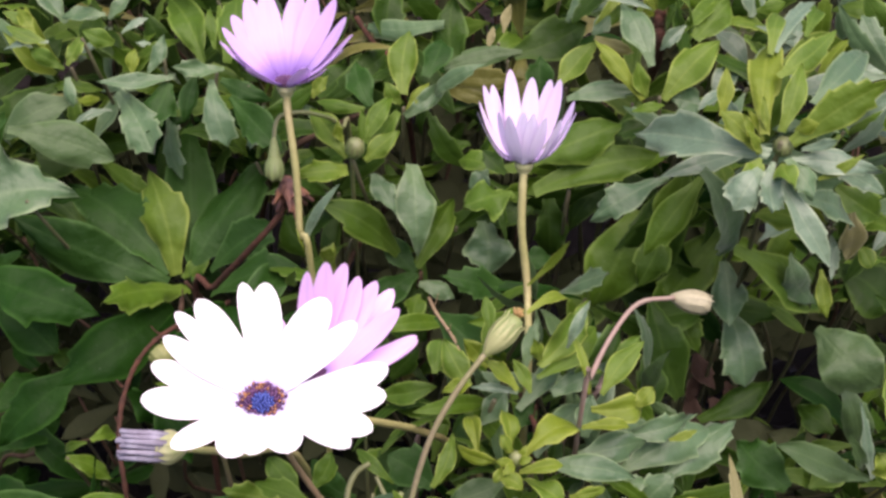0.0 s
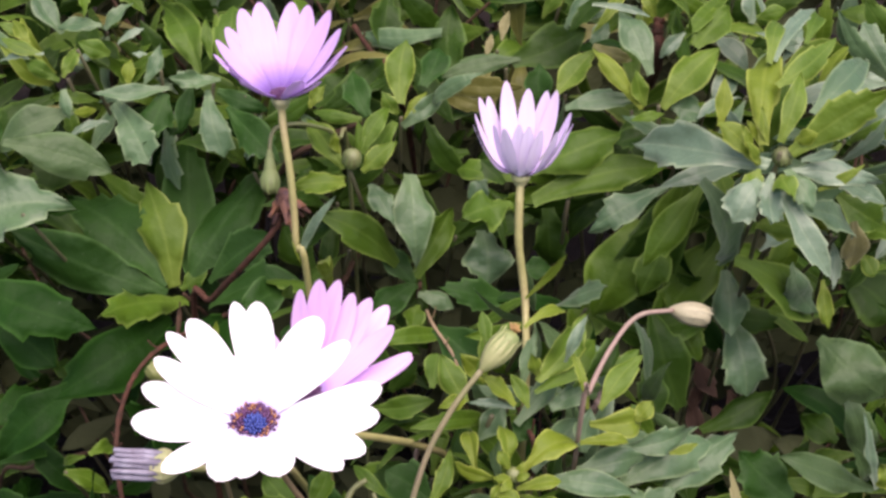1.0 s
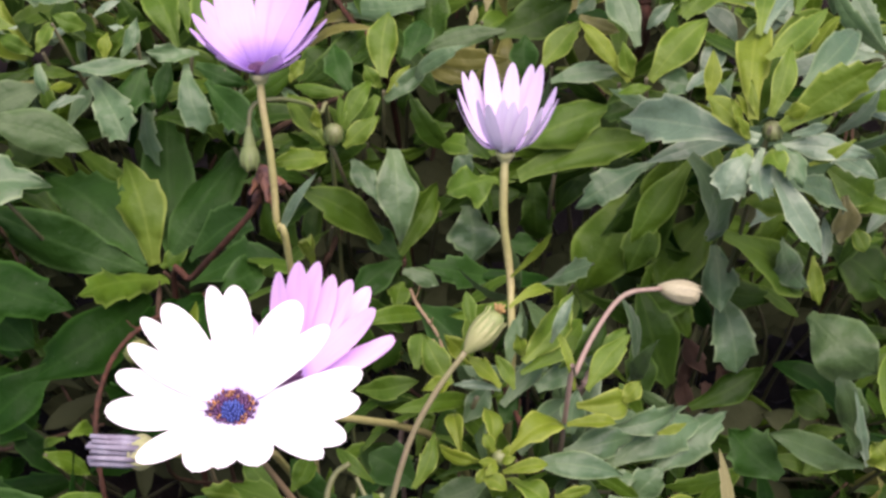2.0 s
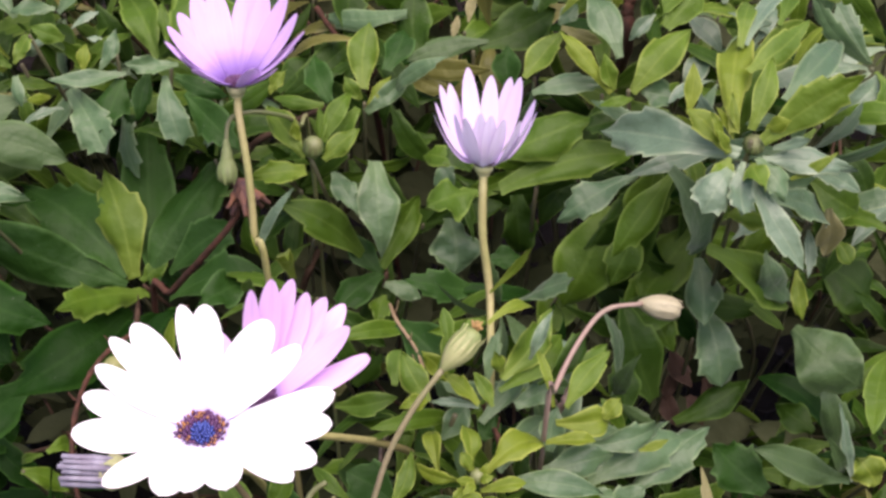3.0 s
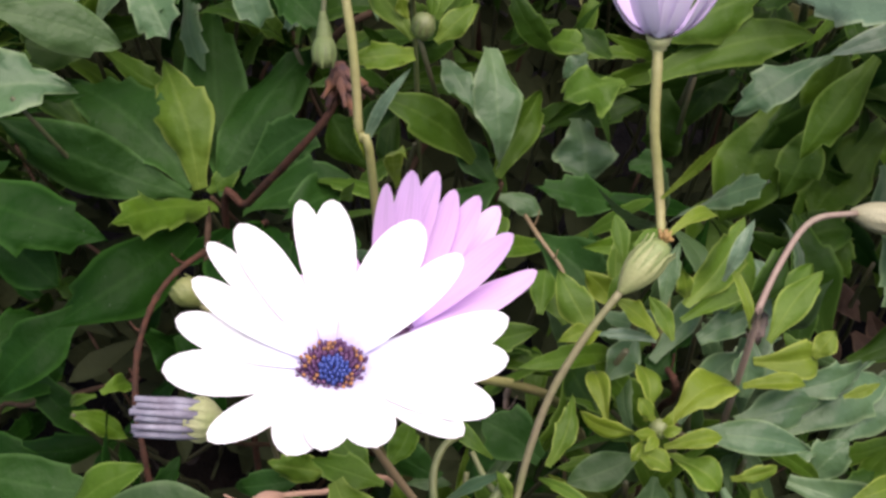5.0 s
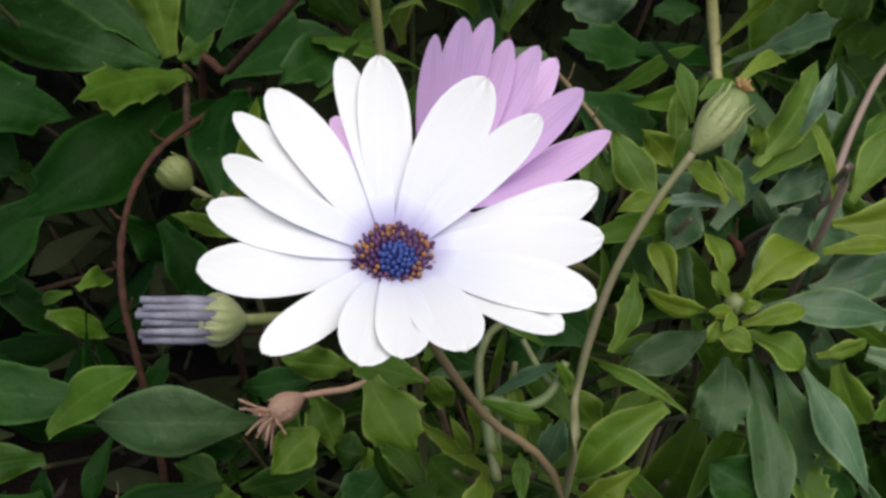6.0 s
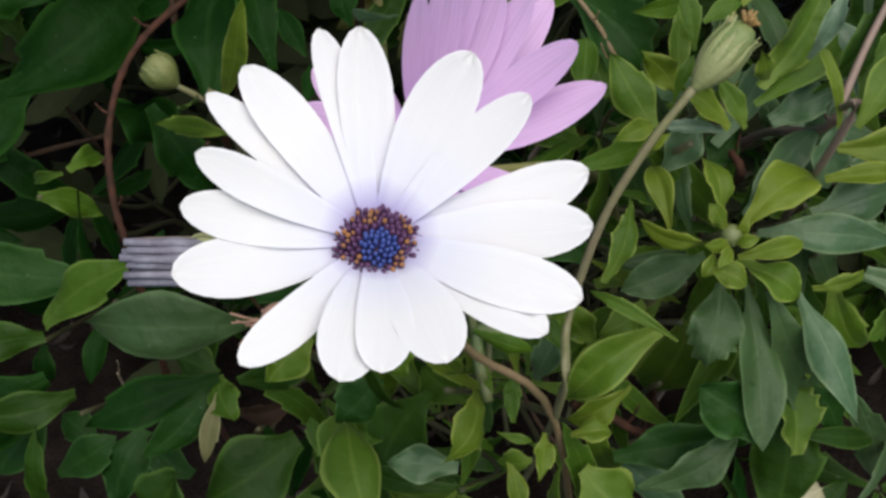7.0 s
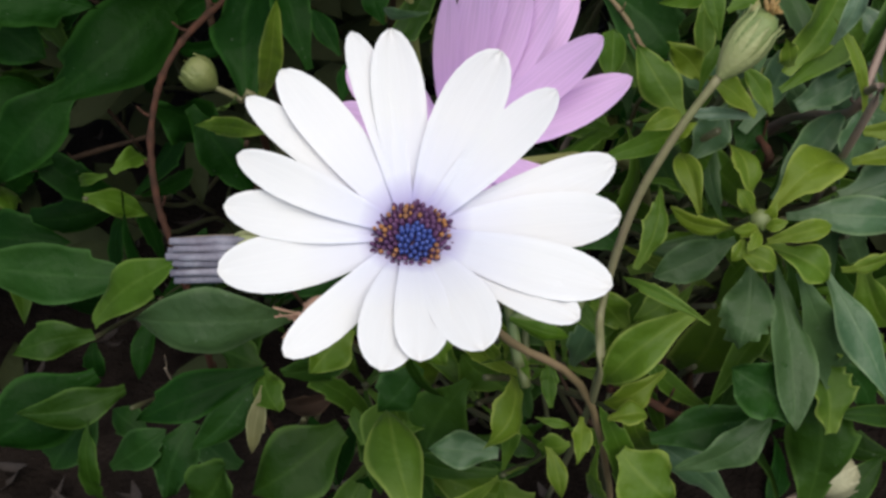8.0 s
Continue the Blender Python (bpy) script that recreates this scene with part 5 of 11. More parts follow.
leaf(plant, (0.1159, 0.3873, 0.3201), (0.1467, 0.4094, 0.2970), 0.0100, "grey", 0.07, -13, 1, 522)
leaf(plant, (0.1112, 0.4282, 0.2796), (0.1554, 0.4613, 0.2341), 0.0185, "green", 0.04, 1, 0, 523)
leaf(plant, (0.1322, 0.4273, 0.2776), (0.1498, 0.4452, 0.2467), 0.0117, "grey", 0.05, 12, 0, 524)
leaf(plant, (0.1103, 0.3880, 0.3324), (0.1087, 0.3749, 0.3201), 0.0092, "pale", 0.04, -10, 2, 690)
leaf(plant, (0.1064, 0.3885, 0.3334), (0.1004, 0.3787, 0.3275), 0.0073, "fresh", 0.04, -3, 0, 691)
leaf(plant, (0.1150, 0.3886, 0.3333), (0.1221, 0.3771, 0.3242), 0.0081, "grey", 0.04, 4, 1, 692)

plant = shoot("hanging sage leaves over a dark gap", (0.1035, 0.5915, 0.0), (0.1150, 0.4520, 0.2250))
leaf(plant, (0.1156, 0.4592, 0.2580), (0.1154, 0.4384, 0.2396), 0.0139, "grey", 0.05, 13, 0, 525)
leaf(plant, (0.1185, 0.4587, 0.2379), (0.1248, 0.4353, 0.2145), 0.0159, "grey", 0.05, 2, 2, 526)
leaf(plant, (0.1073, 0.4371, 0.1958), (0.1378, 0.4450, 0.2107), 0.0120, "dark", 0.05, -9, 0, 527)
leaf(plant, (0.1461, 0.4254, 0.2468), (0.1680, 0.4069, 0.2324), 0.0238, "sage", 0.05, 8, 0, 528)
leaf(plant, (0.1697, 0.4264, 0.1865), (0.1593, 0.4227, 0.2228), 0.0112, "sage", 0.02, -3, 0, 529)
leaf(plant, (0.1711, 0.4108, 0.1857), (0.1332, 0.4008, 0.2104), 0.0126, "sage", 0.02, 7, 0, 530)
leaf(plant, (0.1714, 0.4080, 0.1884), (0.1635, 0.4039, 0.2241), 0.0056, "pale", 0.02, 9, 3, 531)
leaf(plant, (0.1683, 0.4104, 0.1904), (0.1583, 0.3995, 0.2131), 0.0048, "sage", 0.02, -6, 3, 532)
leaf(plant, (0.1383, 0.4069, 0.1845), (0.1181, 0.4155, 0.2015), 0.0181, "forest", 0.02, 1, 1, 533)
leaf(plant, (0.1639, 0.4378, 0.1894), (0.1492, 0.4429, 0.1993), 0.0120, "dark", 0.02, -7, 0, 534)

plant = shoot("narrow young leaves round a pale bud stem", (0.0198, 0.5266, 0.0), (0.0220, 0.3580, 0.2720))
leaf(plant, (0.0175, 0.3600, 0.2743), (0.0180, 0.3690, 0.2862), 0.0050, "fresh", 0.02, 14, 0, 535)
leaf(plant, (0.0168, 0.3579, 0.2716), (0.0089, 0.3605, 0.2810), 0.0064, "young", 0.05, -9, 0, 536)
leaf(plant, (0.0299, 0.3657, 0.2878), (0.0459, 0.3777, 0.2880), 0.0035, "young", 0.07, -10, 3, 537)
leaf(plant, (0.0276, 0.3598, 0.2537), (0.0432, 0.3823, 0.2593), 0.0072, "grey", 0.07, -11, 0, 542)
leaf(plant, (0.0168, 0.4210, 0.2552), (0.0420, 0.4625, 0.2122), 0.0151, "forest", 0.04, -7, 0, 544)

plant = shoot("bright green leaf rosette with hanging blue-green leaves", (0.0279, 0.4892, 0.0), (0.0310, 0.3330, 0.2520))
leaf(plant, (0.0033, 0.3730, 0.2037), (0.0247, 0.3523, 0.2076), 0.0032, "young", 0.07, -14, 3, 560)
leaf(plant, (0.0352, 0.3278, 0.2407), (0.0527, 0.3187, 0.2052), 0.0121, "sage", 0.05, 4, 1, 562)
leaf(plant, (0.0453, 0.3212, 0.2180), (0.0728, 0.3550, 0.1981), 0.0087, "fresh", 0.04, -3, 1, 563)
leaf(plant, (-0.0058, 0.3414, 0.1951), (0.0167, 0.3419, 0.2171), 0.0082, "fresh", 0.05, 11, 0, 564)
leaf(plant, (0.0325, 0.3637, 0.1933), (0.0210, 0.3609, 0.1559), 0.0170, "fresh", 0.05, 6, 0, 566)
leaf(plant, (-0.0009, 0.3283, 0.2455), (0.0061, 0.3386, 0.2595), 0.0053, "fresh", 0.05, 10, 3, 567)
leaf(plant, (0.0056, 0.3684, 0.1977), (0.0325, 0.3753, 0.2003), 0.0092, "fresh", 0.04, 3, 0, 568)
leaf(plant, (0.0440, 0.3235, 0.2243), (0.0510, 0.3267, 0.1959), 0.0081, "fresh", 0.05, 3, 0, 569)

plant = shoot("fresh green toothed leaves under the white daisy", (-0.0315, 0.4583, 0.0), (-0.0350, 0.3250, 0.2150))
leaf(plant, (-0.0528, 0.3308, 0.2392), (-0.0438, 0.3206, 0.2264), 0.0128, "fresh", 0.02, 12, 1, 570)
leaf(plant, (-0.0244, 0.3274, 0.2095), (-0.0437, 0.3300, 0.2280), 0.0033, "young", 0.05, -4, 3, 571)
leaf(plant, (-0.0314, 0.3273, 0.2183), (-0.0356, 0.3246, 0.2310), 0.0030, "young", 0.05, -5, 0, 572)
leaf(plant, (-0.0301, 0.3273, 0.2183), (-0.0322, 0.3270, 0.2343), 0.0025, "young", 0.02, 9, 3, 573)
leaf(plant, (-0.0275, 0.3309, 0.2304), (-0.0106, 0.3279, 0.2441), 0.0030, "grey", 0.07, -13, 3, 574)
leaf(plant, (-0.0238, 0.3654, 0.2004), (-0.0197, 0.3678, 0.2203), 0.0026, "fresh", 0.05, 0, 3, 575)
leaf(plant, (-0.0211, 0.3185, 0.2160), (-0.0207, 0.3233, 0.2223), 0.0038, "green", 0.07, 8, 0, 576)
leaf(plant, (-0.0383, 0.3788, 0.1954), (-0.0244, 0.3781, 0.1954), 0.0048, "sage", 0.04, -14, 0, 577)
leaf(plant, (-0.0535, 0.2936, 0.2036), (-0.0580, 0.3268, 0.2066), 0.0127, "fresh", 0.04, 14, 0, 578)
leaf(plant, (-0.0507, 0.3378, 0.2043), (-0.0616, 0.3297, 0.1971), 0.0116, "forest", 0.04, -3, 0, 579)
leaf(plant, (-0.0281, 0.3246, 0.2146), (-0.0353, 0.3074, 0.2126), 0.0101, "young", 0.02, -14, 0, 580)
leaf(plant, (-0.0333, 0.3141, 0.1996), (-0.0498, 0.3156, 0.2012), 0.0085, "grey", 0.02, 14, 0, 581)
leaf(plant, (-0.0233, 0.3345, 0.1428), (-0.0521, 0.3419, 0.1498), 0.0117, "fresh", 0.02, -10, 0, 582)
leaf(plant, (-0.0145, 0.3098, 0.2182), (-0.0167, 0.2994, 0.2155), 0.0045, "young", 0.07, -6, 0, 583)
leaf(plant, (-0.0219, 0.3134, 0.2023), (-0.0195, 0.3038, 0.1937), 0.0045, "young", 0.02, -2, 0, 586)
leaf(plant, (-0.0208, 0.3153, 0.2147), (-0.0207, 0.3219, 0.2207), 0.0033, "green", 0.02, -11, 0, 587)

plant = shoot("sage and green toothed leaves low at the shrub front", (0.0180, 0.4597, 0.0), (0.0200, 0.3450, 0.1850))
leaf(plant, (0.0032, 0.3173, 0.1957), (0.0316, 0.3196, 0.1974), 0.0105, "forest", 0.02, 0, 1, 588)
leaf(plant, (0.0326, 0.3079, 0.2136), (0.0201, 0.3169, 0.2218), 0.0132, "forest", 0.05, 2, 0, 589)
leaf(plant, (0.0402, 0.3051, 0.1770), (0.0426, 0.3272, 0.2102), 0.0154, "dark", 0.05, -3, 1, 590)
leaf(plant, (0.0250, 0.3147, 0.1665), (0.0031, 0.3236, 0.1882), 0.0082, "grey", 0.05, -13, 0, 591)
leaf(plant, (-0.0048, 0.3109, 0.2013), (0.0061, 0.3013, 0.1925), 0.0163, "fresh", 0.04, -9, 0, 592)
leaf(plant, (0.0474, 0.3222, 0.2139), (0.0575, 0.3168, 0.1955), 0.0069, "forest", 0.04, -11, 0, 593)

# The deep kind here sets the shade near the soil into leaf colour.
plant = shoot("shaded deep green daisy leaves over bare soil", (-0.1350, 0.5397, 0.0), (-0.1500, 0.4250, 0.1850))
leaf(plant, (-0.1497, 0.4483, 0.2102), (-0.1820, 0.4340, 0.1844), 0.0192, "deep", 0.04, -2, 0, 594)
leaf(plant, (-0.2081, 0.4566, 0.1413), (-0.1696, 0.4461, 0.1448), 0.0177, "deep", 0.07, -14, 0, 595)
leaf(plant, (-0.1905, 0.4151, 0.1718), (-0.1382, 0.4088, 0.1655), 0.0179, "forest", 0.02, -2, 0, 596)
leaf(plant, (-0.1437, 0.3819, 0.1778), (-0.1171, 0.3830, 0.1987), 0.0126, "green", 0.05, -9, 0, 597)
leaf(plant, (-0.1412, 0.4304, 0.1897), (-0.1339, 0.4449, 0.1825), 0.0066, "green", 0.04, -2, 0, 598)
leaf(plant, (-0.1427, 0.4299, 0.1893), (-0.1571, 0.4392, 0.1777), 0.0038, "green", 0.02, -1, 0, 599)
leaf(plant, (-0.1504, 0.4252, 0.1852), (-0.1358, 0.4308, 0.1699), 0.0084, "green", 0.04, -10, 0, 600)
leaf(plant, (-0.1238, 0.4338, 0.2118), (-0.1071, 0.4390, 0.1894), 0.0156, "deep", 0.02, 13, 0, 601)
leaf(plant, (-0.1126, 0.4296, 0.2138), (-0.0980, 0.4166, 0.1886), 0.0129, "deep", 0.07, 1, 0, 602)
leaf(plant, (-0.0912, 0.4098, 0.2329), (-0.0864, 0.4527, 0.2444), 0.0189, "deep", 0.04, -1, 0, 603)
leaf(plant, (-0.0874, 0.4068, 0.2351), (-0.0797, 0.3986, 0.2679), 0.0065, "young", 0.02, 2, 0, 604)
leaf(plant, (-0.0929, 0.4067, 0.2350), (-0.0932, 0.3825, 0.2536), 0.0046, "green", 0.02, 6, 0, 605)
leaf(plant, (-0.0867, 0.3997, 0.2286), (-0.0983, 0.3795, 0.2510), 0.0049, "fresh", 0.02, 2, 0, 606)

plant = shoot("smooth green leaves close to the dark soil", (-0.1260, 0.4649, 0.0), (-0.1400, 0.3750, 0.1450))
leaf(plant, (-0.1545, 0.4030, 0.1470), (-0.1802, 0.3999, 0.1445), 0.0113, "dark", 0.02, -14, 0, 607)
leaf(plant, (-0.1501, 0.3841, 0.1507), (-0.1853, 0.3697, 0.1382), 0.0228, "deep", 0.04, 6, 0, 608)
leaf(plant, (-0.1415, 0.3792, 0.1488), (-0.1712, 0.3694, 0.1538), 0.0120, "dark", 0.05, -2, 0, 609)
leaf(plant, (-0.1512, 0.3552, 0.1274), (-0.1486, 0.3600, 0.1585), 0.0066, "dark", 0.07, -12, 0, 610)

plant = shoot("fan of smooth oval leaves near the soil", (-0.0765, 0.4543, 0.0), (-0.0850, 0.3520, 0.1650))
leaf(plant, (-0.0828, 0.3617, 0.1982), (-0.1241, 0.3595, 0.2034), 0.0170, "sage", 0.07, 0, 0, 611)
leaf(plant, (-0.0957, 0.3656, 0.1710), (-0.1326, 0.3569, 0.1637), 0.0126, "deep", 0.02, 7, 0, 612)
leaf(plant, (-0.0970, 0.3656, 0.1694), (-0.1186, 0.3501, 0.1559), 0.0101, "forest", 0.05, -6, 0, 613)
leaf(plant, (-0.0959, 0.3669, 0.1701), (-0.0916, 0.3530, 0.1685), 0.0097, "green", 0.07, 10, 0, 614)
leaf(plant, (-0.0960, 0.3670, 0.1705), (-0.1087, 0.3750, 0.1711), 0.0099, "dark", 0.02, 0, 0, 615)
leaf(plant, (-0.0900, 0.3624, 0.1728), (-0.0695, 0.3580, 0.1821), 0.0089, "dark", 0.07, 14, 0, 616)
leaf(plant, (-0.0747, 0.3497, 0.1628), (-0.1012, 0.3374, 0.1521), 0.0206, "dark", 0.04, 6, 0, 617)
leaf(plant, (-0.0958, 0.3615, 0.1694), (-0.1007, 0.3472, 0.1567), 0.0050, "straw", 0.07, -11, 3, 618)
leaf(plant, (-0.1177, 0.3349, 0.1501), (-0.1053, 0.3385, 0.1666), 0.0172, "dark", 0.04, -9, 0, 619)
leaf(plant, (-0.1244, 0.3774, 0.1316), (-0.1357, 0.3605, 0.1167), 0.0164, "forest", 0.05, 11, 0, 620)

plant = shoot("broad dark green toothed daisy leaves on a brown stem", (-0.1020, 0.6749, 0.0000), (-0.1093, 0.4893, 0.2312), BARK)
leaf(plant, (-0.0983, 0.4916, 0.2355), (-0.0700, 0.4924, 0.2581), 0.0178, "forest", 0.07, -13, 1, 4)
leaf(plant, (-0.0975, 0.4822, 0.2282), (-0.0593, 0.4753, 0.2470), 0.0184, "forest", 0.04, -21, 1, 9)

plant = shoot("large dark green leaves at the shrub edge", (-0.1397, 0.6513, 0.0000), (-0.1536, 0.4799, 0.2029))
leaf(plant, (-0.1868, 0.4629, 0.2358), (-0.1566, 0.4534, 0.2170), 0.0211, "deep", 0.07, -6, 0, 13)

plant = shoot("tangle of small grey-green daisy leaves", (-0.1804, 0.7704, 0.0000), (-0.1633, 0.5461, 0.3086))
leaf(plant, (-0.1170, 0.5449, 0.3056), (-0.1546, 0.5518, 0.2979), 0.0091, "grey", 0.08, 19, 3, 18)
leaf(plant, (-0.1683, 0.5472, 0.3109), (-0.1824, 0.5485, 0.3351), 0.0055, "young", 0.04, -7, 0, 22)
leaf(plant, (-0.1704, 0.5449, 0.3064), (-0.1863, 0.5337, 0.3285), 0.0080, "young", 0.08, -12, 3, 23)
leaf(plant, (-0.1657, 0.5553, 0.3264), (-0.1782, 0.5636, 0.3425), 0.0117, "grey", 0.06, 11, 0, 25)
leaf(plant, (-0.1714, 0.5520, 0.2985), (-0.1948, 0.5333, 0.2844), 0.0214, "dark", 0.02, 15, 1, 30)
leaf(plant, (-0.1783, 0.5535, 0.3232), (-0.1898, 0.5479, 0.3341), 0.0065, "fresh", 0.04, -8, 3, 35)
leaf(plant, (-0.1534, 0.5685, 0.3300), (-0.1586, 0.5591, 0.3119), 0.0127, "dark", 0.04, -2, 3, 36)
leaf(plant, (-0.1887, 0.5638, 0.2996), (-0.1726, 0.5614, 0.3165), 0.0160, "dark", 0.06, 15, 3, 37)
leaf(plant, (-0.1434, 0.5568, 0.3073), (-0.1560, 0.5650, 0.3232), 0.0138, "dark", 0.02, 23, 0, 38)
leaf(plant, (-0.1560, 0.5265, 0.2708), (-0.1753, 0.5195, 0.2794), 0.0174, "dark", 0.03, 1, 1, 39)

plant = shoot("upright grey-green daisy shoot with toothed leaves", (-0.1162, 0.7531, 0.0000), (-0.0951, 0.5265, 0.3133))
leaf(plant, (-0.0892, 0.5190, 0.3205), (-0.0867, 0.5430, 0.3449), 0.0150, "green", 0.07, 7, 3, 42)
leaf(plant, (-0.0833, 0.5441, 0.3036), (-0.0856, 0.5556, 0.3258), 0.0189, "dark", 0.02, 22, 1, 48)
leaf(plant, (-0.0758, 0.5360, 0.2880), (-0.0582, 0.5453, 0.3056), 0.0158, "dark", 0.05, 18, 0, 49)

plant = shoot("dull olive and yellowing leaves in the shrub", (0.0392, 0.7818, 0.0000), (0.0270, 0.5526, 0.3183))
leaf(plant, (0.0244, 0.5491, 0.3117), (0.0105, 0.5305, 0.2977), 0.0119, "olive", 0.06, 4, 0, 69)
leaf(plant, (0.0456, 0.5400, 0.3371), (0.0549, 0.5360, 0.3510), 0.0077, "fresh", 0.05, -7, 3, 75)
leaf(plant, (0.0544, 0.5283, 0.3363), (0.0692, 0.5352, 0.3492), 0.0109, "grey", 0.05, 2, 0, 76)
leaf(plant, (-0.0522, 0.5314, 0.3003), (-0.0393, 0.5385, 0.3138), 0.0138, "dark", 0.04, -22, 3, 78)
leaf(plant, (-0.0231, 0.5513, 0.3165), (-0.0205, 0.5640, 0.3409), 0.0150, "dark", 0.05, 23, 3, 80)
leaf(plant, (-0.0085, 0.5800, 0.3282), (-0.0286, 0.5714, 0.3336), 0.0132, "green", 0.06, 14, 3, 81)

plant = shoot("spreading long green leaves behind a flower stem", (0.0399, 0.6833, 0.0000), (0.0537, 0.4694, 0.2879))
leaf(plant, (0.1013, 0.4509, 0.2951), (0.0821, 0.4653, 0.2472), 0.0210, "dark", 0.05, 0, 1, 89)
leaf(plant, (0.0816, 0.5113, 0.2816), (0.0549, 0.4967, 0.2539), 0.0169, "dark", 0.08, -1, 3, 90)

plant = shoot("star of mid-green leaves on a thin brown stem", (-0.0095, 0.6748, 0.0000), (-0.0074, 0.4841, 0.2413), BARK)
leaf(plant, (-0.0078, 0.4745, 0.2337), (-0.0104, 0.4610, 0.2296), 0.0100, "green", 0.05, -8, 3, 97)
leaf(plant, (0.0257, 0.4893, 0.2834), (0.0086, 0.5010, 0.2844), 0.0104, "green", 0.07, 8, 3, 104)
leaf(plant, (0.0277, 0.4799, 0.2870), (0.0181, 0.4843, 0.2955), 0.0087, "dark", 0.03, 3, 3, 105)
leaf(plant, (-0.0575, 0.4847, 0.2540), (-0.0395, 0.4831, 0.2723), 0.0128, "dark", 0.05, -9, 3, 106)
leaf(plant, (0.0141, 0.5225, 0.2824), (-0.0031, 0.5191, 0.2760), 0.0162, "dark", 0.04, 24, 0, 109)
leaf(plant, (-0.0525, 0.4984, 0.2371), (-0.0672, 0.5075, 0.2546), 0.0176, "dark", 0.06, -12, 3, 110)

plant = shoot("pale yellow-green leaf rosette with drooping leaves", (0.1009, 0.6370, 0.0000), (0.1158, 0.4018, 0.3305))
leaf(plant, (0.1081, 0.3940, 0.3373), (0.1034, 0.3987, 0.3464), 0.0041, "young", 0.02, 2, 3, 117)
leaf(plant, (0.0978, 0.4635, 0.2977), (0.0921, 0.4607, 0.2708), 0.0186, "green", 0.05, 0, 0, 131)

plant = shoot("pale green daisy shoot with pointed leaves", (0.0670, 0.6990, 0.0000), (0.0855, 0.4664, 0.3252))
leaf(plant, (0.0868, 0.4613, 0.3240), (0.0748, 0.4552, 0.3253), 0.0040, "green", 0.07, -2, 0, 137)
leaf(plant, (0.0860, 0.4918, 0.3523), (0.0817, 0.4971, 0.3625), 0.0063, "young", 0.07, -19, 3, 140)
leaf(plant, (0.0873, 0.4918, 0.3523), (0.0939, 0.4873, 0.3652), 0.0088, "green", 0.06, 20, 3, 141)
leaf(plant, (0.0974, 0.4890, 0.3468), (0.0877, 0.4845, 0.3383), 0.0059, "pale", 0.05, -4, 3, 142)
leaf(plant, (0.1078, 0.4747, 0.3190), (0.1166, 0.4828, 0.3346), 0.0095, "pale", 0.05, -22, 3, 146)
leaf(plant, (0.1166, 0.4737, 0.3170), (0.1121, 0.4564, 0.3055), 0.0142, "dark", 0.06, -23, 0, 147)

plant = shoot("thin overlapping leaves at the shrub top", (0.1294, 0.6929, 0.0000), (0.1463, 0.4608, 0.3243))
leaf(plant, (0.1280, 0.5101, 0.3436), (0.1281, 0.5169, 0.3565), 0.0120, "pale", 0.06, 24, 3, 148)
leaf(plant, (0.1251, 0.4918, 0.3516), (0.1374, 0.4933, 0.3543), 0.0066, "green", 0.07, 26, 3, 149)
leaf(plant, (0.1291, 0.4627, 0.3390), (0.1495, 0.4675, 0.3502), 0.0092, "fresh", 0.03, 16, 0, 151)
leaf(plant, (0.1473, 0.4767, 0.3223), (0.1611, 0.4883, 0.3444), 0.0072, "young", 0.06, -24, 0, 152)
leaf(plant, (0.1409, 0.4465, 0.3295), (0.1600, 0.4488, 0.3552), 0.0096, "pale", 0.06, 13, 3, 153)
leaf(plant, (0.1370, 0.5017, 0.3273), (0.1495, 0.5109, 0.3446), 0.0050, "pale", 0.02, 4, 3, 154)
leaf(plant, (0.1606, 0.4838, 0.3358), (0.1773, 0.4894, 0.3462), 0.0060, "green", 0.04, 6, 0, 155)
leaf(plant, (0.1682, 0.4975, 0.3404), (0.1817, 0.5040, 0.3526), 0.0068, "pale", 0.05, -10, 3, 156)
leaf(plant, (0.1522, 0.4346, 0.3281), (0.1628, 0.4234, 0.3279), 0.0129, "pale", 0.05, -8, 0, 157)
leaf(plant, (0.1501, 0.4556, 0.3252), (0.1638, 0.4591, 0.3316), 0.0086, "dark", 0.03, -11, 3, 158)
leaf(plant, (0.1492, 0.5276, 0.3335), (0.1326, 0.5254, 0.3294), 0.0095, "dark", 0.06, 0, 3, 159)
leaf(plant, (0.1659, 0.5310, 0.3397), (0.1839, 0.5224, 0.3446), 0.0097, "green", 0.05, -15, 0, 160)
leaf(plant, (0.1181, 0.5371, 0.3306), (0.1326, 0.5221, 0.3231), 0.0098, "pale", 0.05, -13, 3, 161)

plant = shoot("shaded green leaves hanging in the shrub", (0.1569, 0.6605, 0.0000), (0.1559, 0.4526, 0.2758))
leaf(plant, (0.1626, 0.4461, 0.2742), (0.1645, 0.4479, 0.2883), 0.0072, "fresh", 0.03, -25, 3, 167)
leaf(plant, (0.1630, 0.4456, 0.2732), (0.1674, 0.4371, 0.2677), 0.0070, "fresh", 0.03, 9, 0, 168)
leaf(plant, (0.1500, 0.4423, 0.2995), (0.1678, 0.4365, 0.2882), 0.0144, "green", 0.03, 20, 1, 170)
leaf(plant, (0.1457, 0.4423, 0.2996), (0.1694, 0.4491, 0.2689), 0.0165, "dark", 0.04, 15, 1, 171)
leaf(plant, (0.1618, 0.4639, 0.2542), (0.1857, 0.4555, 0.2378), 0.0238, "dark", 0.06, -23, 1, 172)
leaf(plant, (0.1857, 0.4730, 0.2496), (0.1694, 0.4665, 0.2374), 0.0141, "dark", 0.08, 9, 0, 173)

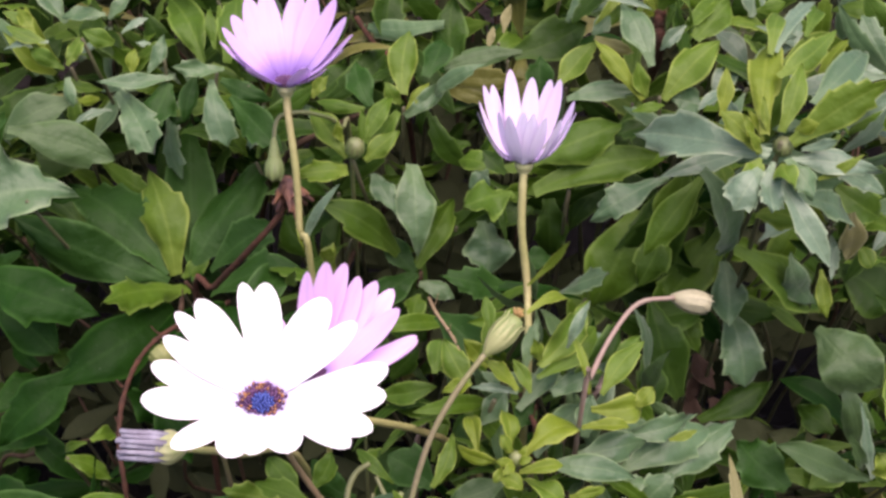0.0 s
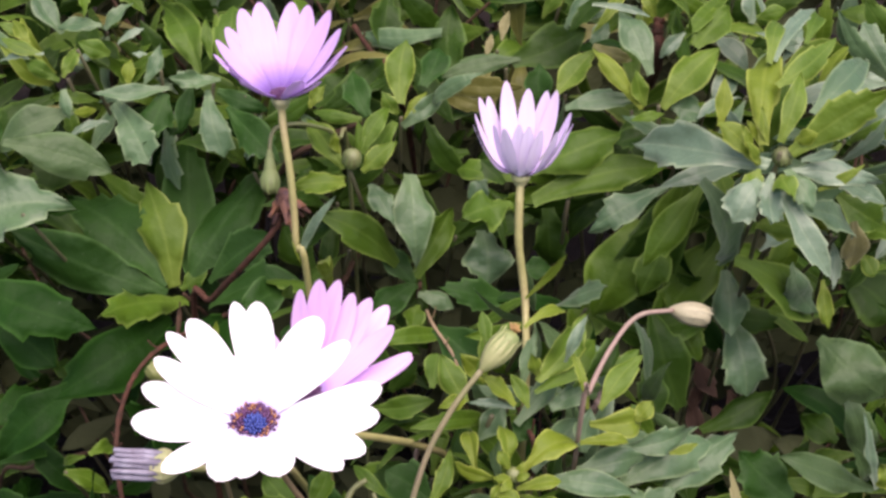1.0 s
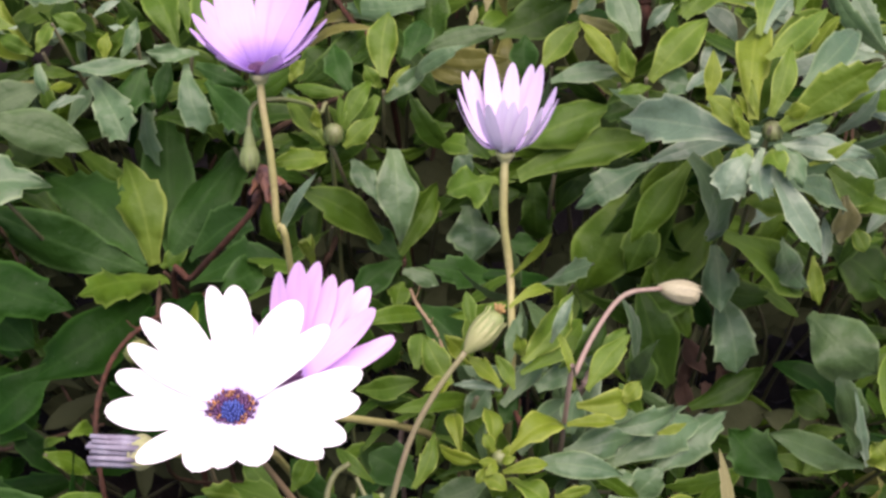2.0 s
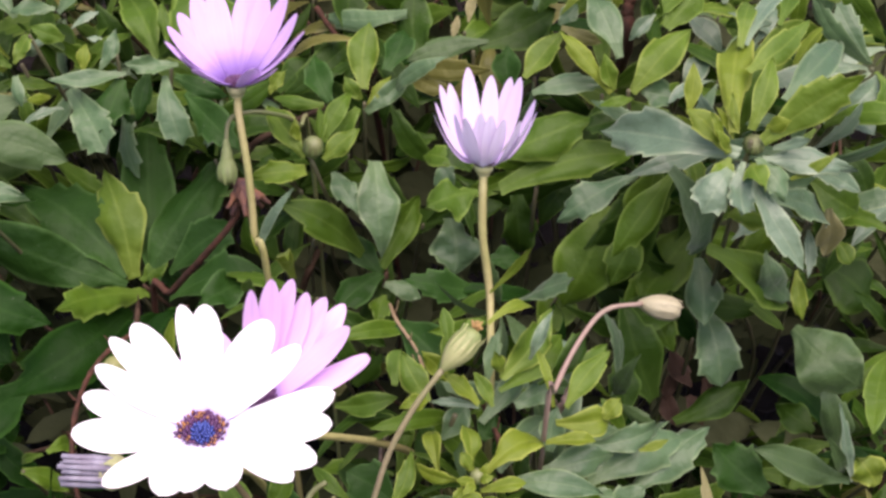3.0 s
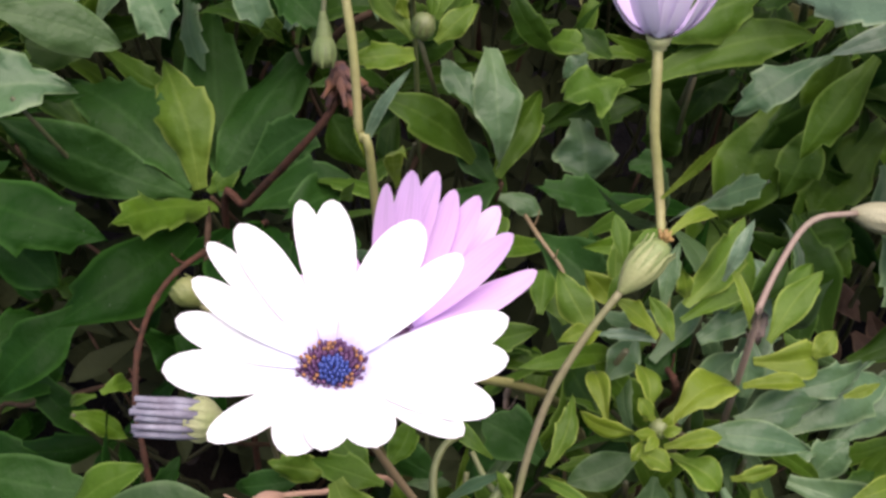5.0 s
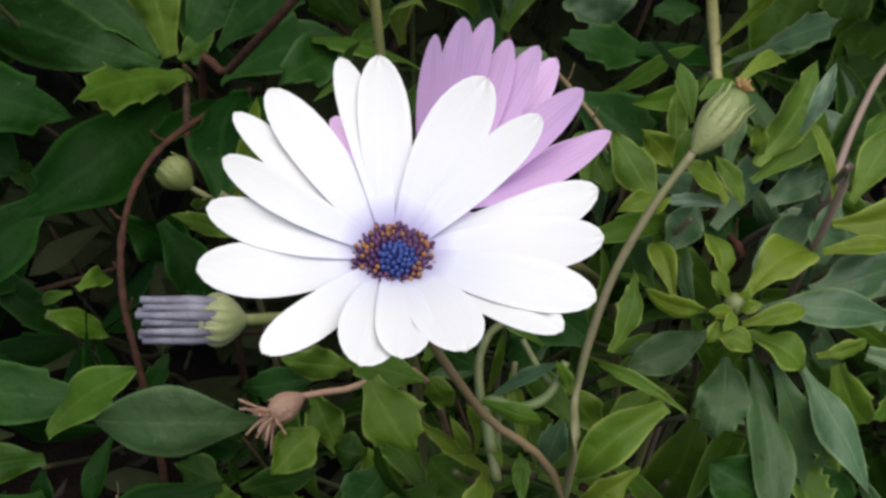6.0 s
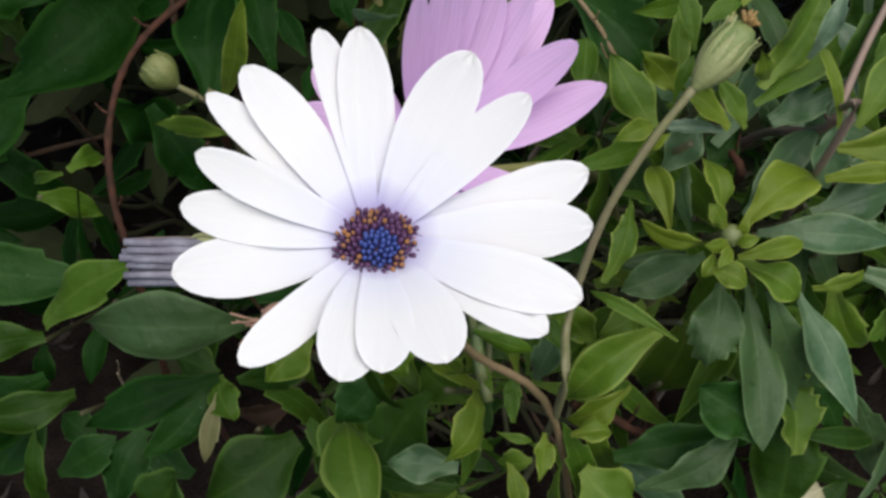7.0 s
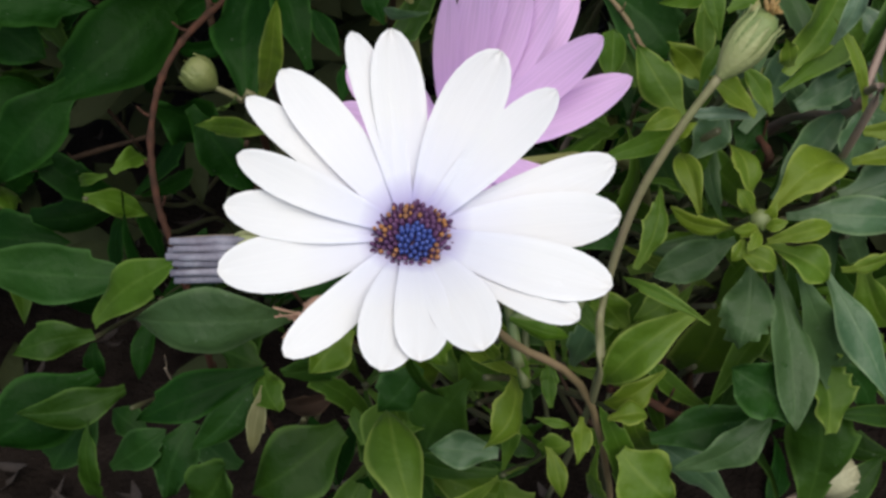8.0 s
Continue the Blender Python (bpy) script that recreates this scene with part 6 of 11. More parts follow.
plant = shoot("loose green leaves over a dark gap", (0.1856, 0.5997, 0.0000), (0.1706, 0.4410, 0.1775))
leaf(plant, (0.1532, 0.4530, 0.1900), (0.1710, 0.4560, 0.1955), 0.0150, "dark", 0.07, -19, 3, 177)
leaf(plant, (0.0987, 0.4383, 0.2060), (0.0872, 0.4383, 0.2495), 0.0219, "dark", 0.08, 11, 3, 179)
leaf(plant, (0.0830, 0.4173, 0.2092), (0.0832, 0.4300, 0.2335), 0.0147, "dark", 0.03, 17, 3, 180)
leaf(plant, (0.1898, 0.4661, 0.1929), (0.1681, 0.4704, 0.2016), 0.0175, "dark", 0.08, -15, 1, 182)
leaf(plant, (0.1578, 0.4379, 0.1609), (0.1721, 0.4434, 0.1713), 0.0156, "green", 0.02, -24, 0, 183)
leaf(plant, (0.0817, 0.4511, 0.2308), (0.1069, 0.4555, 0.2388), 0.0175, "dark", 0.03, -24, 3, 184)
leaf(plant, (0.0753, 0.4989, 0.2361), (0.0982, 0.4813, 0.2236), 0.0197, "dark", 0.06, -8, 1, 185)

plant = shoot("pale leaves spreading over the shrub front", (0.0334, 0.5380, 0.0000), (0.0453, 0.3482, 0.2395))
leaf(plant, (0.0073, 0.3817, 0.2502), (0.0011, 0.3922, 0.2596), 0.0103, "green", 0.05, -2, 0, 201)
leaf(plant, (-0.0220, 0.3881, 0.2412), (-0.0016, 0.3811, 0.2492), 0.0086, "green", 0.06, 12, 0, 202)
leaf(plant, (-0.0183, 0.3903, 0.2346), (0.0042, 0.3850, 0.2349), 0.0070, "green", 0.03, -22, 3, 204)
leaf(plant, (-0.0179, 0.4243, 0.2241), (-0.0070, 0.4214, 0.2399), 0.0097, "dark", 0.07, 11, 3, 205)
leaf(plant, (-0.0161, 0.3729, 0.2119), (-0.0141, 0.3887, 0.2206), 0.0155, "dark", 0.04, -2, 1, 206)
leaf(plant, (-0.0138, 0.3410, 0.2373), (-0.0256, 0.3463, 0.2477), 0.0047, "green", 0.06, 11, 0, 207)
leaf(plant, (0.0137, 0.3537, 0.2396), (0.0058, 0.3685, 0.2465), 0.0112, "dark", 0.07, -17, 0, 208)
leaf(plant, (0.0610, 0.3654, 0.2614), (0.0555, 0.3732, 0.2765), 0.0114, "pale", 0.08, 8, 3, 209)

plant = shoot("bright green leaf rosette with hanging blue-green leaves", (0.0015, 0.5316, 0.0000), (0.0272, 0.3359, 0.2515))
leaf(plant, (0.0264, 0.3320, 0.2533), (0.0285, 0.3321, 0.2590), 0.0029, "young", 0.1, 0, 3, 224)
leaf(plant, (0.0249, 0.3300, 0.2542), (0.0196, 0.3272, 0.2569), 0.0031, "young", 0.1, 0, 3, 225)
leaf(plant, (0.0261, 0.3298, 0.2540), (0.0296, 0.3277, 0.2576), 0.0029, "young", 0.1, 0, 0, 226)
leaf(plant, (0.0246, 0.3289, 0.2545), (0.0217, 0.3227, 0.2555), 0.0031, "young", 0.1, 0, 3, 227)
leaf(plant, (0.0625, 0.3364, 0.2111), (0.0496, 0.3437, 0.2248), 0.0087, "dark", 0.04, -21, 3, 242)

plant = shoot("narrow green leaves round a pale bud stem", (0.0360, 0.5517, 0.0000), (0.0191, 0.3495, 0.2644))
leaf(plant, (0.0176, 0.3520, 0.2875), (0.0159, 0.3614, 0.2964), 0.0045, "green", 0.05, -9, 3, 256)
leaf(plant, (0.0208, 0.3600, 0.2883), (0.0291, 0.3629, 0.2911), 0.0040, "green", 0.03, -12, 3, 257)
leaf(plant, (0.0331, 0.3548, 0.2697), (0.0568, 0.3722, 0.2797), 0.0096, "green", 0.04, 17, 1, 261)
leaf(plant, (0.0456, 0.3560, 0.2709), (0.0620, 0.3679, 0.2826), 0.0086, "dark", 0.04, 23, 1, 262)
leaf(plant, (-0.0006, 0.3734, 0.2593), (0.0018, 0.3825, 0.2680), 0.0085, "green", 0.04, 6, 0, 266)
leaf(plant, (0.0003, 0.4020, 0.2658), (0.0165, 0.3847, 0.2565), 0.0159, "forest", 0.04, 0, 1, 267)
leaf(plant, (0.0138, 0.3485, 0.2772), (0.0176, 0.3521, 0.2862), 0.0028, "green", 0.04, -3, 0, 269)

plant = shoot("shaded dark green leaves beside brown stems", (-0.0991, 0.5941, 0.0000), (-0.0968, 0.4208, 0.2065), BARK)
leaf(plant, (-0.0751, 0.4191, 0.2328), (-0.0804, 0.4383, 0.2511), 0.0112, "deep", 0.02, 25, 1, 273)
leaf(plant, (-0.0649, 0.4057, 0.2478), (-0.0713, 0.4149, 0.2564), 0.0061, "deep", 0.05, -1, 3, 274)
leaf(plant, (-0.0639, 0.3823, 0.2531), (-0.0609, 0.3896, 0.2601), 0.0062, "deep", 0.04, -15, 3, 275)
leaf(plant, (-0.0534, 0.4185, 0.2463), (-0.0557, 0.4262, 0.2536), 0.0073, "deep", 0.04, -19, 0, 280)
leaf(plant, (-0.0414, 0.4120, 0.2541), (-0.0546, 0.4159, 0.2507), 0.0038, "grey", 0.05, -24, 0, 281)

plant = shoot("small green leaves close to the dark soil", (-0.1571, 0.5992, 0.0000), (-0.1509, 0.4479, 0.1625))
leaf(plant, (-0.1902, 0.4587, 0.1860), (-0.1707, 0.4757, 0.1887), 0.0203, "deep", 0.02, 9, 3, 288)
leaf(plant, (-0.1945, 0.4626, 0.1621), (-0.1699, 0.4811, 0.1662), 0.0191, "deep", 0.04, -1, 3, 289)

plant = shoot("thin sprig of green leaves near the soil", (-0.1437, 0.5488, 0.0000), (-0.1589, 0.4115, 0.1346))
leaf(plant, (-0.1576, 0.4073, 0.1375), (-0.1571, 0.3988, 0.1294), 0.0082, "deep", 0.07, 22, 3, 300)
leaf(plant, (-0.1579, 0.3927, 0.1236), (-0.1729, 0.3746, 0.1199), 0.0217, "forest", 0.04, 15, 1, 303)
leaf(plant, (-0.1395, 0.3742, 0.1199), (-0.1455, 0.3805, 0.1258), 0.0053, "deep", 0.03, 8, 0, 305)

plant = shoot("curled green leaves below a white daisy", (-0.0656, 0.4952, 0.0000), (-0.0422, 0.3279, 0.1946))
leaf(plant, (-0.0690, 0.3445, 0.1617), (-0.0708, 0.3523, 0.1691), 0.0046, "green", 0.06, 3, 3, 307)
leaf(plant, (-0.0389, 0.3316, 0.2051), (-0.0513, 0.3256, 0.1854), 0.0169, "dark", 0.04, 15, 0, 310)
leaf(plant, (-0.0290, 0.3230, 0.2385), (-0.0163, 0.3192, 0.2350), 0.0047, "green", 0.1, -1, 3, 315)
leaf(plant, (-0.0253, 0.3162, 0.2251), (-0.0275, 0.3182, 0.2339), 0.0022, "fresh", 0.03, 20, 3, 317)
leaf(plant, (-0.0247, 0.3117, 0.2167), (-0.0175, 0.3083, 0.2177), 0.0022, "fresh", 0.03, -24, 0, 318)
leaf(plant, (-0.0554, 0.3508, 0.1955), (-0.0639, 0.3523, 0.1968), 0.0102, "dark", 0.04, 3, 3, 319)
leaf(plant, (-0.0193, 0.3367, 0.2103), (-0.0297, 0.3432, 0.2163), 0.0096, "dark", 0.03, 5, 3, 320)
leaf(plant, (-0.0164, 0.3133, 0.2018), (-0.0243, 0.3128, 0.2011), 0.0085, "fresh", 0.04, -22, 3, 321)

plant = shoot("withered brown leaves hanging in a dark gap", (0.0964, 0.6403, 0.0000), (0.1181, 0.4753, 0.1900))
leaf(plant, (0.1133, 0.4809, 0.2009), (0.1178, 0.4658, 0.1934), 0.0088, "dry", 0.1, 20, 3, 322)
leaf(plant, (0.1219, 0.4798, 0.1987), (0.1144, 0.4701, 0.1802), 0.0114, "dry", -0.1, -30, 0, 323)
leaf(plant, (0.1198, 0.4719, 0.1834), (0.1256, 0.4621, 0.1754), 0.0089, "dry", 0.1, -9, 3, 324)
leaf(plant, (0.1126, 0.4824, 0.1822), (0.1124, 0.4667, 0.1737), 0.0080, "dry", 0.06, 22, 0, 325)
leaf(plant, (0.1289, 0.4837, 0.1843), (0.1338, 0.4773, 0.1721), 0.0080, "dry", 0.12, 20, 3, 326)

plant = shoot("dark green leaves spreading low over the soil", (-0.0552, 0.4964, 0.0000), (-0.0757, 0.3592, 0.1342))
leaf(plant, (-0.1529, 0.3723, 0.1180), (-0.1338, 0.3732, 0.1329), 0.0128, "forest", 0.05, 0, 0, 332)
leaf(plant, (-0.1083, 0.3591, 0.1336), (-0.1205, 0.3669, 0.1409), 0.0107, "forest", 0.05, 0, 3, 333)
leaf(plant, (-0.1910, 0.3856, 0.1163), (-0.1741, 0.3938, 0.1244), 0.0151, "forest", 0.05, 0, 3, 334)
leaf(plant, (-0.1425, 0.3831, 0.1145), (-0.1544, 0.3915, 0.1224), 0.0108, "forest", 0.05, 0, 3, 335)
leaf(plant, (-0.0659, 0.3298, 0.1753), (-0.0603, 0.3410, 0.1862), 0.0122, "green", 0.05, 0, 0, 336)
leaf(plant, (-0.0576, 0.3348, 0.1664), (-0.0476, 0.3432, 0.1746), 0.0109, "forest", 0.04, 16, 1, 337)
leaf(plant, (-0.0977, 0.3783, 0.1382), (-0.0814, 0.3704, 0.1448), 0.0086, "dry", 0.1, 25, 0, 339)

plant = shoot("pale leaves spreading over the shrub front", (0.0349, 0.5296, 0.0000), (0.0501, 0.3421, 0.2350))
leaf(plant, (0.0608, 0.3389, 0.2313), (0.0893, 0.3347, 0.2215), 0.0117, "grey", 0.05, 0, 3, 346)
leaf(plant, (0.0995, 0.3281, 0.2181), (0.0992, 0.3488, 0.2442), 0.0043, "straw", 0.03, 0, 3, 347)
leaf(plant, (0.0724, 0.3292, 0.2322), (0.0882, 0.3325, 0.2372), 0.0065, "young", 0.05, 0, 0, 349)

plant = shoot("fresh green leaves crowding below the white daisy", (-0.0028, 0.5114, 0.0000), (-0.0317, 0.3314, 0.2201))
leaf(plant, (-0.0411, 0.3344, 0.2349), (-0.0595, 0.3374, 0.2404), 0.0089, "green", 0.06, 0, 3, 351)
leaf(plant, (-0.0657, 0.3694, 0.2068), (-0.0882, 0.3691, 0.2032), 0.0089, "forest", 0.06, 0, 3, 352)
leaf(plant, (-0.0194, 0.3219, 0.2234), (-0.0223, 0.3308, 0.2380), 0.0039, "young", 0.1, 0, 3, 356)
leaf(plant, (-0.0442, 0.3386, 0.2323), (-0.0553, 0.3457, 0.2443), 0.0094, "green", 0.08, 23, 0, 357)
leaf(plant, (-0.0408, 0.3404, 0.2351), (-0.0343, 0.3468, 0.2455), 0.0083, "green", 0.05, 23, 3, 358)
leaf(plant, (-0.0270, 0.3431, 0.2296), (-0.0429, 0.3489, 0.2396), 0.0108, "forest", 0.04, -20, 3, 359)
leaf(plant, (-0.0009, 0.3496, 0.2297), (-0.0163, 0.3548, 0.2387), 0.0152, "forest", 0.04, -19, 3, 361)
leaf(plant, (-0.0080, 0.3242, 0.2268), (-0.0180, 0.3355, 0.2361), 0.0072, "green", 0.03, -5, 0, 363)


plant = shoot("mixed green daisy leaves crowding the shrub", (-0.2279, 0.7840, 0.0000), (-0.2279, 0.5915, 0.3417))
leaf(plant, (-0.2290, 0.5892, 0.3416), (-0.2556, 0.5574, 0.3398), 0.0110, "green", 0.03, -30, 3, 1001)
leaf(plant, (-0.2254, 0.5901, 0.3433), (-0.1955, 0.5630, 0.3621), 0.0061, "green", 0.10, 39, 3, 1002)
leaf(plant, (-0.2274, 0.5885, 0.3404), (-0.2318, 0.5771, 0.3200), 0.0058, "green", 0.10, 40, 3, 1003)
leaf(plant, (-0.2284, 0.5902, 0.3436), (-0.2414, 0.5920, 0.3583), 0.0064, "grey", 0.03, 6, 2, 1004)
leaf(plant, (-0.2250, 0.5894, 0.3419), (-0.1837, 0.5957, 0.3341), 0.0132, "grey", 0.09, -30, 1, 1005)
leaf(plant, (-0.2283, 0.5887, 0.3407), (-0.2491, 0.5641, 0.3171), 0.0120, "dark", 0.09, -9, 1, 1006)
leaf(plant, (-0.2269, 0.5905, 0.3440), (-0.2172, 0.5800, 0.3683), 0.0070, "green", 0.10, 0, 1, 1007)

plant = shoot("mixed green daisy leaves crowding the shrub", (-0.1660, 0.7804, 0.0000), (-0.1660, 0.5847, 0.3523))
leaf(plant, (-0.1639, 0.5821, 0.3515), (-0.1277, 0.5580, 0.3324), 0.0118, "green", 0.06, -6, 1, 1008)
leaf(plant, (-0.1674, 0.5826, 0.3526), (-0.1846, 0.5467, 0.3597), 0.0064, "green", 0.08, -2, 3, 1009)
leaf(plant, (-0.1640, 0.5834, 0.3541), (-0.1340, 0.5898, 0.3774), 0.0124, "dark", 0.04, 35, 3, 1010)
leaf(plant, (-0.1649, 0.5818, 0.3510), (-0.1495, 0.5405, 0.3417), 0.0059, "green", 0.04, -8, 1, 1011)
leaf(plant, (-0.1670, 0.5833, 0.3539), (-0.1892, 0.5712, 0.3766), 0.0121, "green", 0.05, 37, 3, 1012)
leaf(plant, (-0.1634, 0.5828, 0.3528), (-0.1111, 0.5498, 0.3628), 0.0124, "dark", 0.09, 48, 3, 1013)
leaf(plant, (-0.1669, 0.5821, 0.3516), (-0.1896, 0.5727, 0.3368), 0.0099, "green", 0.08, -45, 1, 1014)

plant = shoot("mixed green daisy leaves crowding the shrub", (-0.1392, 0.7960, 0.0000), (-0.1392, 0.6031, 0.3429))
leaf(plant, (-0.1366, 0.6012, 0.3435), (-0.0892, 0.5755, 0.3510), 0.0136, "green", 0.05, 39, 2, 1015)
leaf(plant, (-0.1405, 0.6006, 0.3425), (-0.1743, 0.5795, 0.3282), 0.0096, "dark", 0.03, -32, 1, 1016)
leaf(plant, (-0.1387, 0.6021, 0.3454), (-0.1362, 0.6100, 0.3770), 0.0086, "grey", 0.04, 24, 3, 1017)
leaf(plant, (-0.1374, 0.6004, 0.3420), (-0.1188, 0.5894, 0.3239), 0.0102, "green", 0.02, 21, 3, 1018)
leaf(plant, (-0.1408, 0.6013, 0.3438), (-0.1627, 0.5697, 0.3573), 0.0106, "green", 0.08, -44, 0, 1019)
leaf(plant, (-0.1370, 0.6017, 0.3446), (-0.1111, 0.6108, 0.3585), 0.0093, "green", 0.05, 36, 1, 1020)
leaf(plant, (-0.1390, 0.6002, 0.3416), (-0.1420, 0.5874, 0.3235), 0.0063, "dark", 0.08, -32, 3, 1021)

plant = shoot("mixed green daisy leaves crowding the shrub", (-0.1264, 0.7820, 0.0000), (-0.1264, 0.5923, 0.3323))
leaf(plant, (-0.1263, 0.5913, 0.3347), (-0.1262, 0.5780, 0.3599), 0.0090, "green", 0.07, -46, 1, 1022)
leaf(plant, (-0.1250, 0.5894, 0.3312), (-0.1105, 0.5638, 0.3199), 0.0069, "dark", 0.08, 32, 3, 1023)
leaf(plant, (-0.1279, 0.5907, 0.3336), (-0.1497, 0.5731, 0.3483), 0.0082, "green", 0.05, 30, 1, 1024)
leaf(plant, (-0.1248, 0.5911, 0.3345), (-0.0951, 0.5699, 0.3689), 0.0103, "dark", 0.05, -1, 3, 1025)
leaf(plant, (-0.1265, 0.5894, 0.3311), (-0.1279, 0.5485, 0.3174), 0.0095, "green", 0.09, 15, 0, 1026)
leaf(plant, (-0.1271, 0.5911, 0.3345), (-0.1464, 0.5843, 0.3678), 0.0132, "green", 0.06, -1, 3, 1027)
leaf(plant, (-0.1239, 0.5901, 0.3324), (-0.0915, 0.5789, 0.3288), 0.0074, "grey", 0.07, -28, 1, 1028)

plant = shoot("mixed green daisy leaves crowding the shrub", (-0.0788, 0.7749, 0.0000), (-0.0788, 0.5825, 0.3411))
leaf(plant, (-0.0770, 0.5812, 0.3429), (-0.0488, 0.5901, 0.3624), 0.0123, "green", 0.04, 19, 3, 1029)
leaf(plant, (-0.0781, 0.5796, 0.3399), (-0.0704, 0.5542, 0.3216), 0.0093, "grey", 0.05, 44, 1, 1030)
leaf(plant, (-0.0803, 0.5810, 0.3426), (-0.0978, 0.5562, 0.3609), 0.0081, "grey", 0.05, -4, 3, 1031)
leaf(plant, (-0.0765, 0.5805, 0.3416), (-0.0519, 0.5761, 0.3413), 0.0081, "green", 0.04, -33, 1, 1032)
leaf(plant, (-0.0804, 0.5802, 0.3411), (-0.1231, 0.5759, 0.3283), 0.0115, "dark", 0.07, -40, 1, 1033)
leaf(plant, (-0.0784, 0.5815, 0.3435), (-0.0775, 0.5967, 0.3699), 0.0075, "grey", 0.02, 31, 3, 1034)
leaf(plant, (-0.0771, 0.5799, 0.3404), (-0.0548, 0.5440, 0.3337), 0.0063, "green", 0.08, -48, 2, 1035)

plant = shoot("mixed green daisy leaves crowding the shrub", (-0.0466, 0.7774, 0.0000), (-0.0466, 0.5818, 0.3519))
leaf(plant, (-0.0485, 0.5799, 0.3525), (-0.0927, 0.5833, 0.3529), 0.0143, "dark", 0.03, -35, 1, 1036)
leaf(plant, (-0.0455, 0.5807, 0.3540), (-0.0253, 0.5883, 0.3836), 0.0091, "dark", 0.04, 13, 3, 1037)
leaf(plant, (-0.0460, 0.5789, 0.3507), (-0.0414, 0.5715, 0.3333), 0.0060, "olive", 0.03, -43, 2, 1038)
leaf(plant, (-0.0483, 0.5802, 0.3532), (-0.0762, 0.5578, 0.3709), 0.0098, "dark", 0.03, 33, 1, 1039)
leaf(plant, (-0.0444, 0.5797, 0.3522), (-0.0213, 0.5621, 0.3544), 0.0049, "olive", 0.04, -44, 0, 1040)
leaf(plant, (-0.0482, 0.5794, 0.3515), (-0.0806, 0.5747, 0.3366), 0.0098, "olive", 0.07, -22, 3, 1041)
leaf(plant, (-0.0464, 0.5808, 0.3542), (-0.0444, 0.5830, 0.3838), 0.0111, "dark", 0.07, -34, 0, 1042)

plant = shoot("mixed green daisy leaves crowding the shrub", (-0.0242, 0.7781, 0.0000), (-0.0242, 0.5822, 0.3529))
leaf(plant, (-0.0230, 0.5794, 0.3518), (-0.0007, 0.5556, 0.3263), 0.0105, "dark", 0.03, 43, 2, 1043)
leaf(plant, (-0.0260, 0.5805, 0.3539), (-0.0473, 0.5769, 0.3608), 0.0064, "olive", 0.06, -9, 1, 1044)
leaf(plant, (-0.0220, 0.5804, 0.3536), (0.0004, 0.5747, 0.3574), 0.0061, "dark", 0.10, 5, 3, 1045)
leaf(plant, (-0.0255, 0.5796, 0.3521), (-0.0544, 0.5473, 0.3367), 0.0097, "olive", 0.06, 27, 1, 1046)
leaf(plant, (-0.0238, 0.5811, 0.3552), (-0.0176, 0.5621, 0.3872), 0.0113, "dark", 0.09, -26, 2, 1047)
leaf(plant, (-0.0223, 0.5798, 0.3525), (0.0067, 0.5524, 0.3472), 0.0081, "dark", 0.03, 4, 3, 1048)
leaf(plant, (-0.0260, 0.5799, 0.3529), (-0.0540, 0.5855, 0.3448), 0.0071, "olive", 0.09, 7, 0, 1049)

plant = shoot("mixed green daisy leaves crowding the shrub", (0.0569, 0.7696, 0.0000), (0.0569, 0.5793, 0.3344))
leaf(plant, (0.0562, 0.5783, 0.3367), (0.0471, 0.5842, 0.3635), 0.0115, "dark", 0.04, -27, 3, 1050)
leaf(plant, (0.0585, 0.5769, 0.3341), (0.0814, 0.5625, 0.3266), 0.0081, "dark", 0.06, 27, 3, 1051)
leaf(plant, (0.0547, 0.5776, 0.3354), (0.0182, 0.5789, 0.3419), 0.0096, "dark", 0.02, -13, 3, 1052)
leaf(plant, (0.0580, 0.5781, 0.3364), (0.0798, 0.5965, 0.3537), 0.0105, "dark", 0.03, -17, 1, 1053)
leaf(plant, (0.0551, 0.5780, 0.3361), (0.0344, 0.5874, 0.3487), 0.0061, "dark", 0.08, -43, 1, 1055)
leaf(plant, (0.0587, 0.5775, 0.3352), (0.0935, 0.5632, 0.3435), 0.0104, "dark", 0.08, -13, 1, 1056)

plant = shoot("mixed green daisy leaves crowding the shrub", (0.0810, 0.7280, 0.0000), (0.0810, 0.5290, 0.3634))
leaf(plant, (0.0823, 0.5275, 0.3649), (0.0993, 0.5044, 0.3831), 0.0082, "green", 0.05, -48, 1, 1057)
leaf(plant, (0.0803, 0.5262, 0.3624), (0.0706, 0.4901, 0.3543), 0.0055, "young", 0.03, -10, 1, 1058)
leaf(plant, (0.0799, 0.5278, 0.3654), (0.0664, 0.5422, 0.3851), 0.0093, "dark", 0.07, -4, 2, 1059)
leaf(plant, (0.0826, 0.5270, 0.3639), (0.1157, 0.5210, 0.3637), 0.0098, "fresh", 0.07, -6, 1, 1060)
leaf(plant, (0.0795, 0.5264, 0.3628), (0.0538, 0.5125, 0.3431), 0.0087, "dark", 0.02, 14, 1, 1061)
leaf(plant, (0.0808, 0.5279, 0.3656), (0.0796, 0.5238, 0.3961), 0.0095, "green", 0.09, 27, 2, 1062)
leaf(plant, (0.0813, 0.5262, 0.3624), (0.0888, 0.5029, 0.3457), 0.0097, "young", 0.08, -16, 1, 1063)

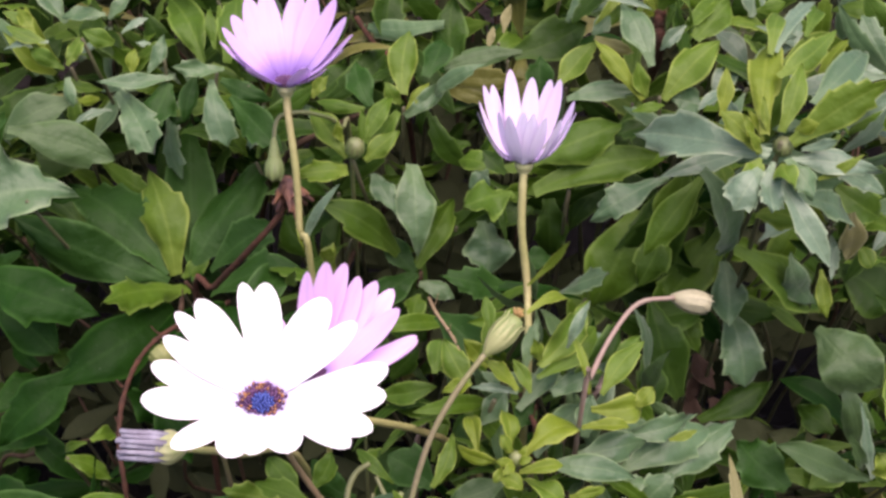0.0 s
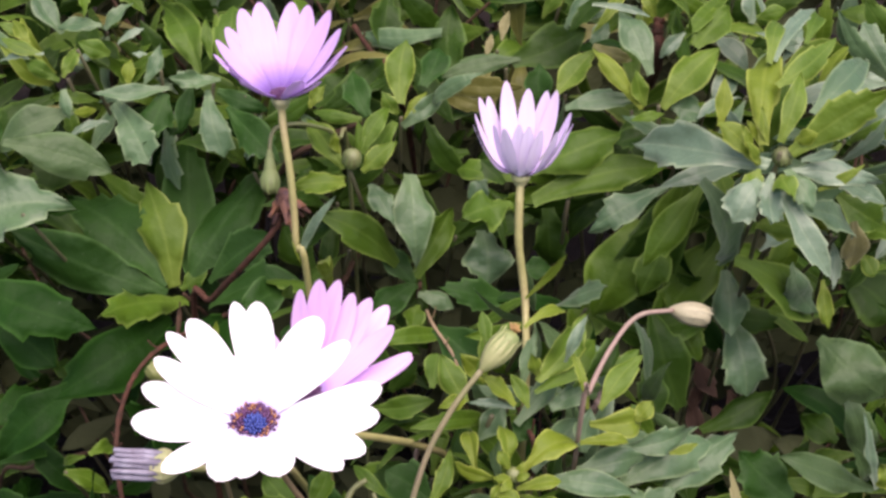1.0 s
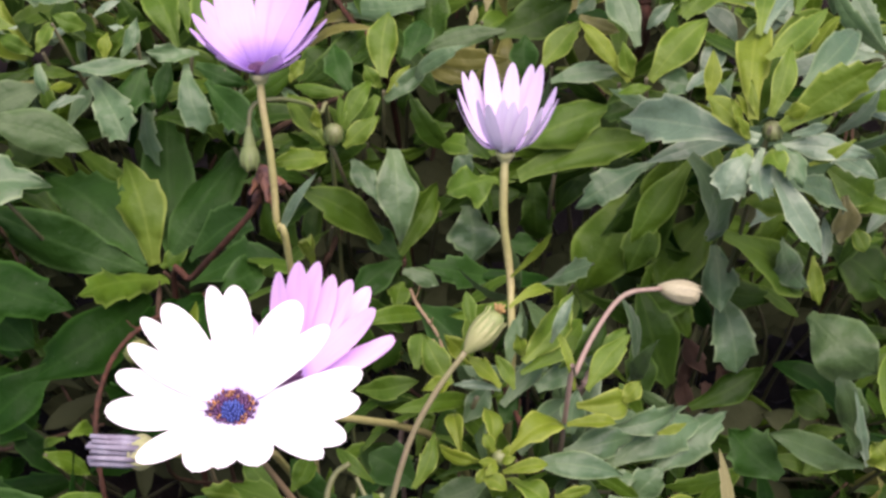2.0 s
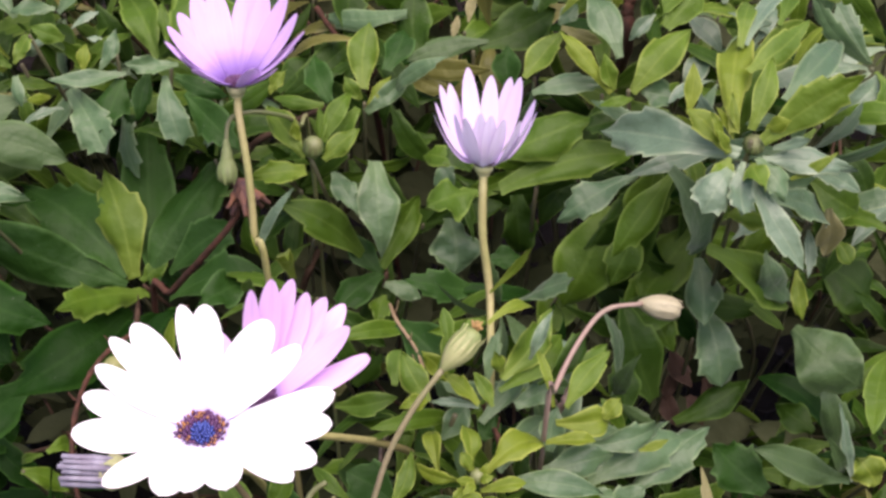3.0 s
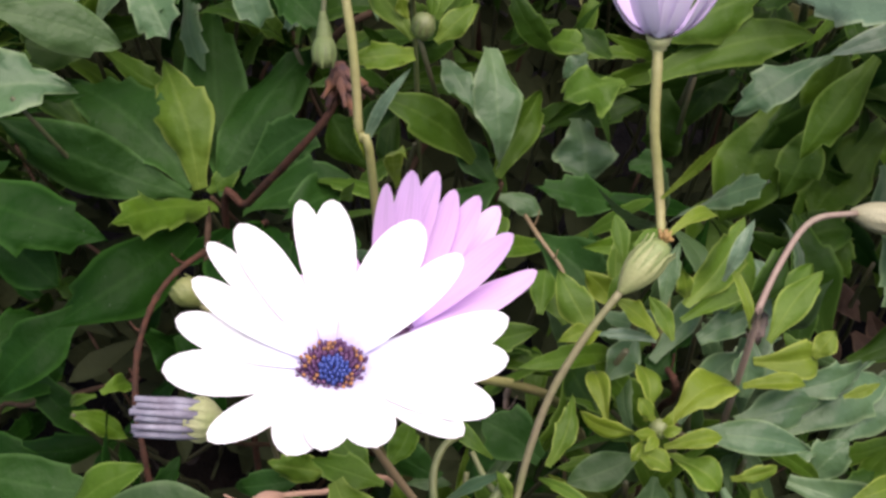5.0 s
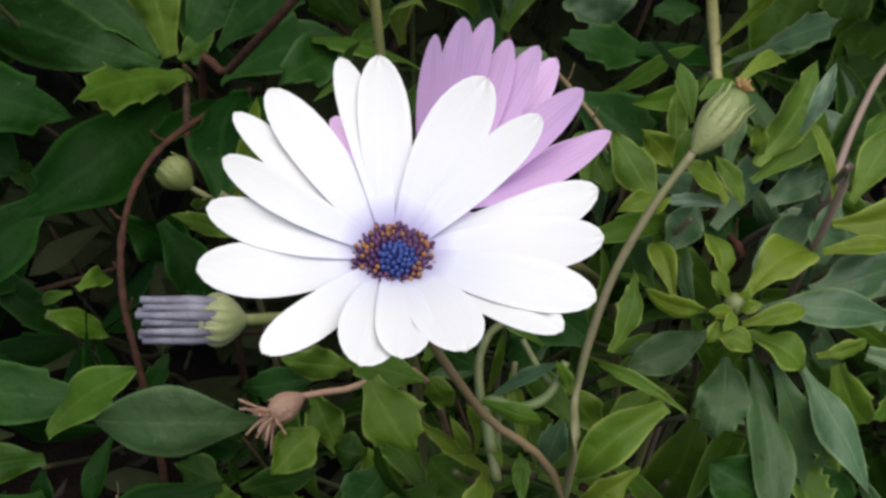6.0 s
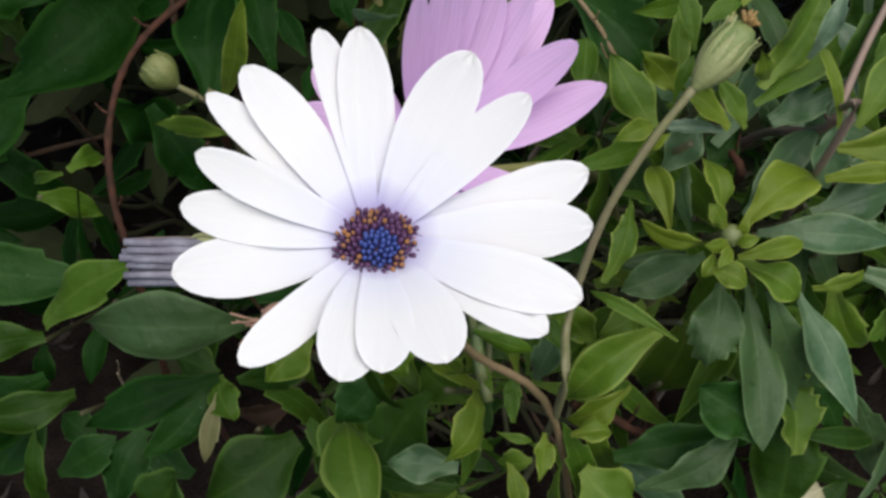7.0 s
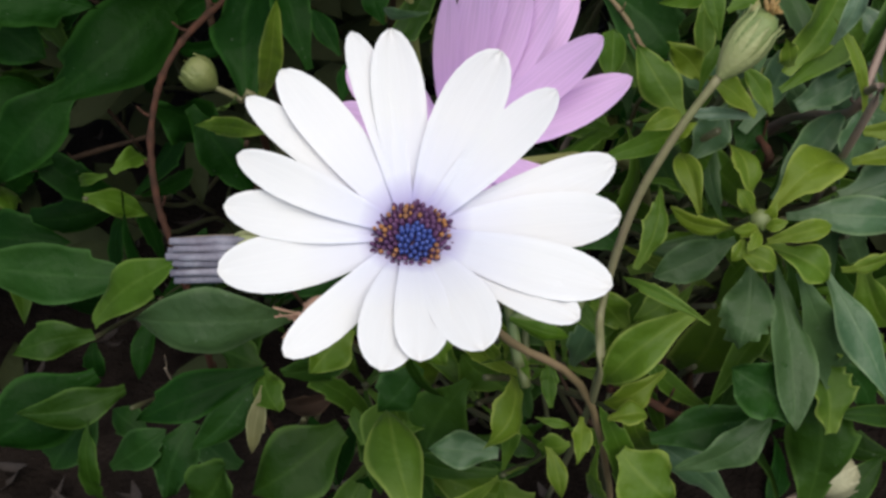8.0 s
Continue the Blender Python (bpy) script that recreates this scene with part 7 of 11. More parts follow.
plant = shoot("mixed green daisy leaves crowding the shrub", (0.0957, 0.7230, 0.0000), (0.0957, 0.5265, 0.3548))
leaf(plant, (0.0949, 0.5237, 0.3538), (0.0889, 0.5172, 0.3384), 0.0048, "green", 0.03, 43, 0, 1064)
leaf(plant, (0.0954, 0.5254, 0.3570), (0.0962, 0.5399, 0.3743), 0.0068, "grey", 0.08, -24, 1, 1065)
leaf(plant, (0.0969, 0.5240, 0.3543), (0.1155, 0.5228, 0.3424), 0.0068, "green", 0.08, 3, 1, 1066)
leaf(plant, (0.0936, 0.5244, 0.3552), (0.0717, 0.5221, 0.3535), 0.0063, "grey", 0.04, -13, 1, 1067)
leaf(plant, (0.0963, 0.5253, 0.3568), (0.1049, 0.5090, 0.3823), 0.0095, "grey", 0.07, -11, 3, 1068)
leaf(plant, (0.0957, 0.5237, 0.3537), (0.0964, 0.4825, 0.3332), 0.0116, "dark", 0.04, -38, 2, 1069)
leaf(plant, (0.0937, 0.5249, 0.3561), (0.0625, 0.4990, 0.3739), 0.0093, "dark", 0.03, -18, 3, 1070)

plant = shoot("mixed green daisy leaves crowding the shrub", (0.1264, 0.7308, 0.0000), (0.1264, 0.5345, 0.3545))
leaf(plant, (0.1247, 0.5318, 0.3538), (0.0960, 0.4910, 0.3445), 0.0071, "green", 0.06, -17, 3, 1071)
leaf(plant, (0.1262, 0.5333, 0.3567), (0.1217, 0.5072, 0.3818), 0.0053, "grey", 0.07, -21, 3, 1072)
leaf(plant, (0.1267, 0.5317, 0.3535), (0.1312, 0.5060, 0.3449), 0.0062, "green", 0.08, 18, 0, 1073)
leaf(plant, (0.1240, 0.5325, 0.3551), (0.0829, 0.5230, 0.3583), 0.0089, "pale", 0.09, -25, 1, 1074)
leaf(plant, (0.1273, 0.5331, 0.3561), (0.1366, 0.5049, 0.3763), 0.0049, "young", 0.05, -12, 3, 1075)
leaf(plant, (0.1248, 0.5332, 0.3564), (0.0981, 0.5125, 0.3850), 0.0078, "grey", 0.07, 42, 1, 1077)

plant = shoot("mixed green daisy leaves crowding the shrub", (0.1782, 0.7442, 0.0000), (0.1782, 0.5481, 0.3534))
leaf(plant, (0.1785, 0.5469, 0.3554), (0.1885, 0.5324, 0.3877), 0.0132, "green", 0.06, 41, 3, 1078)
leaf(plant, (0.1783, 0.5453, 0.3524), (0.1915, 0.5329, 0.3278), 0.0078, "green", 0.04, -15, 2, 1079)
leaf(plant, (0.1757, 0.5464, 0.3544), (0.1301, 0.5250, 0.3690), 0.0109, "pale", 0.05, 44, 1, 1080)
leaf(plant, (0.1791, 0.5467, 0.3550), (0.1977, 0.5574, 0.3629), 0.0056, "green", 0.04, -34, 0, 1081)
leaf(plant, (0.1773, 0.5453, 0.3523), (0.1749, 0.5366, 0.3250), 0.0092, "grey", 0.04, 28, 0, 1082)
leaf(plant, (0.1772, 0.5470, 0.3556), (0.1681, 0.5587, 0.3855), 0.0119, "pale", 0.10, -46, 3, 1083)
leaf(plant, (0.1794, 0.5459, 0.3533), (0.1959, 0.5344, 0.3502), 0.0066, "grey", 0.05, -29, 0, 1084)

plant = shoot("mixed green daisy leaves crowding the shrub", (0.1800, 0.7329, 0.0000), (0.1800, 0.5307, 0.3739))
leaf(plant, (0.1783, 0.5294, 0.3757), (0.1640, 0.5316, 0.3906), 0.0068, "fresh", 0.09, 43, 3, 1085)
leaf(plant, (0.1811, 0.5286, 0.3741), (0.2182, 0.5227, 0.3713), 0.0090, "young", 0.06, -38, 3, 1086)
leaf(plant, (0.1775, 0.5286, 0.3741), (0.1427, 0.5001, 0.3775), 0.0067, "pale", 0.02, 27, 1, 1087)
leaf(plant, (0.1799, 0.5295, 0.3759), (0.1869, 0.5353, 0.3955), 0.0069, "fresh", 0.06, 22, 0, 1088)
leaf(plant, (0.1791, 0.5279, 0.3727), (0.1656, 0.4857, 0.3664), 0.0072, "green", 0.07, -44, 1, 1089)
leaf(plant, (0.1780, 0.5293, 0.3755), (0.1493, 0.5410, 0.3949), 0.0115, "green", 0.03, -9, 2, 1090)
leaf(plant, (0.1811, 0.5286, 0.3741), (0.2056, 0.4943, 0.3770), 0.0079, "green", 0.09, 29, 1, 1091)

plant = shoot("mixed green daisy leaves crowding the shrub", (-0.2096, 0.7690, 0.0000), (-0.2096, 0.5813, 0.3258))
leaf(plant, (-0.2091, 0.5803, 0.3283), (-0.1998, 0.5581, 0.3547), 0.0055, "green", 0.03, 22, 1, 1092)
leaf(plant, (-0.2078, 0.5785, 0.3249), (-0.1810, 0.5427, 0.3107), 0.0090, "grey", 0.09, -2, 2, 1093)
leaf(plant, (-0.2110, 0.5794, 0.3266), (-0.2318, 0.5494, 0.3384), 0.0099, "green", 0.06, -25, 1, 1094)
leaf(plant, (-0.2072, 0.5799, 0.3275), (-0.1750, 0.5738, 0.3451), 0.0078, "green", 0.03, 10, 3, 1095)
leaf(plant, (-0.2091, 0.5784, 0.3246), (-0.2061, 0.5524, 0.3100), 0.0067, "green", 0.07, -38, 1, 1096)
leaf(plant, (-0.2098, 0.5802, 0.3281), (-0.2198, 0.5751, 0.3600), 0.0130, "dark", 0.07, -44, 2, 1097)
leaf(plant, (-0.2069, 0.5792, 0.3262), (-0.1756, 0.5635, 0.3277), 0.0090, "green", 0.03, -49, 3, 1098)

plant = shoot("mixed green daisy leaves crowding the shrub", (-0.1891, 0.7702, 0.0000), (-0.1891, 0.5910, 0.2975))
leaf(plant, (-0.1882, 0.5881, 0.2963), (-0.1773, 0.5553, 0.2796), 0.0098, "dark", 0.07, 22, 3, 1099)
leaf(plant, (-0.1899, 0.5898, 0.2996), (-0.2090, 0.5988, 0.3147), 0.0083, "green", 0.07, -47, 0, 1100)
leaf(plant, (-0.1863, 0.5891, 0.2983), (-0.1365, 0.5710, 0.3064), 0.0104, "green", 0.09, -2, 3, 1101)
leaf(plant, (-0.1901, 0.5884, 0.2969), (-0.2065, 0.5494, 0.2896), 0.0078, "dark", 0.07, -32, 1, 1102)
leaf(plant, (-0.1886, 0.5901, 0.3001), (-0.1875, 0.5941, 0.3389), 0.0124, "dark", 0.05, -20, 3, 1103)
leaf(plant, (-0.1874, 0.5882, 0.2966), (-0.1641, 0.5719, 0.2665), 0.0103, "dark", 0.02, -33, 1, 1104)
leaf(plant, (-0.1905, 0.5894, 0.2988), (-0.2348, 0.5963, 0.3081), 0.0125, "dark", 0.09, -12, 3, 1105)

plant = shoot("mixed green daisy leaves crowding the shrub", (-0.1596, 0.7891, 0.0000), (-0.1596, 0.6058, 0.3108))
leaf(plant, (-0.1605, 0.6031, 0.3100), (-0.1750, 0.5816, 0.2985), 0.0065, "grey", 0.04, -24, 2, 1106)
leaf(plant, (-0.1587, 0.6049, 0.3133), (-0.1453, 0.5805, 0.3409), 0.0078, "dark", 0.08, -7, 3, 1107)
leaf(plant, (-0.1574, 0.6033, 0.3102), (-0.1221, 0.5812, 0.2932), 0.0090, "green", 0.10, 24, 1, 1108)
leaf(plant, (-0.1611, 0.6035, 0.3107), (-0.1898, 0.5667, 0.3097), 0.0117, "green", 0.05, -16, 3, 1109)
leaf(plant, (-0.1577, 0.6047, 0.3130), (-0.1345, 0.6112, 0.3353), 0.0076, "green", 0.04, -14, 3, 1110)
leaf(plant, (-0.1590, 0.6029, 0.3095), (-0.1544, 0.5781, 0.2879), 0.0083, "grey", 0.04, 32, 3, 1111)
leaf(plant, (-0.1606, 0.6046, 0.3128), (-0.1908, 0.6227, 0.3318), 0.0121, "dark", 0.06, 46, 0, 1112)

plant = shoot("mixed green daisy leaves crowding the shrub", (-0.0989, 0.7540, 0.0000), (-0.0989, 0.5638, 0.3341))
leaf(plant, (-0.0973, 0.5626, 0.3361), (-0.0770, 0.5457, 0.3596), 0.0061, "grey", 0.09, 42, 3, 1114)
leaf(plant, (-0.0983, 0.5609, 0.3329), (-0.0911, 0.5335, 0.3112), 0.0118, "green", 0.09, 19, 3, 1115)
leaf(plant, (-0.0998, 0.5626, 0.3361), (-0.1203, 0.5508, 0.3671), 0.0091, "green", 0.09, 42, 3, 1116)
leaf(plant, (-0.0967, 0.5614, 0.3339), (-0.0590, 0.5230, 0.3312), 0.0085, "green", 0.05, -15, 1, 1117)
leaf(plant, (-0.0986, 0.5628, 0.3365), (-0.0975, 0.5590, 0.3671), 0.0105, "grey", 0.02, 4, 1, 1119)

plant = shoot("mixed green daisy leaves crowding the shrub", (-0.0987, 0.7675, 0.0000), (-0.0987, 0.5829, 0.3153))
leaf(plant, (-0.0977, 0.5819, 0.3177), (-0.0841, 0.5942, 0.3456), 0.0094, "green", 0.08, 13, 1, 1121)
leaf(plant, (-0.0974, 0.5801, 0.3143), (-0.0832, 0.5547, 0.3030), 0.0059, "grey", 0.10, -34, 2, 1122)
leaf(plant, (-0.1003, 0.5814, 0.3168), (-0.1324, 0.5895, 0.3273), 0.0099, "green", 0.02, 48, 0, 1123)
leaf(plant, (-0.0964, 0.5813, 0.3165), (-0.0527, 0.5854, 0.3279), 0.0133, "grey", 0.03, -24, 0, 1124)
leaf(plant, (-0.0994, 0.5801, 0.3143), (-0.1120, 0.5584, 0.2983), 0.0095, "dark", 0.03, 41, 2, 1125)
leaf(plant, (-0.0998, 0.5817, 0.3173), (-0.1251, 0.5710, 0.3491), 0.0110, "dark", 0.04, 42, 3, 1126)

plant = shoot("mixed green daisy leaves crowding the shrub", (-0.0412, 0.7784, 0.0000), (-0.0412, 0.5921, 0.3209))
leaf(plant, (-0.0430, 0.5898, 0.3208), (-0.0648, 0.5664, 0.3192), 0.0064, "olive", 0.07, -27, 2, 1127)
leaf(plant, (-0.0392, 0.5907, 0.3225), (-0.0129, 0.5891, 0.3358), 0.0069, "olive", 0.09, 2, 0, 1128)
leaf(plant, (-0.0406, 0.5892, 0.3197), (-0.0301, 0.5676, 0.2903), 0.0117, "dark", 0.05, -38, 2, 1129)
leaf(plant, (-0.0428, 0.5907, 0.3227), (-0.0644, 0.5827, 0.3398), 0.0092, "dark", 0.10, -7, 1, 1130)
leaf(plant, (-0.0390, 0.5900, 0.3212), (-0.0090, 0.5909, 0.3162), 0.0062, "olive", 0.05, -38, 0, 1131)
leaf(plant, (-0.0422, 0.5893, 0.3200), (-0.0543, 0.5709, 0.3089), 0.0065, "dark", 0.04, -19, 3, 1132)
leaf(plant, (-0.0408, 0.5911, 0.3234), (-0.0343, 0.5768, 0.3569), 0.0096, "dark", 0.07, -43, 1, 1133)

plant = shoot("mixed green daisy leaves crowding the shrub", (-0.0175, 0.7455, 0.0000), (-0.0175, 0.5602, 0.3178))
leaf(plant, (-0.0187, 0.5576, 0.3171), (-0.0457, 0.5190, 0.3028), 0.0129, "dark", 0.08, -33, 3, 1135)
leaf(plant, (-0.0163, 0.5575, 0.3169), (0.0041, 0.5168, 0.3024), 0.0107, "dark", 0.08, 42, 0, 1137)
leaf(plant, (-0.0194, 0.5582, 0.3184), (-0.0486, 0.5588, 0.3181), 0.0071, "olive", 0.10, 18, 1, 1138)
leaf(plant, (-0.0178, 0.5573, 0.3167), (-0.0222, 0.5280, 0.3022), 0.0066, "dark", 0.07, 28, 3, 1140)

plant = shoot("mixed green daisy leaves crowding the shrub", (0.0390, 0.7632, 0.0000), (0.0390, 0.5805, 0.3089))
leaf(plant, (0.0392, 0.5777, 0.3077), (0.0423, 0.5280, 0.2896), 0.0117, "olive", 0.03, 15, 3, 1141)
leaf(plant, (0.0408, 0.5790, 0.3104), (0.0740, 0.5549, 0.3333), 0.0123, "olive", 0.06, -12, 3, 1142)
leaf(plant, (0.0383, 0.5777, 0.3078), (0.0298, 0.5617, 0.2911), 0.0069, "olive", 0.06, -41, 3, 1143)
leaf(plant, (0.0387, 0.5796, 0.3114), (0.0346, 0.5808, 0.3459), 0.0104, "olive", 0.02, -27, 1, 1144)
leaf(plant, (0.0409, 0.5783, 0.3089), (0.0679, 0.5819, 0.2989), 0.0068, "dark", 0.08, 38, 3, 1145)

plant = shoot("mixed green daisy leaves crowding the shrub", (0.0889, 0.7379, 0.0000), (0.0889, 0.5458, 0.3402))
leaf(plant, (0.0871, 0.5433, 0.3397), (0.0669, 0.5080, 0.3396), 0.0065, "green", 0.09, -32, 3, 1146)
leaf(plant, (0.0887, 0.5448, 0.3425), (0.0882, 0.5455, 0.3665), 0.0061, "fresh", 0.03, 11, 0, 1147)
leaf(plant, (0.0904, 0.5436, 0.3402), (0.1135, 0.5420, 0.3336), 0.0064, "dark", 0.07, -22, 2, 1148)
leaf(plant, (0.0867, 0.5438, 0.3406), (0.0585, 0.5272, 0.3438), 0.0060, "grey", 0.04, -11, 1, 1149)
leaf(plant, (0.0903, 0.5443, 0.3416), (0.1138, 0.5400, 0.3545), 0.0069, "fresh", 0.06, 15, 3, 1150)
leaf(plant, (0.0884, 0.5430, 0.3391), (0.0807, 0.5021, 0.3182), 0.0091, "green", 0.07, 36, 3, 1151)
leaf(plant, (0.0874, 0.5446, 0.3421), (0.0671, 0.5491, 0.3618), 0.0083, "grey", 0.04, 45, 1, 1152)

plant = shoot("mixed green daisy leaves crowding the shrub", (0.1013, 0.6937, 0.0000), (0.1013, 0.5036, 0.3337))
leaf(plant, (0.1027, 0.5019, 0.3346), (0.1379, 0.5115, 0.3375), 0.0067, "fresh", 0.09, -36, 1, 1154)
leaf(plant, (0.1006, 0.5025, 0.3359), (0.0880, 0.4826, 0.3685), 0.0069, "green", 0.05, 1, 0, 1156)
leaf(plant, (0.1026, 0.5013, 0.3336), (0.1311, 0.4697, 0.3302), 0.0077, "dark", 0.08, -38, 1, 1157)

plant = shoot("mixed green daisy leaves crowding the shrub", (0.1361, 0.7414, 0.0000), (0.1361, 0.5546, 0.3227))
leaf(plant, (0.1342, 0.5533, 0.3246), (0.1143, 0.5533, 0.3399), 0.0072, "green", 0.04, -43, 0, 1160)
leaf(plant, (0.1376, 0.5528, 0.3235), (0.1617, 0.5228, 0.3353), 0.0067, "fresh", 0.02, 31, 0, 1161)
leaf(plant, (0.1347, 0.5519, 0.3218), (0.1200, 0.5375, 0.3057), 0.0076, "fresh", 0.02, 22, 1, 1162)
leaf(plant, (0.1358, 0.5536, 0.3251), (0.1347, 0.5543, 0.3586), 0.0095, "green", 0.07, 45, 1, 1163)
leaf(plant, (0.1369, 0.5520, 0.3219), (0.1525, 0.5538, 0.3062), 0.0067, "green", 0.08, -10, 1, 1164)
leaf(plant, (0.1337, 0.5527, 0.3233), (0.1071, 0.5387, 0.3277), 0.0052, "grey", 0.07, 32, 1, 1165)
leaf(plant, (0.1370, 0.5534, 0.3247), (0.1615, 0.5552, 0.3513), 0.0122, "green", 0.09, 12, 2, 1166)

plant = shoot("mixed green daisy leaves crowding the shrub", (0.1566, 0.7004, 0.0000), (0.1566, 0.5132, 0.3241))
leaf(plant, (0.1547, 0.5119, 0.3259), (0.1305, 0.4964, 0.3459), 0.0052, "pale", 0.09, 23, 3, 1167)
leaf(plant, (0.1579, 0.5114, 0.3248), (0.1908, 0.5045, 0.3286), 0.0116, "fresh", 0.04, 16, 2, 1168)
leaf(plant, (0.1548, 0.5107, 0.3235), (0.1259, 0.4755, 0.3142), 0.0105, "fresh", 0.06, -26, 0, 1169)
leaf(plant, (0.1563, 0.5122, 0.3264), (0.1547, 0.5053, 0.3538), 0.0069, "fresh", 0.02, 30, 1, 1170)
leaf(plant, (0.1566, 0.5105, 0.3232), (0.1531, 0.4698, 0.3201), 0.0075, "green", 0.06, 21, 1, 1171)
leaf(plant, (0.1542, 0.5112, 0.3246), (0.1233, 0.5172, 0.3195), 0.0085, "grey", 0.06, -28, 3, 1172)
leaf(plant, (0.1578, 0.5116, 0.3253), (0.1934, 0.5216, 0.3338), 0.0102, "fresh", 0.07, 11, 2, 1173)

plant = shoot("mixed green daisy leaves crowding the shrub", (0.1863, 0.6754, 0.0000), (0.1863, 0.4852, 0.3340))
leaf(plant, (0.1846, 0.4839, 0.3360), (0.1644, 0.4879, 0.3564), 0.0095, "green", 0.03, -44, 0, 1174)
leaf(plant, (0.1871, 0.4829, 0.3339), (0.2077, 0.4522, 0.3281), 0.0082, "grey", 0.04, -20, 3, 1175)
leaf(plant, (0.1840, 0.4830, 0.3341), (0.1503, 0.4735, 0.3252), 0.0089, "pale", 0.10, -10, 1, 1176)
leaf(plant, (0.1858, 0.4841, 0.3362), (0.1862, 0.4880, 0.3609), 0.0096, "grey", 0.05, -16, 0, 1177)
leaf(plant, (0.1862, 0.4825, 0.3332), (0.1850, 0.4476, 0.3249), 0.0074, "fresh", 0.04, 31, 3, 1178)
leaf(plant, (0.1839, 0.4834, 0.3350), (0.1518, 0.4945, 0.3373), 0.0112, "fresh", 0.03, -48, 1, 1179)
leaf(plant, (0.1871, 0.4837, 0.3355), (0.2115, 0.4846, 0.3495), 0.0080, "green", 0.07, -14, 0, 1180)

plant = shoot("mixed green daisy leaves crowding the shrub", (-0.2267, 0.7470, 0.0000), (-0.2267, 0.5692, 0.2925))
leaf(plant, (-0.2268, 0.5665, 0.2915), (-0.2304, 0.5239, 0.2778), 0.0086, "grey", 0.04, 5, 1, 1181)
leaf(plant, (-0.2263, 0.5683, 0.2950), (-0.2293, 0.5715, 0.3169), 0.0082, "green", 0.05, 27, 1, 1182)
leaf(plant, (-0.2245, 0.5666, 0.2917), (-0.1943, 0.5448, 0.2728), 0.0083, "grey", 0.02, -32, 2, 1183)
leaf(plant, (-0.2280, 0.5672, 0.2929), (-0.2620, 0.5529, 0.2938), 0.0092, "green", 0.06, -31, 3, 1184)
leaf(plant, (-0.2239, 0.5677, 0.2939), (-0.1896, 0.5448, 0.3108), 0.0076, "green", 0.09, 0, 1, 1185)
leaf(plant, (-0.2258, 0.5664, 0.2913), (-0.2224, 0.5434, 0.2631), 0.0132, "dark", 0.05, 33, 0, 1186)
leaf(plant, (-0.2276, 0.5679, 0.2942), (-0.2419, 0.5606, 0.3089), 0.0050, "green", 0.03, 12, 1, 1187)

plant = shoot("mixed green daisy leaves crowding the shrub", (-0.1883, 0.7614, 0.0000), (-0.1883, 0.5872, 0.2806))
leaf(plant, (-0.1855, 0.5853, 0.2813), (-0.1580, 0.5908, 0.2786), 0.0083, "green", 0.06, 1, 3, 1188)
leaf(plant, (-0.1892, 0.5846, 0.2800), (-0.2064, 0.5465, 0.2712), 0.0115, "green", 0.04, -30, 2, 1189)
leaf(plant, (-0.1872, 0.5863, 0.2832), (-0.1797, 0.6101, 0.3154), 0.0100, "dark", 0.02, 24, 1, 1190)
leaf(plant, (-0.1866, 0.5844, 0.2797), (-0.1729, 0.5768, 0.2612), 0.0084, "grey", 0.09, 33, 0, 1191)
leaf(plant, (-0.1898, 0.5853, 0.2814), (-0.2282, 0.5674, 0.2893), 0.0140, "grey", 0.10, -32, 1, 1192)
leaf(plant, (-0.1858, 0.5858, 0.2823), (-0.1537, 0.5617, 0.3032), 0.0085, "dark", 0.10, -31, 1, 1193)
leaf(plant, (-0.1879, 0.5843, 0.2794), (-0.1858, 0.5547, 0.2634), 0.0105, "green", 0.05, -26, 1, 1194)

plant = shoot("mixed green daisy leaves crowding the shrub", (-0.1507, 0.7360, 0.0000), (-0.1507, 0.5582, 0.2926))
leaf(plant, (-0.1491, 0.5572, 0.2949), (-0.1199, 0.5377, 0.3319), 0.0113, "green", 0.04, 13, 3, 1196)
leaf(plant, (-0.1490, 0.5556, 0.2918), (-0.1277, 0.5256, 0.2840), 0.0078, "grey", 0.05, 45, 1, 1197)
leaf(plant, (-0.1522, 0.5565, 0.2937), (-0.1723, 0.5480, 0.3011), 0.0065, "green", 0.04, 11, 1, 1198)
leaf(plant, (-0.1482, 0.5566, 0.2938), (-0.1066, 0.5625, 0.3028), 0.0111, "grey", 0.08, 19, 1, 1199)
leaf(plant, (-0.1511, 0.5555, 0.2917), (-0.1703, 0.5489, 0.2646), 0.0120, "green", 0.07, -39, 3, 1200)
leaf(plant, (-0.1513, 0.5571, 0.2949), (-0.1682, 0.5602, 0.3214), 0.0093, "dark", 0.03, 46, 3, 1201)

plant = shoot("mixed green daisy leaves crowding the shrub", (-0.1155, 0.7372, 0.0000), (-0.1155, 0.5590, 0.2939))
leaf(plant, (-0.1168, 0.5576, 0.2955), (-0.1409, 0.5364, 0.3194), 0.0100, "green", 0.02, -18, 2, 1202)
leaf(plant, (-0.1131, 0.5574, 0.2952), (-0.0826, 0.5387, 0.3097), 0.0075, "dark", 0.06, -37, 0, 1203)
leaf(plant, (-0.1155, 0.5562, 0.2928), (-0.1192, 0.5185, 0.2716), 0.0095, "grey", 0.08, 24, 2, 1204)
leaf(plant, (-0.1159, 0.5580, 0.2963), (-0.1274, 0.5482, 0.3308), 0.0112, "dark", 0.06, 20, 3, 1205)
leaf(plant, (-0.1137, 0.5564, 0.2932), (-0.0855, 0.5335, 0.2743), 0.0084, "green", 0.09, -10, 2, 1206)
leaf(plant, (-0.1171, 0.5572, 0.2948), (-0.1354, 0.5362, 0.3053), 0.0073, "green", 0.06, -45, 1, 1207)
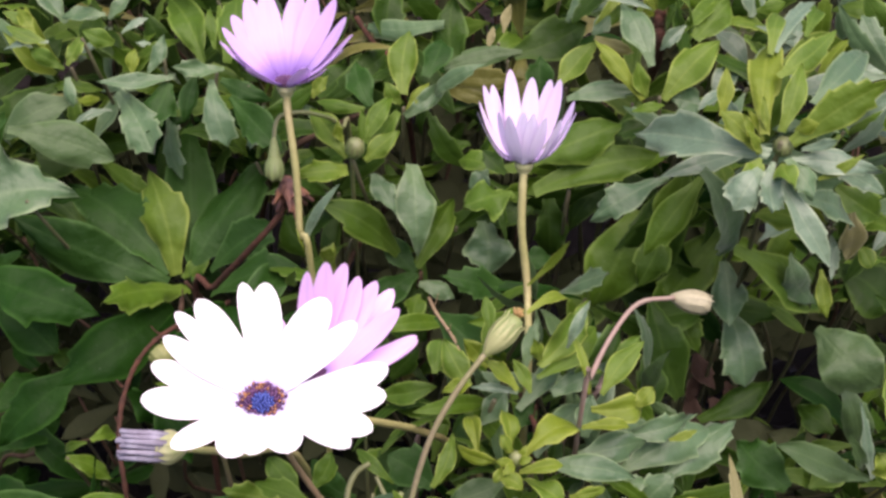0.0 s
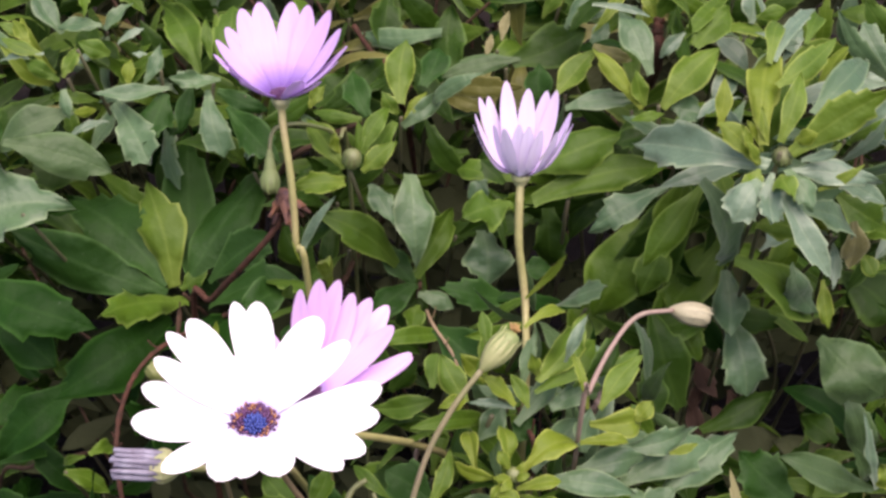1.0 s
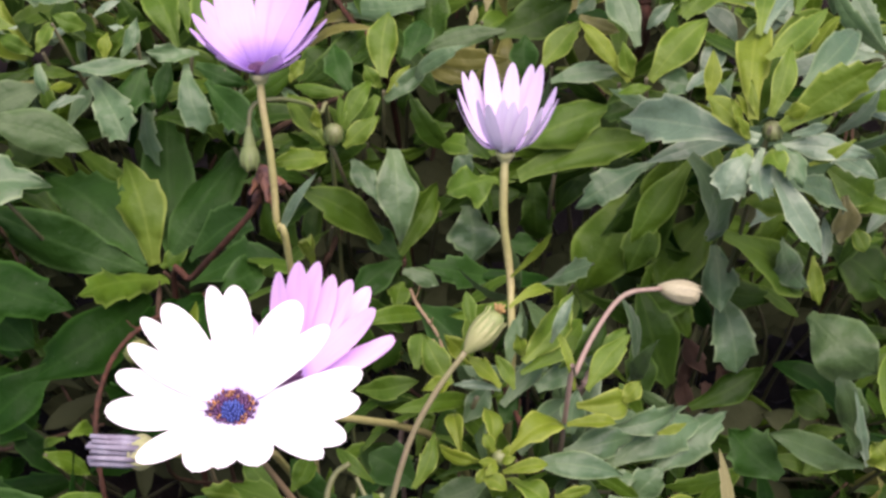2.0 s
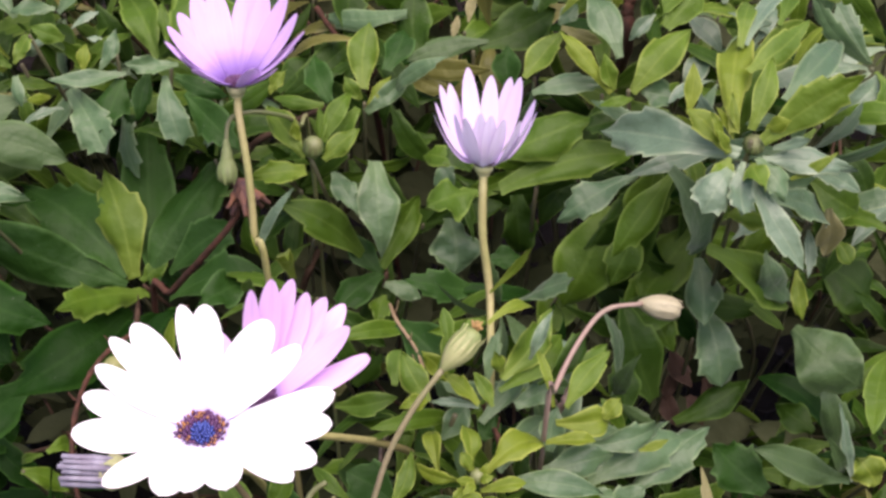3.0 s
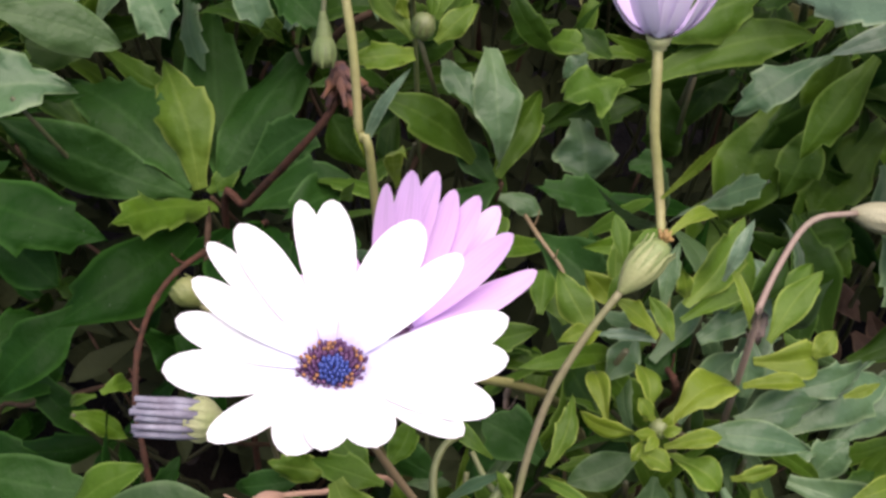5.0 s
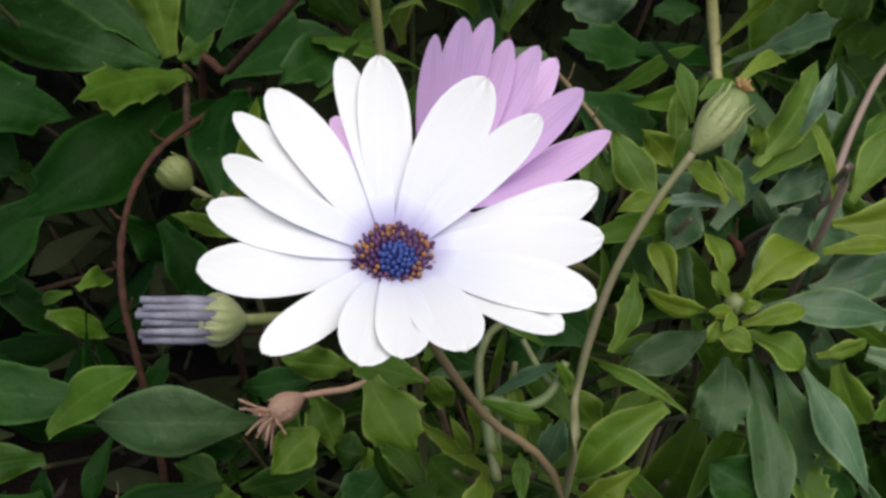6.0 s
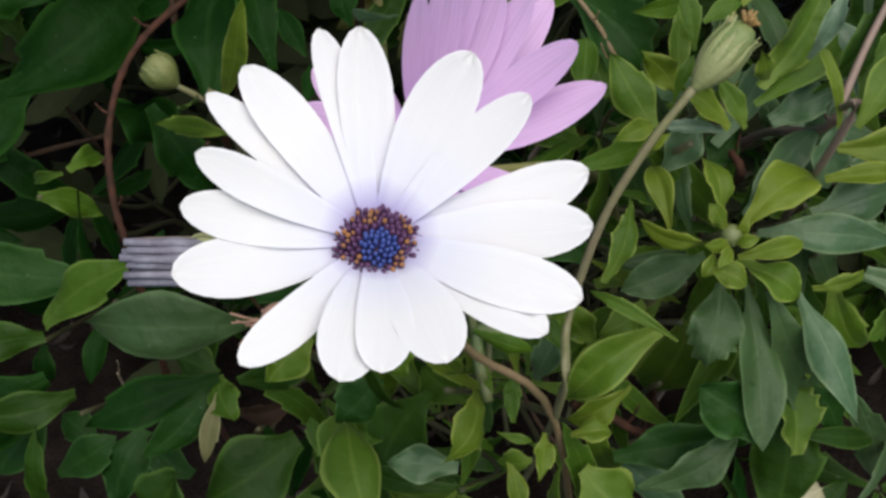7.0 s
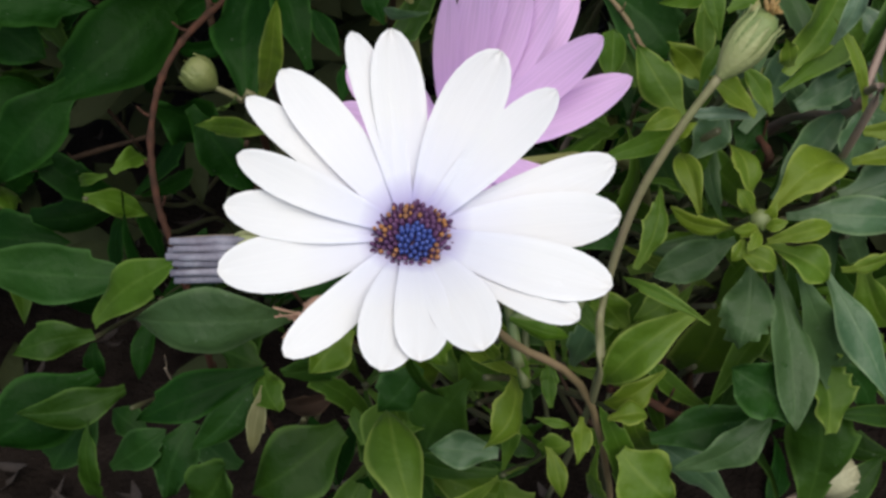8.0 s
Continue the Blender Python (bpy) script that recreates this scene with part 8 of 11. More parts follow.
leaf(plant, (-0.1135, 0.5577, 0.2958), (-0.0857, 0.5573, 0.3162), 0.0086, "dark", 0.02, -26, 1, 1208)

plant = shoot("mixed green daisy leaves crowding the shrub", (-0.0788, 0.7261, 0.0000), (-0.0788, 0.5484, 0.2923))
leaf(plant, (-0.0778, 0.5457, 0.2914), (-0.0599, 0.5092, 0.2692), 0.0096, "dark", 0.02, -3, 3, 1209)
leaf(plant, (-0.0802, 0.5470, 0.2940), (-0.1061, 0.5353, 0.3135), 0.0108, "green", 0.04, -28, 3, 1210)
leaf(plant, (-0.0766, 0.5469, 0.2938), (-0.0387, 0.5565, 0.3050), 0.0100, "green", 0.03, 26, 1, 1211)
leaf(plant, (-0.0790, 0.5456, 0.2913), (-0.0798, 0.5037, 0.2882), 0.0060, "grey", 0.10, 43, 2, 1212)
leaf(plant, (-0.0785, 0.5475, 0.2948), (-0.0775, 0.5605, 0.3290), 0.0115, "green", 0.04, 43, 2, 1213)
leaf(plant, (-0.0766, 0.5462, 0.2925), (-0.0476, 0.5215, 0.2942), 0.0086, "grey", 0.04, -43, 1, 1214)
leaf(plant, (-0.0805, 0.5465, 0.2930), (-0.1077, 0.5128, 0.3056), 0.0078, "green", 0.03, -19, 1, 1215)

plant = shoot("mixed green daisy leaves crowding the shrub", (-0.0512, 0.7302, 0.0000), (-0.0512, 0.5491, 0.3034))
leaf(plant, (-0.0526, 0.5478, 0.3052), (-0.0765, 0.5323, 0.3281), 0.0094, "dark", 0.08, 24, 0, 1216)
leaf(plant, (-0.0490, 0.5471, 0.3038), (-0.0158, 0.5386, 0.3013), 0.0090, "dark", 0.05, 27, 3, 1217)
leaf(plant, (-0.0526, 0.5466, 0.3030), (-0.0780, 0.5097, 0.2955), 0.0091, "dark", 0.06, -5, 0, 1218)
leaf(plant, (-0.0512, 0.5482, 0.3059), (-0.0547, 0.5664, 0.3253), 0.0059, "olive", 0.08, -22, 2, 1219)
leaf(plant, (-0.0493, 0.5468, 0.3032), (-0.0134, 0.5280, 0.2906), 0.0106, "dark", 0.06, 15, 0, 1220)
leaf(plant, (-0.0530, 0.5474, 0.3044), (-0.0805, 0.5485, 0.3082), 0.0069, "dark", 0.10, -15, 3, 1221)
leaf(plant, (-0.0495, 0.5479, 0.3052), (-0.0242, 0.5285, 0.3288), 0.0078, "olive", 0.07, -18, 0, 1222)

plant = shoot("mixed green daisy leaves crowding the shrub", (-0.0048, 0.7202, 0.0000), (-0.0048, 0.5378, 0.3080))
leaf(plant, (-0.0030, 0.5355, 0.3079), (0.0200, 0.5189, 0.3042), 0.0081, "olive", 0.05, 28, 1, 1223)
leaf(plant, (-0.0067, 0.5359, 0.3088), (-0.0273, 0.5098, 0.3197), 0.0064, "dark", 0.07, -7, 2, 1224)
leaf(plant, (-0.0050, 0.5350, 0.3070), (-0.0088, 0.5238, 0.2861), 0.0062, "dark", 0.04, 35, 3, 1226)
leaf(plant, (-0.0028, 0.5358, 0.3086), (0.0362, 0.5219, 0.3124), 0.0093, "olive", 0.05, 27, 3, 1228)

plant = shoot("mixed green daisy leaves crowding the shrub", (0.0277, 0.7262, 0.0000), (0.0277, 0.5458, 0.3013))
leaf(plant, (0.0258, 0.5435, 0.3013), (0.0038, 0.5211, 0.3010), 0.0082, "dark", 0.03, 35, 3, 1230)
leaf(plant, (0.0288, 0.5432, 0.3006), (0.0495, 0.5386, 0.2761), 0.0105, "dark", 0.07, 43, 3, 1232)
leaf(plant, (0.0271, 0.5430, 0.3003), (0.0209, 0.5130, 0.2929), 0.0061, "olive", 0.02, 23, 3, 1235)

plant = shoot("mixed green daisy leaves crowding the shrub", (0.0566, 0.7195, 0.0000), (0.0566, 0.5388, 0.3025))
leaf(plant, (0.0559, 0.5360, 0.3016), (0.0504, 0.5315, 0.2831), 0.0049, "grey", 0.03, -42, 1, 1236)
leaf(plant, (0.0582, 0.5366, 0.3026), (0.0930, 0.5249, 0.2953), 0.0115, "fresh", 0.06, -29, 2, 1238)
leaf(plant, (0.0548, 0.5363, 0.3022), (0.0346, 0.5171, 0.2960), 0.0068, "dark", 0.06, 41, 2, 1239)
leaf(plant, (0.0571, 0.5377, 0.3049), (0.0636, 0.5293, 0.3253), 0.0060, "green", 0.07, -42, 3, 1240)
leaf(plant, (0.0578, 0.5363, 0.3020), (0.0828, 0.5286, 0.2840), 0.0090, "dark", 0.04, 23, 3, 1241)

plant = shoot("mixed green daisy leaves crowding the shrub", (0.0803, 0.6821, 0.0000), (0.0803, 0.4990, 0.3103))
leaf(plant, (0.0814, 0.4977, 0.3121), (0.0958, 0.4914, 0.3276), 0.0057, "green", 0.05, 37, 3, 1244)
leaf(plant, (0.0796, 0.4963, 0.3094), (0.0707, 0.4686, 0.2986), 0.0068, "dark", 0.09, 4, 2, 1245)
leaf(plant, (0.0817, 0.4968, 0.3103), (0.1163, 0.4820, 0.3011), 0.0113, "green", 0.04, 16, 3, 1247)
leaf(plant, (0.0815, 0.4977, 0.3120), (0.0985, 0.4960, 0.3257), 0.0069, "green", 0.03, 31, 0, 1249)

plant = shoot("mixed green daisy leaves crowding the shrub", (0.0974, 0.6500, 0.0000), (0.0974, 0.4667, 0.3111))
leaf(plant, (0.0974, 0.4641, 0.3103), (0.0985, 0.4417, 0.3013), 0.0063, "dark", 0.10, 3, 3, 1250)
leaf(plant, (0.0954, 0.4652, 0.3124), (0.0752, 0.4575, 0.3227), 0.0052, "grey", 0.06, -19, 1, 1251)
leaf(plant, (0.0987, 0.4646, 0.3113), (0.1210, 0.4549, 0.3074), 0.0070, "fresh", 0.03, -3, 1, 1252)
leaf(plant, (0.0961, 0.4642, 0.3106), (0.0803, 0.4297, 0.3113), 0.0050, "green", 0.04, 2, 3, 1253)
leaf(plant, (0.0979, 0.4642, 0.3105), (0.1061, 0.4256, 0.3063), 0.0078, "fresh", 0.05, 9, 2, 1255)
leaf(plant, (0.0953, 0.4648, 0.3117), (0.0700, 0.4672, 0.3084), 0.0077, "dark", 0.05, 25, 2, 1256)

plant = shoot("mixed green daisy leaves crowding the shrub", (0.1193, 0.6569, 0.0000), (0.1193, 0.4684, 0.3281))
leaf(plant, (0.1203, 0.4670, 0.3296), (0.1441, 0.4788, 0.3375), 0.0080, "pale", 0.05, 29, 3, 1258)
leaf(plant, (0.1181, 0.4658, 0.3275), (0.1039, 0.4423, 0.3176), 0.0074, "grey", 0.04, 39, 0, 1259)
leaf(plant, (0.1206, 0.4666, 0.3288), (0.1342, 0.4426, 0.3377), 0.0068, "young", 0.04, -27, 1, 1261)
leaf(plant, (0.1173, 0.4662, 0.3282), (0.0984, 0.4566, 0.3253), 0.0051, "pale", 0.08, 32, 1, 1262)
leaf(plant, (0.1198, 0.4672, 0.3301), (0.1383, 0.4807, 0.3494), 0.0095, "grey", 0.09, -43, 3, 1263)

plant = shoot("mixed green daisy leaves crowding the shrub", (0.1477, 0.6219, 0.0000), (0.1477, 0.4347, 0.3240))
leaf(plant, (0.1455, 0.4329, 0.3249), (0.1211, 0.4284, 0.3293), 0.0055, "grey", 0.03, 27, 1, 1264)
leaf(plant, (0.1483, 0.4333, 0.3257), (0.1697, 0.4386, 0.3417), 0.0099, "pale", 0.09, 23, 3, 1265)
leaf(plant, (0.1463, 0.4335, 0.3260), (0.1375, 0.4506, 0.3374), 0.0069, "pale", 0.09, -33, 1, 1267)
leaf(plant, (0.1487, 0.4329, 0.3249), (0.1722, 0.4095, 0.3380), 0.0093, "green", 0.09, -4, 3, 1268)
leaf(plant, (0.1460, 0.4323, 0.3237), (0.1310, 0.4230, 0.3137), 0.0063, "green", 0.06, -16, 1, 1269)

plant = shoot("mixed green daisy leaves crowding the shrub", (0.1669, 0.6373, 0.0000), (0.1669, 0.4451, 0.3408))
leaf(plant, (0.1652, 0.4426, 0.3404), (0.1530, 0.4372, 0.3283), 0.0065, "pale", 0.08, 26, 3, 1271)
leaf(plant, (0.1656, 0.4439, 0.3429), (0.1538, 0.4483, 0.3630), 0.0085, "grey", 0.06, 15, 2, 1272)
leaf(plant, (0.1672, 0.4426, 0.3404), (0.1822, 0.4262, 0.3253), 0.0067, "green", 0.06, 21, 3, 1273)
leaf(plant, (0.1646, 0.4431, 0.3414), (0.1256, 0.4289, 0.3440), 0.0083, "pale", 0.02, 18, 1, 1274)
leaf(plant, (0.1676, 0.4435, 0.3422), (0.1887, 0.4434, 0.3539), 0.0086, "fresh", 0.06, -45, 3, 1275)
leaf(plant, (0.1666, 0.4424, 0.3401), (0.1667, 0.4244, 0.3310), 0.0059, "green", 0.07, -49, 2, 1276)
leaf(plant, (0.1653, 0.4438, 0.3427), (0.1394, 0.4374, 0.3694), 0.0071, "grey", 0.07, -46, 3, 1277)

plant = shoot("mixed green daisy leaves crowding the shrub", (-0.2042, 0.6814, 0.0000), (-0.2042, 0.5126, 0.2628))
leaf(plant, (-0.2028, 0.5117, 0.2653), (-0.1901, 0.5292, 0.2947), 0.0115, "forest", 0.04, 16, 0, 1278)
leaf(plant, (-0.2029, 0.5099, 0.2620), (-0.1974, 0.5053, 0.2404), 0.0077, "forest", 0.07, -30, 1, 1279)
leaf(plant, (-0.2052, 0.5112, 0.2645), (-0.2283, 0.5001, 0.2850), 0.0085, "forest", 0.05, -28, 2, 1280)
leaf(plant, (-0.2015, 0.5106, 0.2633), (-0.1579, 0.4940, 0.2643), 0.0097, "forest", 0.10, 44, 3, 1281)
leaf(plant, (-0.2050, 0.5102, 0.2626), (-0.2261, 0.4866, 0.2525), 0.0121, "dark", 0.02, 46, 1, 1282)
leaf(plant, (-0.2030, 0.5117, 0.2654), (-0.1881, 0.5045, 0.2979), 0.0110, "forest", 0.05, 3, 0, 1283)
leaf(plant, (-0.2026, 0.5100, 0.2621), (-0.1889, 0.4980, 0.2440), 0.0091, "dark", 0.04, 40, 2, 1284)

plant = shoot("mixed green daisy leaves crowding the shrub", (-0.1831, 0.7273, 0.0000), (-0.1831, 0.5593, 0.2598))
leaf(plant, (-0.1809, 0.5569, 0.2594), (-0.1477, 0.5511, 0.2350), 0.0139, "green", 0.08, -18, 0, 1285)
leaf(plant, (-0.1846, 0.5573, 0.2602), (-0.2035, 0.5234, 0.2687), 0.0083, "green", 0.04, 48, 1, 1286)
leaf(plant, (-0.1811, 0.5582, 0.2620), (-0.1557, 0.5550, 0.2848), 0.0103, "green", 0.04, 9, 3, 1287)
leaf(plant, (-0.1825, 0.5565, 0.2587), (-0.1798, 0.5379, 0.2429), 0.0055, "green", 0.03, 19, 1, 1288)
leaf(plant, (-0.1839, 0.5582, 0.2620), (-0.1972, 0.5488, 0.2851), 0.0070, "green", 0.07, 15, 1, 1289)
leaf(plant, (-0.1805, 0.5578, 0.2611), (-0.1310, 0.5426, 0.2785), 0.0123, "dark", 0.06, 10, 1, 1290)
leaf(plant, (-0.1840, 0.5568, 0.2592), (-0.2072, 0.5564, 0.2395), 0.0077, "dark", 0.07, 38, 3, 1291)

plant = shoot("mixed green daisy leaves crowding the shrub", (-0.1575, 0.7071, 0.0000), (-0.1575, 0.5349, 0.2742))
leaf(plant, (-0.1587, 0.5326, 0.2743), (-0.1815, 0.5258, 0.2681), 0.0064, "green", 0.08, 49, 1, 1292)
leaf(plant, (-0.1560, 0.5339, 0.2765), (-0.1359, 0.5473, 0.3056), 0.0093, "grey", 0.02, -41, 3, 1293)
leaf(plant, (-0.1554, 0.5324, 0.2737), (-0.1231, 0.5108, 0.2595), 0.0089, "green", 0.04, 5, 1, 1294)
leaf(plant, (-0.1574, 0.5339, 0.2767), (-0.1620, 0.5355, 0.3015), 0.0072, "green", 0.05, -10, 1, 1298)

plant = shoot("mixed green daisy leaves crowding the shrub", (-0.1098, 0.7065, 0.0000), (-0.1098, 0.5437, 0.2428))
leaf(plant, (-0.1115, 0.5422, 0.2443), (-0.1429, 0.5352, 0.2579), 0.0077, "dark", 0.03, 8, 1, 1299)

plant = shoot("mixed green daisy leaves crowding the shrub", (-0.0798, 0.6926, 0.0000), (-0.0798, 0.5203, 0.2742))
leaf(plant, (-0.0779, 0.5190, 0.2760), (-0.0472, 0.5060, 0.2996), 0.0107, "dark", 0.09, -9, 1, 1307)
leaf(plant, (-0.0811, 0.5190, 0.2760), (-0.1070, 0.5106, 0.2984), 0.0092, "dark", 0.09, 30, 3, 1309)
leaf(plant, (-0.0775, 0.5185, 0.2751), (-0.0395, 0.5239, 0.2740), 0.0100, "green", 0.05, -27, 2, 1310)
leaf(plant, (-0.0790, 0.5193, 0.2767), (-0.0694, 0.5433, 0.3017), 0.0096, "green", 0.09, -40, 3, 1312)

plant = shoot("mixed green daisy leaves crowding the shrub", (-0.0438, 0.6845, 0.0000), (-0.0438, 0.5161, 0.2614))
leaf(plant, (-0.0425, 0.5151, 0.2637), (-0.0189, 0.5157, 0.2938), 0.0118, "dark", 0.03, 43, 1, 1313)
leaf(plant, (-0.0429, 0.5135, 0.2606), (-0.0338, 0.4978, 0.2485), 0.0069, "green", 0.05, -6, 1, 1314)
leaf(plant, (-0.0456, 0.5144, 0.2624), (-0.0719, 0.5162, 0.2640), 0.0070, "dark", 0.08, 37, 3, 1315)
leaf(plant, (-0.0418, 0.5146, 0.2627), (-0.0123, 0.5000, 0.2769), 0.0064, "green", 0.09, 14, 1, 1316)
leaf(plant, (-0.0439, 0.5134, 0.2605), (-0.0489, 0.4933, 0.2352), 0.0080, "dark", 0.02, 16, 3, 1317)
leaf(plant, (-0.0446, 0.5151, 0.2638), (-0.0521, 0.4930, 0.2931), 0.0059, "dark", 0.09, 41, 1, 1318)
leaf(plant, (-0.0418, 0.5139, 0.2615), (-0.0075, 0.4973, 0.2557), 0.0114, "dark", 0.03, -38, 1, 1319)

plant = shoot("mixed green daisy leaves crowding the shrub", (-0.0236, 0.6982, 0.0000), (-0.0236, 0.5263, 0.2729))
leaf(plant, (-0.0229, 0.5236, 0.2721), (-0.0123, 0.5056, 0.2479), 0.0104, "dark", 0.05, -12, 3, 1320)
leaf(plant, (-0.0248, 0.5252, 0.2751), (-0.0384, 0.5202, 0.2924), 0.0060, "green", 0.06, -25, 3, 1321)
leaf(plant, (-0.0215, 0.5244, 0.2736), (0.0054, 0.5242, 0.2716), 0.0057, "green", 0.09, 42, 3, 1322)
leaf(plant, (-0.0229, 0.5254, 0.2754), (-0.0125, 0.5113, 0.3072), 0.0068, "dark", 0.03, 34, 1, 1323)
leaf(plant, (-0.0255, 0.5244, 0.2735), (-0.0601, 0.4947, 0.2827), 0.0088, "dark", 0.06, 23, 2, 1325)

plant = shoot("mixed green daisy leaves crowding the shrub", (0.0173, 0.6863, 0.0000), (0.0173, 0.5152, 0.2705))
leaf(plant, (0.0177, 0.5142, 0.2730), (0.0230, 0.5008, 0.2980), 0.0057, "dark", 0.05, -2, 3, 1326)
leaf(plant, (0.0181, 0.5125, 0.2698), (0.0280, 0.4764, 0.2673), 0.0067, "dark", 0.10, 11, 1, 1327)
leaf(plant, (0.0161, 0.5141, 0.2727), (-0.0049, 0.5093, 0.3011), 0.0096, "dark", 0.08, -5, 3, 1328)
leaf(plant, (0.0191, 0.5135, 0.2716), (0.0431, 0.5155, 0.2744), 0.0052, "green", 0.09, -36, 2, 1329)
leaf(plant, (0.0178, 0.5142, 0.2730), (0.0254, 0.5187, 0.2956), 0.0067, "green", 0.04, -35, 3, 1331)
leaf(plant, (0.0189, 0.5129, 0.2704), (0.0487, 0.5109, 0.2549), 0.0108, "dark", 0.06, -35, 1, 1332)

plant = shoot("mixed green daisy leaves crowding the shrub", (0.0604, 0.6865, 0.0000), (0.0604, 0.5148, 0.2722))
leaf(plant, (0.0583, 0.5131, 0.2733), (0.0330, 0.4896, 0.2874), 0.0064, "green", 0.06, -19, 1, 1333)
leaf(plant, (0.0618, 0.5135, 0.2740), (0.0915, 0.5201, 0.2915), 0.0104, "dark", 0.05, 25, 2, 1334)
leaf(plant, (0.0589, 0.5136, 0.2743), (0.0400, 0.4913, 0.3004), 0.0066, "dark", 0.08, -6, 2, 1335)
leaf(plant, (0.0621, 0.5127, 0.2725), (0.0961, 0.4931, 0.2711), 0.0086, "dark", 0.03, -13, 1, 1336)
leaf(plant, (0.0584, 0.5126, 0.2723), (0.0242, 0.4913, 0.2688), 0.0081, "green", 0.05, -36, 1, 1337)
leaf(plant, (0.0603, 0.5139, 0.2747), (0.0618, 0.5220, 0.2907), 0.0057, "dark", 0.05, -26, 1, 1338)

plant = shoot("mixed green daisy leaves crowding the shrub", (0.0726, 0.6720, 0.0000), (0.0726, 0.5001, 0.2731))
leaf(plant, (0.0707, 0.4987, 0.2748), (0.0452, 0.5082, 0.2842), 0.0085, "dark", 0.08, -48, 1, 1339)
leaf(plant, (0.0735, 0.4976, 0.2726), (0.0954, 0.4837, 0.2496), 0.0077, "green", 0.07, -50, 2, 1342)
leaf(plant, (0.0705, 0.4981, 0.2737), (0.0325, 0.5004, 0.2659), 0.0113, "dark", 0.10, -32, 3, 1343)
leaf(plant, (0.0739, 0.4988, 0.2750), (0.0973, 0.4780, 0.3053), 0.0102, "green", 0.07, -50, 1, 1344)

plant = shoot("mixed green daisy leaves crowding the shrub", (0.0951, 0.6635, 0.0000), (0.0951, 0.4898, 0.2788))
leaf(plant, (0.0964, 0.4884, 0.2805), (0.1311, 0.4966, 0.2934), 0.0096, "dark", 0.08, -38, 2, 1346)
leaf(plant, (0.0941, 0.4872, 0.2782), (0.0799, 0.4516, 0.2734), 0.0078, "dark", 0.05, -46, 1, 1347)
leaf(plant, (0.0940, 0.4888, 0.2812), (0.0826, 0.5042, 0.3000), 0.0091, "dark", 0.06, -25, 1, 1348)
leaf(plant, (0.0964, 0.4876, 0.2789), (0.1316, 0.4759, 0.2667), 0.0126, "green", 0.04, -3, 2, 1349)
leaf(plant, (0.0964, 0.4884, 0.2805), (0.1151, 0.4692, 0.3011), 0.0071, "dark", 0.04, -39, 1, 1351)

plant = shoot("mixed green daisy leaves crowding the shrub", (0.1206, 0.6259, 0.0000), (0.1206, 0.4416, 0.3145))
leaf(plant, (0.1187, 0.4401, 0.3161), (0.0993, 0.4286, 0.3301), 0.0041, "young", 0.03, -29, 3, 1352)
leaf(plant, (0.1215, 0.4401, 0.3161), (0.1329, 0.4249, 0.3320), 0.0061, "grey", 0.09, -1, 2, 1353)
leaf(plant, (0.1194, 0.4390, 0.3140), (0.1091, 0.4364, 0.2904), 0.0094, "pale", 0.05, 30, 1, 1354)
leaf(plant, (0.1191, 0.4404, 0.3165), (0.1038, 0.4400, 0.3338), 0.0053, "pale", 0.06, -44, 3, 1355)
leaf(plant, (0.1215, 0.4393, 0.3146), (0.1503, 0.4313, 0.3017), 0.0100, "grey", 0.04, 41, 2, 1356)
leaf(plant, (0.1185, 0.4395, 0.3150), (0.0835, 0.4144, 0.3190), 0.0077, "pale", 0.05, -33, 1, 1357)
leaf(plant, (0.1205, 0.4405, 0.3168), (0.1283, 0.4490, 0.3448), 0.0109, "green", 0.09, 22, 3, 1358)

plant = shoot("mixed green daisy leaves crowding the shrub", (0.1370, 0.6110, 0.0000), (0.1370, 0.4259, 0.3172))
leaf(plant, (0.1380, 0.4242, 0.3183), (0.1643, 0.4078, 0.3298), 0.0067, "grey", 0.07, 41, 0, 1359)
leaf(plant, (0.1353, 0.4235, 0.3171), (0.1153, 0.4024, 0.3127), 0.0064, "green", 0.09, -40, 1, 1360)
leaf(plant, (0.1368, 0.4248, 0.3194), (0.1405, 0.4252, 0.3431), 0.0065, "grey", 0.09, 4, 3, 1361)
leaf(plant, (0.1378, 0.4237, 0.3174), (0.1497, 0.3922, 0.3206), 0.0079, "pale", 0.02, -5, 1, 1362)
leaf(plant, (0.1348, 0.4240, 0.3181), (0.1082, 0.4324, 0.3151), 0.0081, "grey", 0.02, 21, 1, 1363)
leaf(plant, (0.1377, 0.4245, 0.3189), (0.1525, 0.4074, 0.3422), 0.0075, "pale", 0.08, 30, 1, 1364)

plant = shoot("mixed green daisy leaves crowding the shrub", (0.2048, 0.6527, 0.0000), (0.2048, 0.4808, 0.2729))
leaf(plant, (0.2058, 0.4788, 0.2734), (0.2477, 0.4824, 0.2620), 0.0090, "fresh", 0.04, 17, 1, 1366)
leaf(plant, (0.2025, 0.4785, 0.2728), (0.1726, 0.4505, 0.2718), 0.0079, "pale", 0.09, 38, 1, 1367)
leaf(plant, (0.2040, 0.4798, 0.2754), (0.2043, 0.4902, 0.2969), 0.0078, "pale", 0.09, -41, 1, 1368)
leaf(plant, (0.2044, 0.4781, 0.2722), (0.2017, 0.4424, 0.2572), 0.0085, "fresh", 0.02, 17, 0, 1369)
leaf(plant, (0.2022, 0.4791, 0.2741), (0.1662, 0.4632, 0.2877), 0.0075, "young", 0.07, 29, 1, 1370)
leaf(plant, (0.2058, 0.4792, 0.2742), (0.2311, 0.4561, 0.2947), 0.0084, "grey", 0.09, -11, 0, 1371)
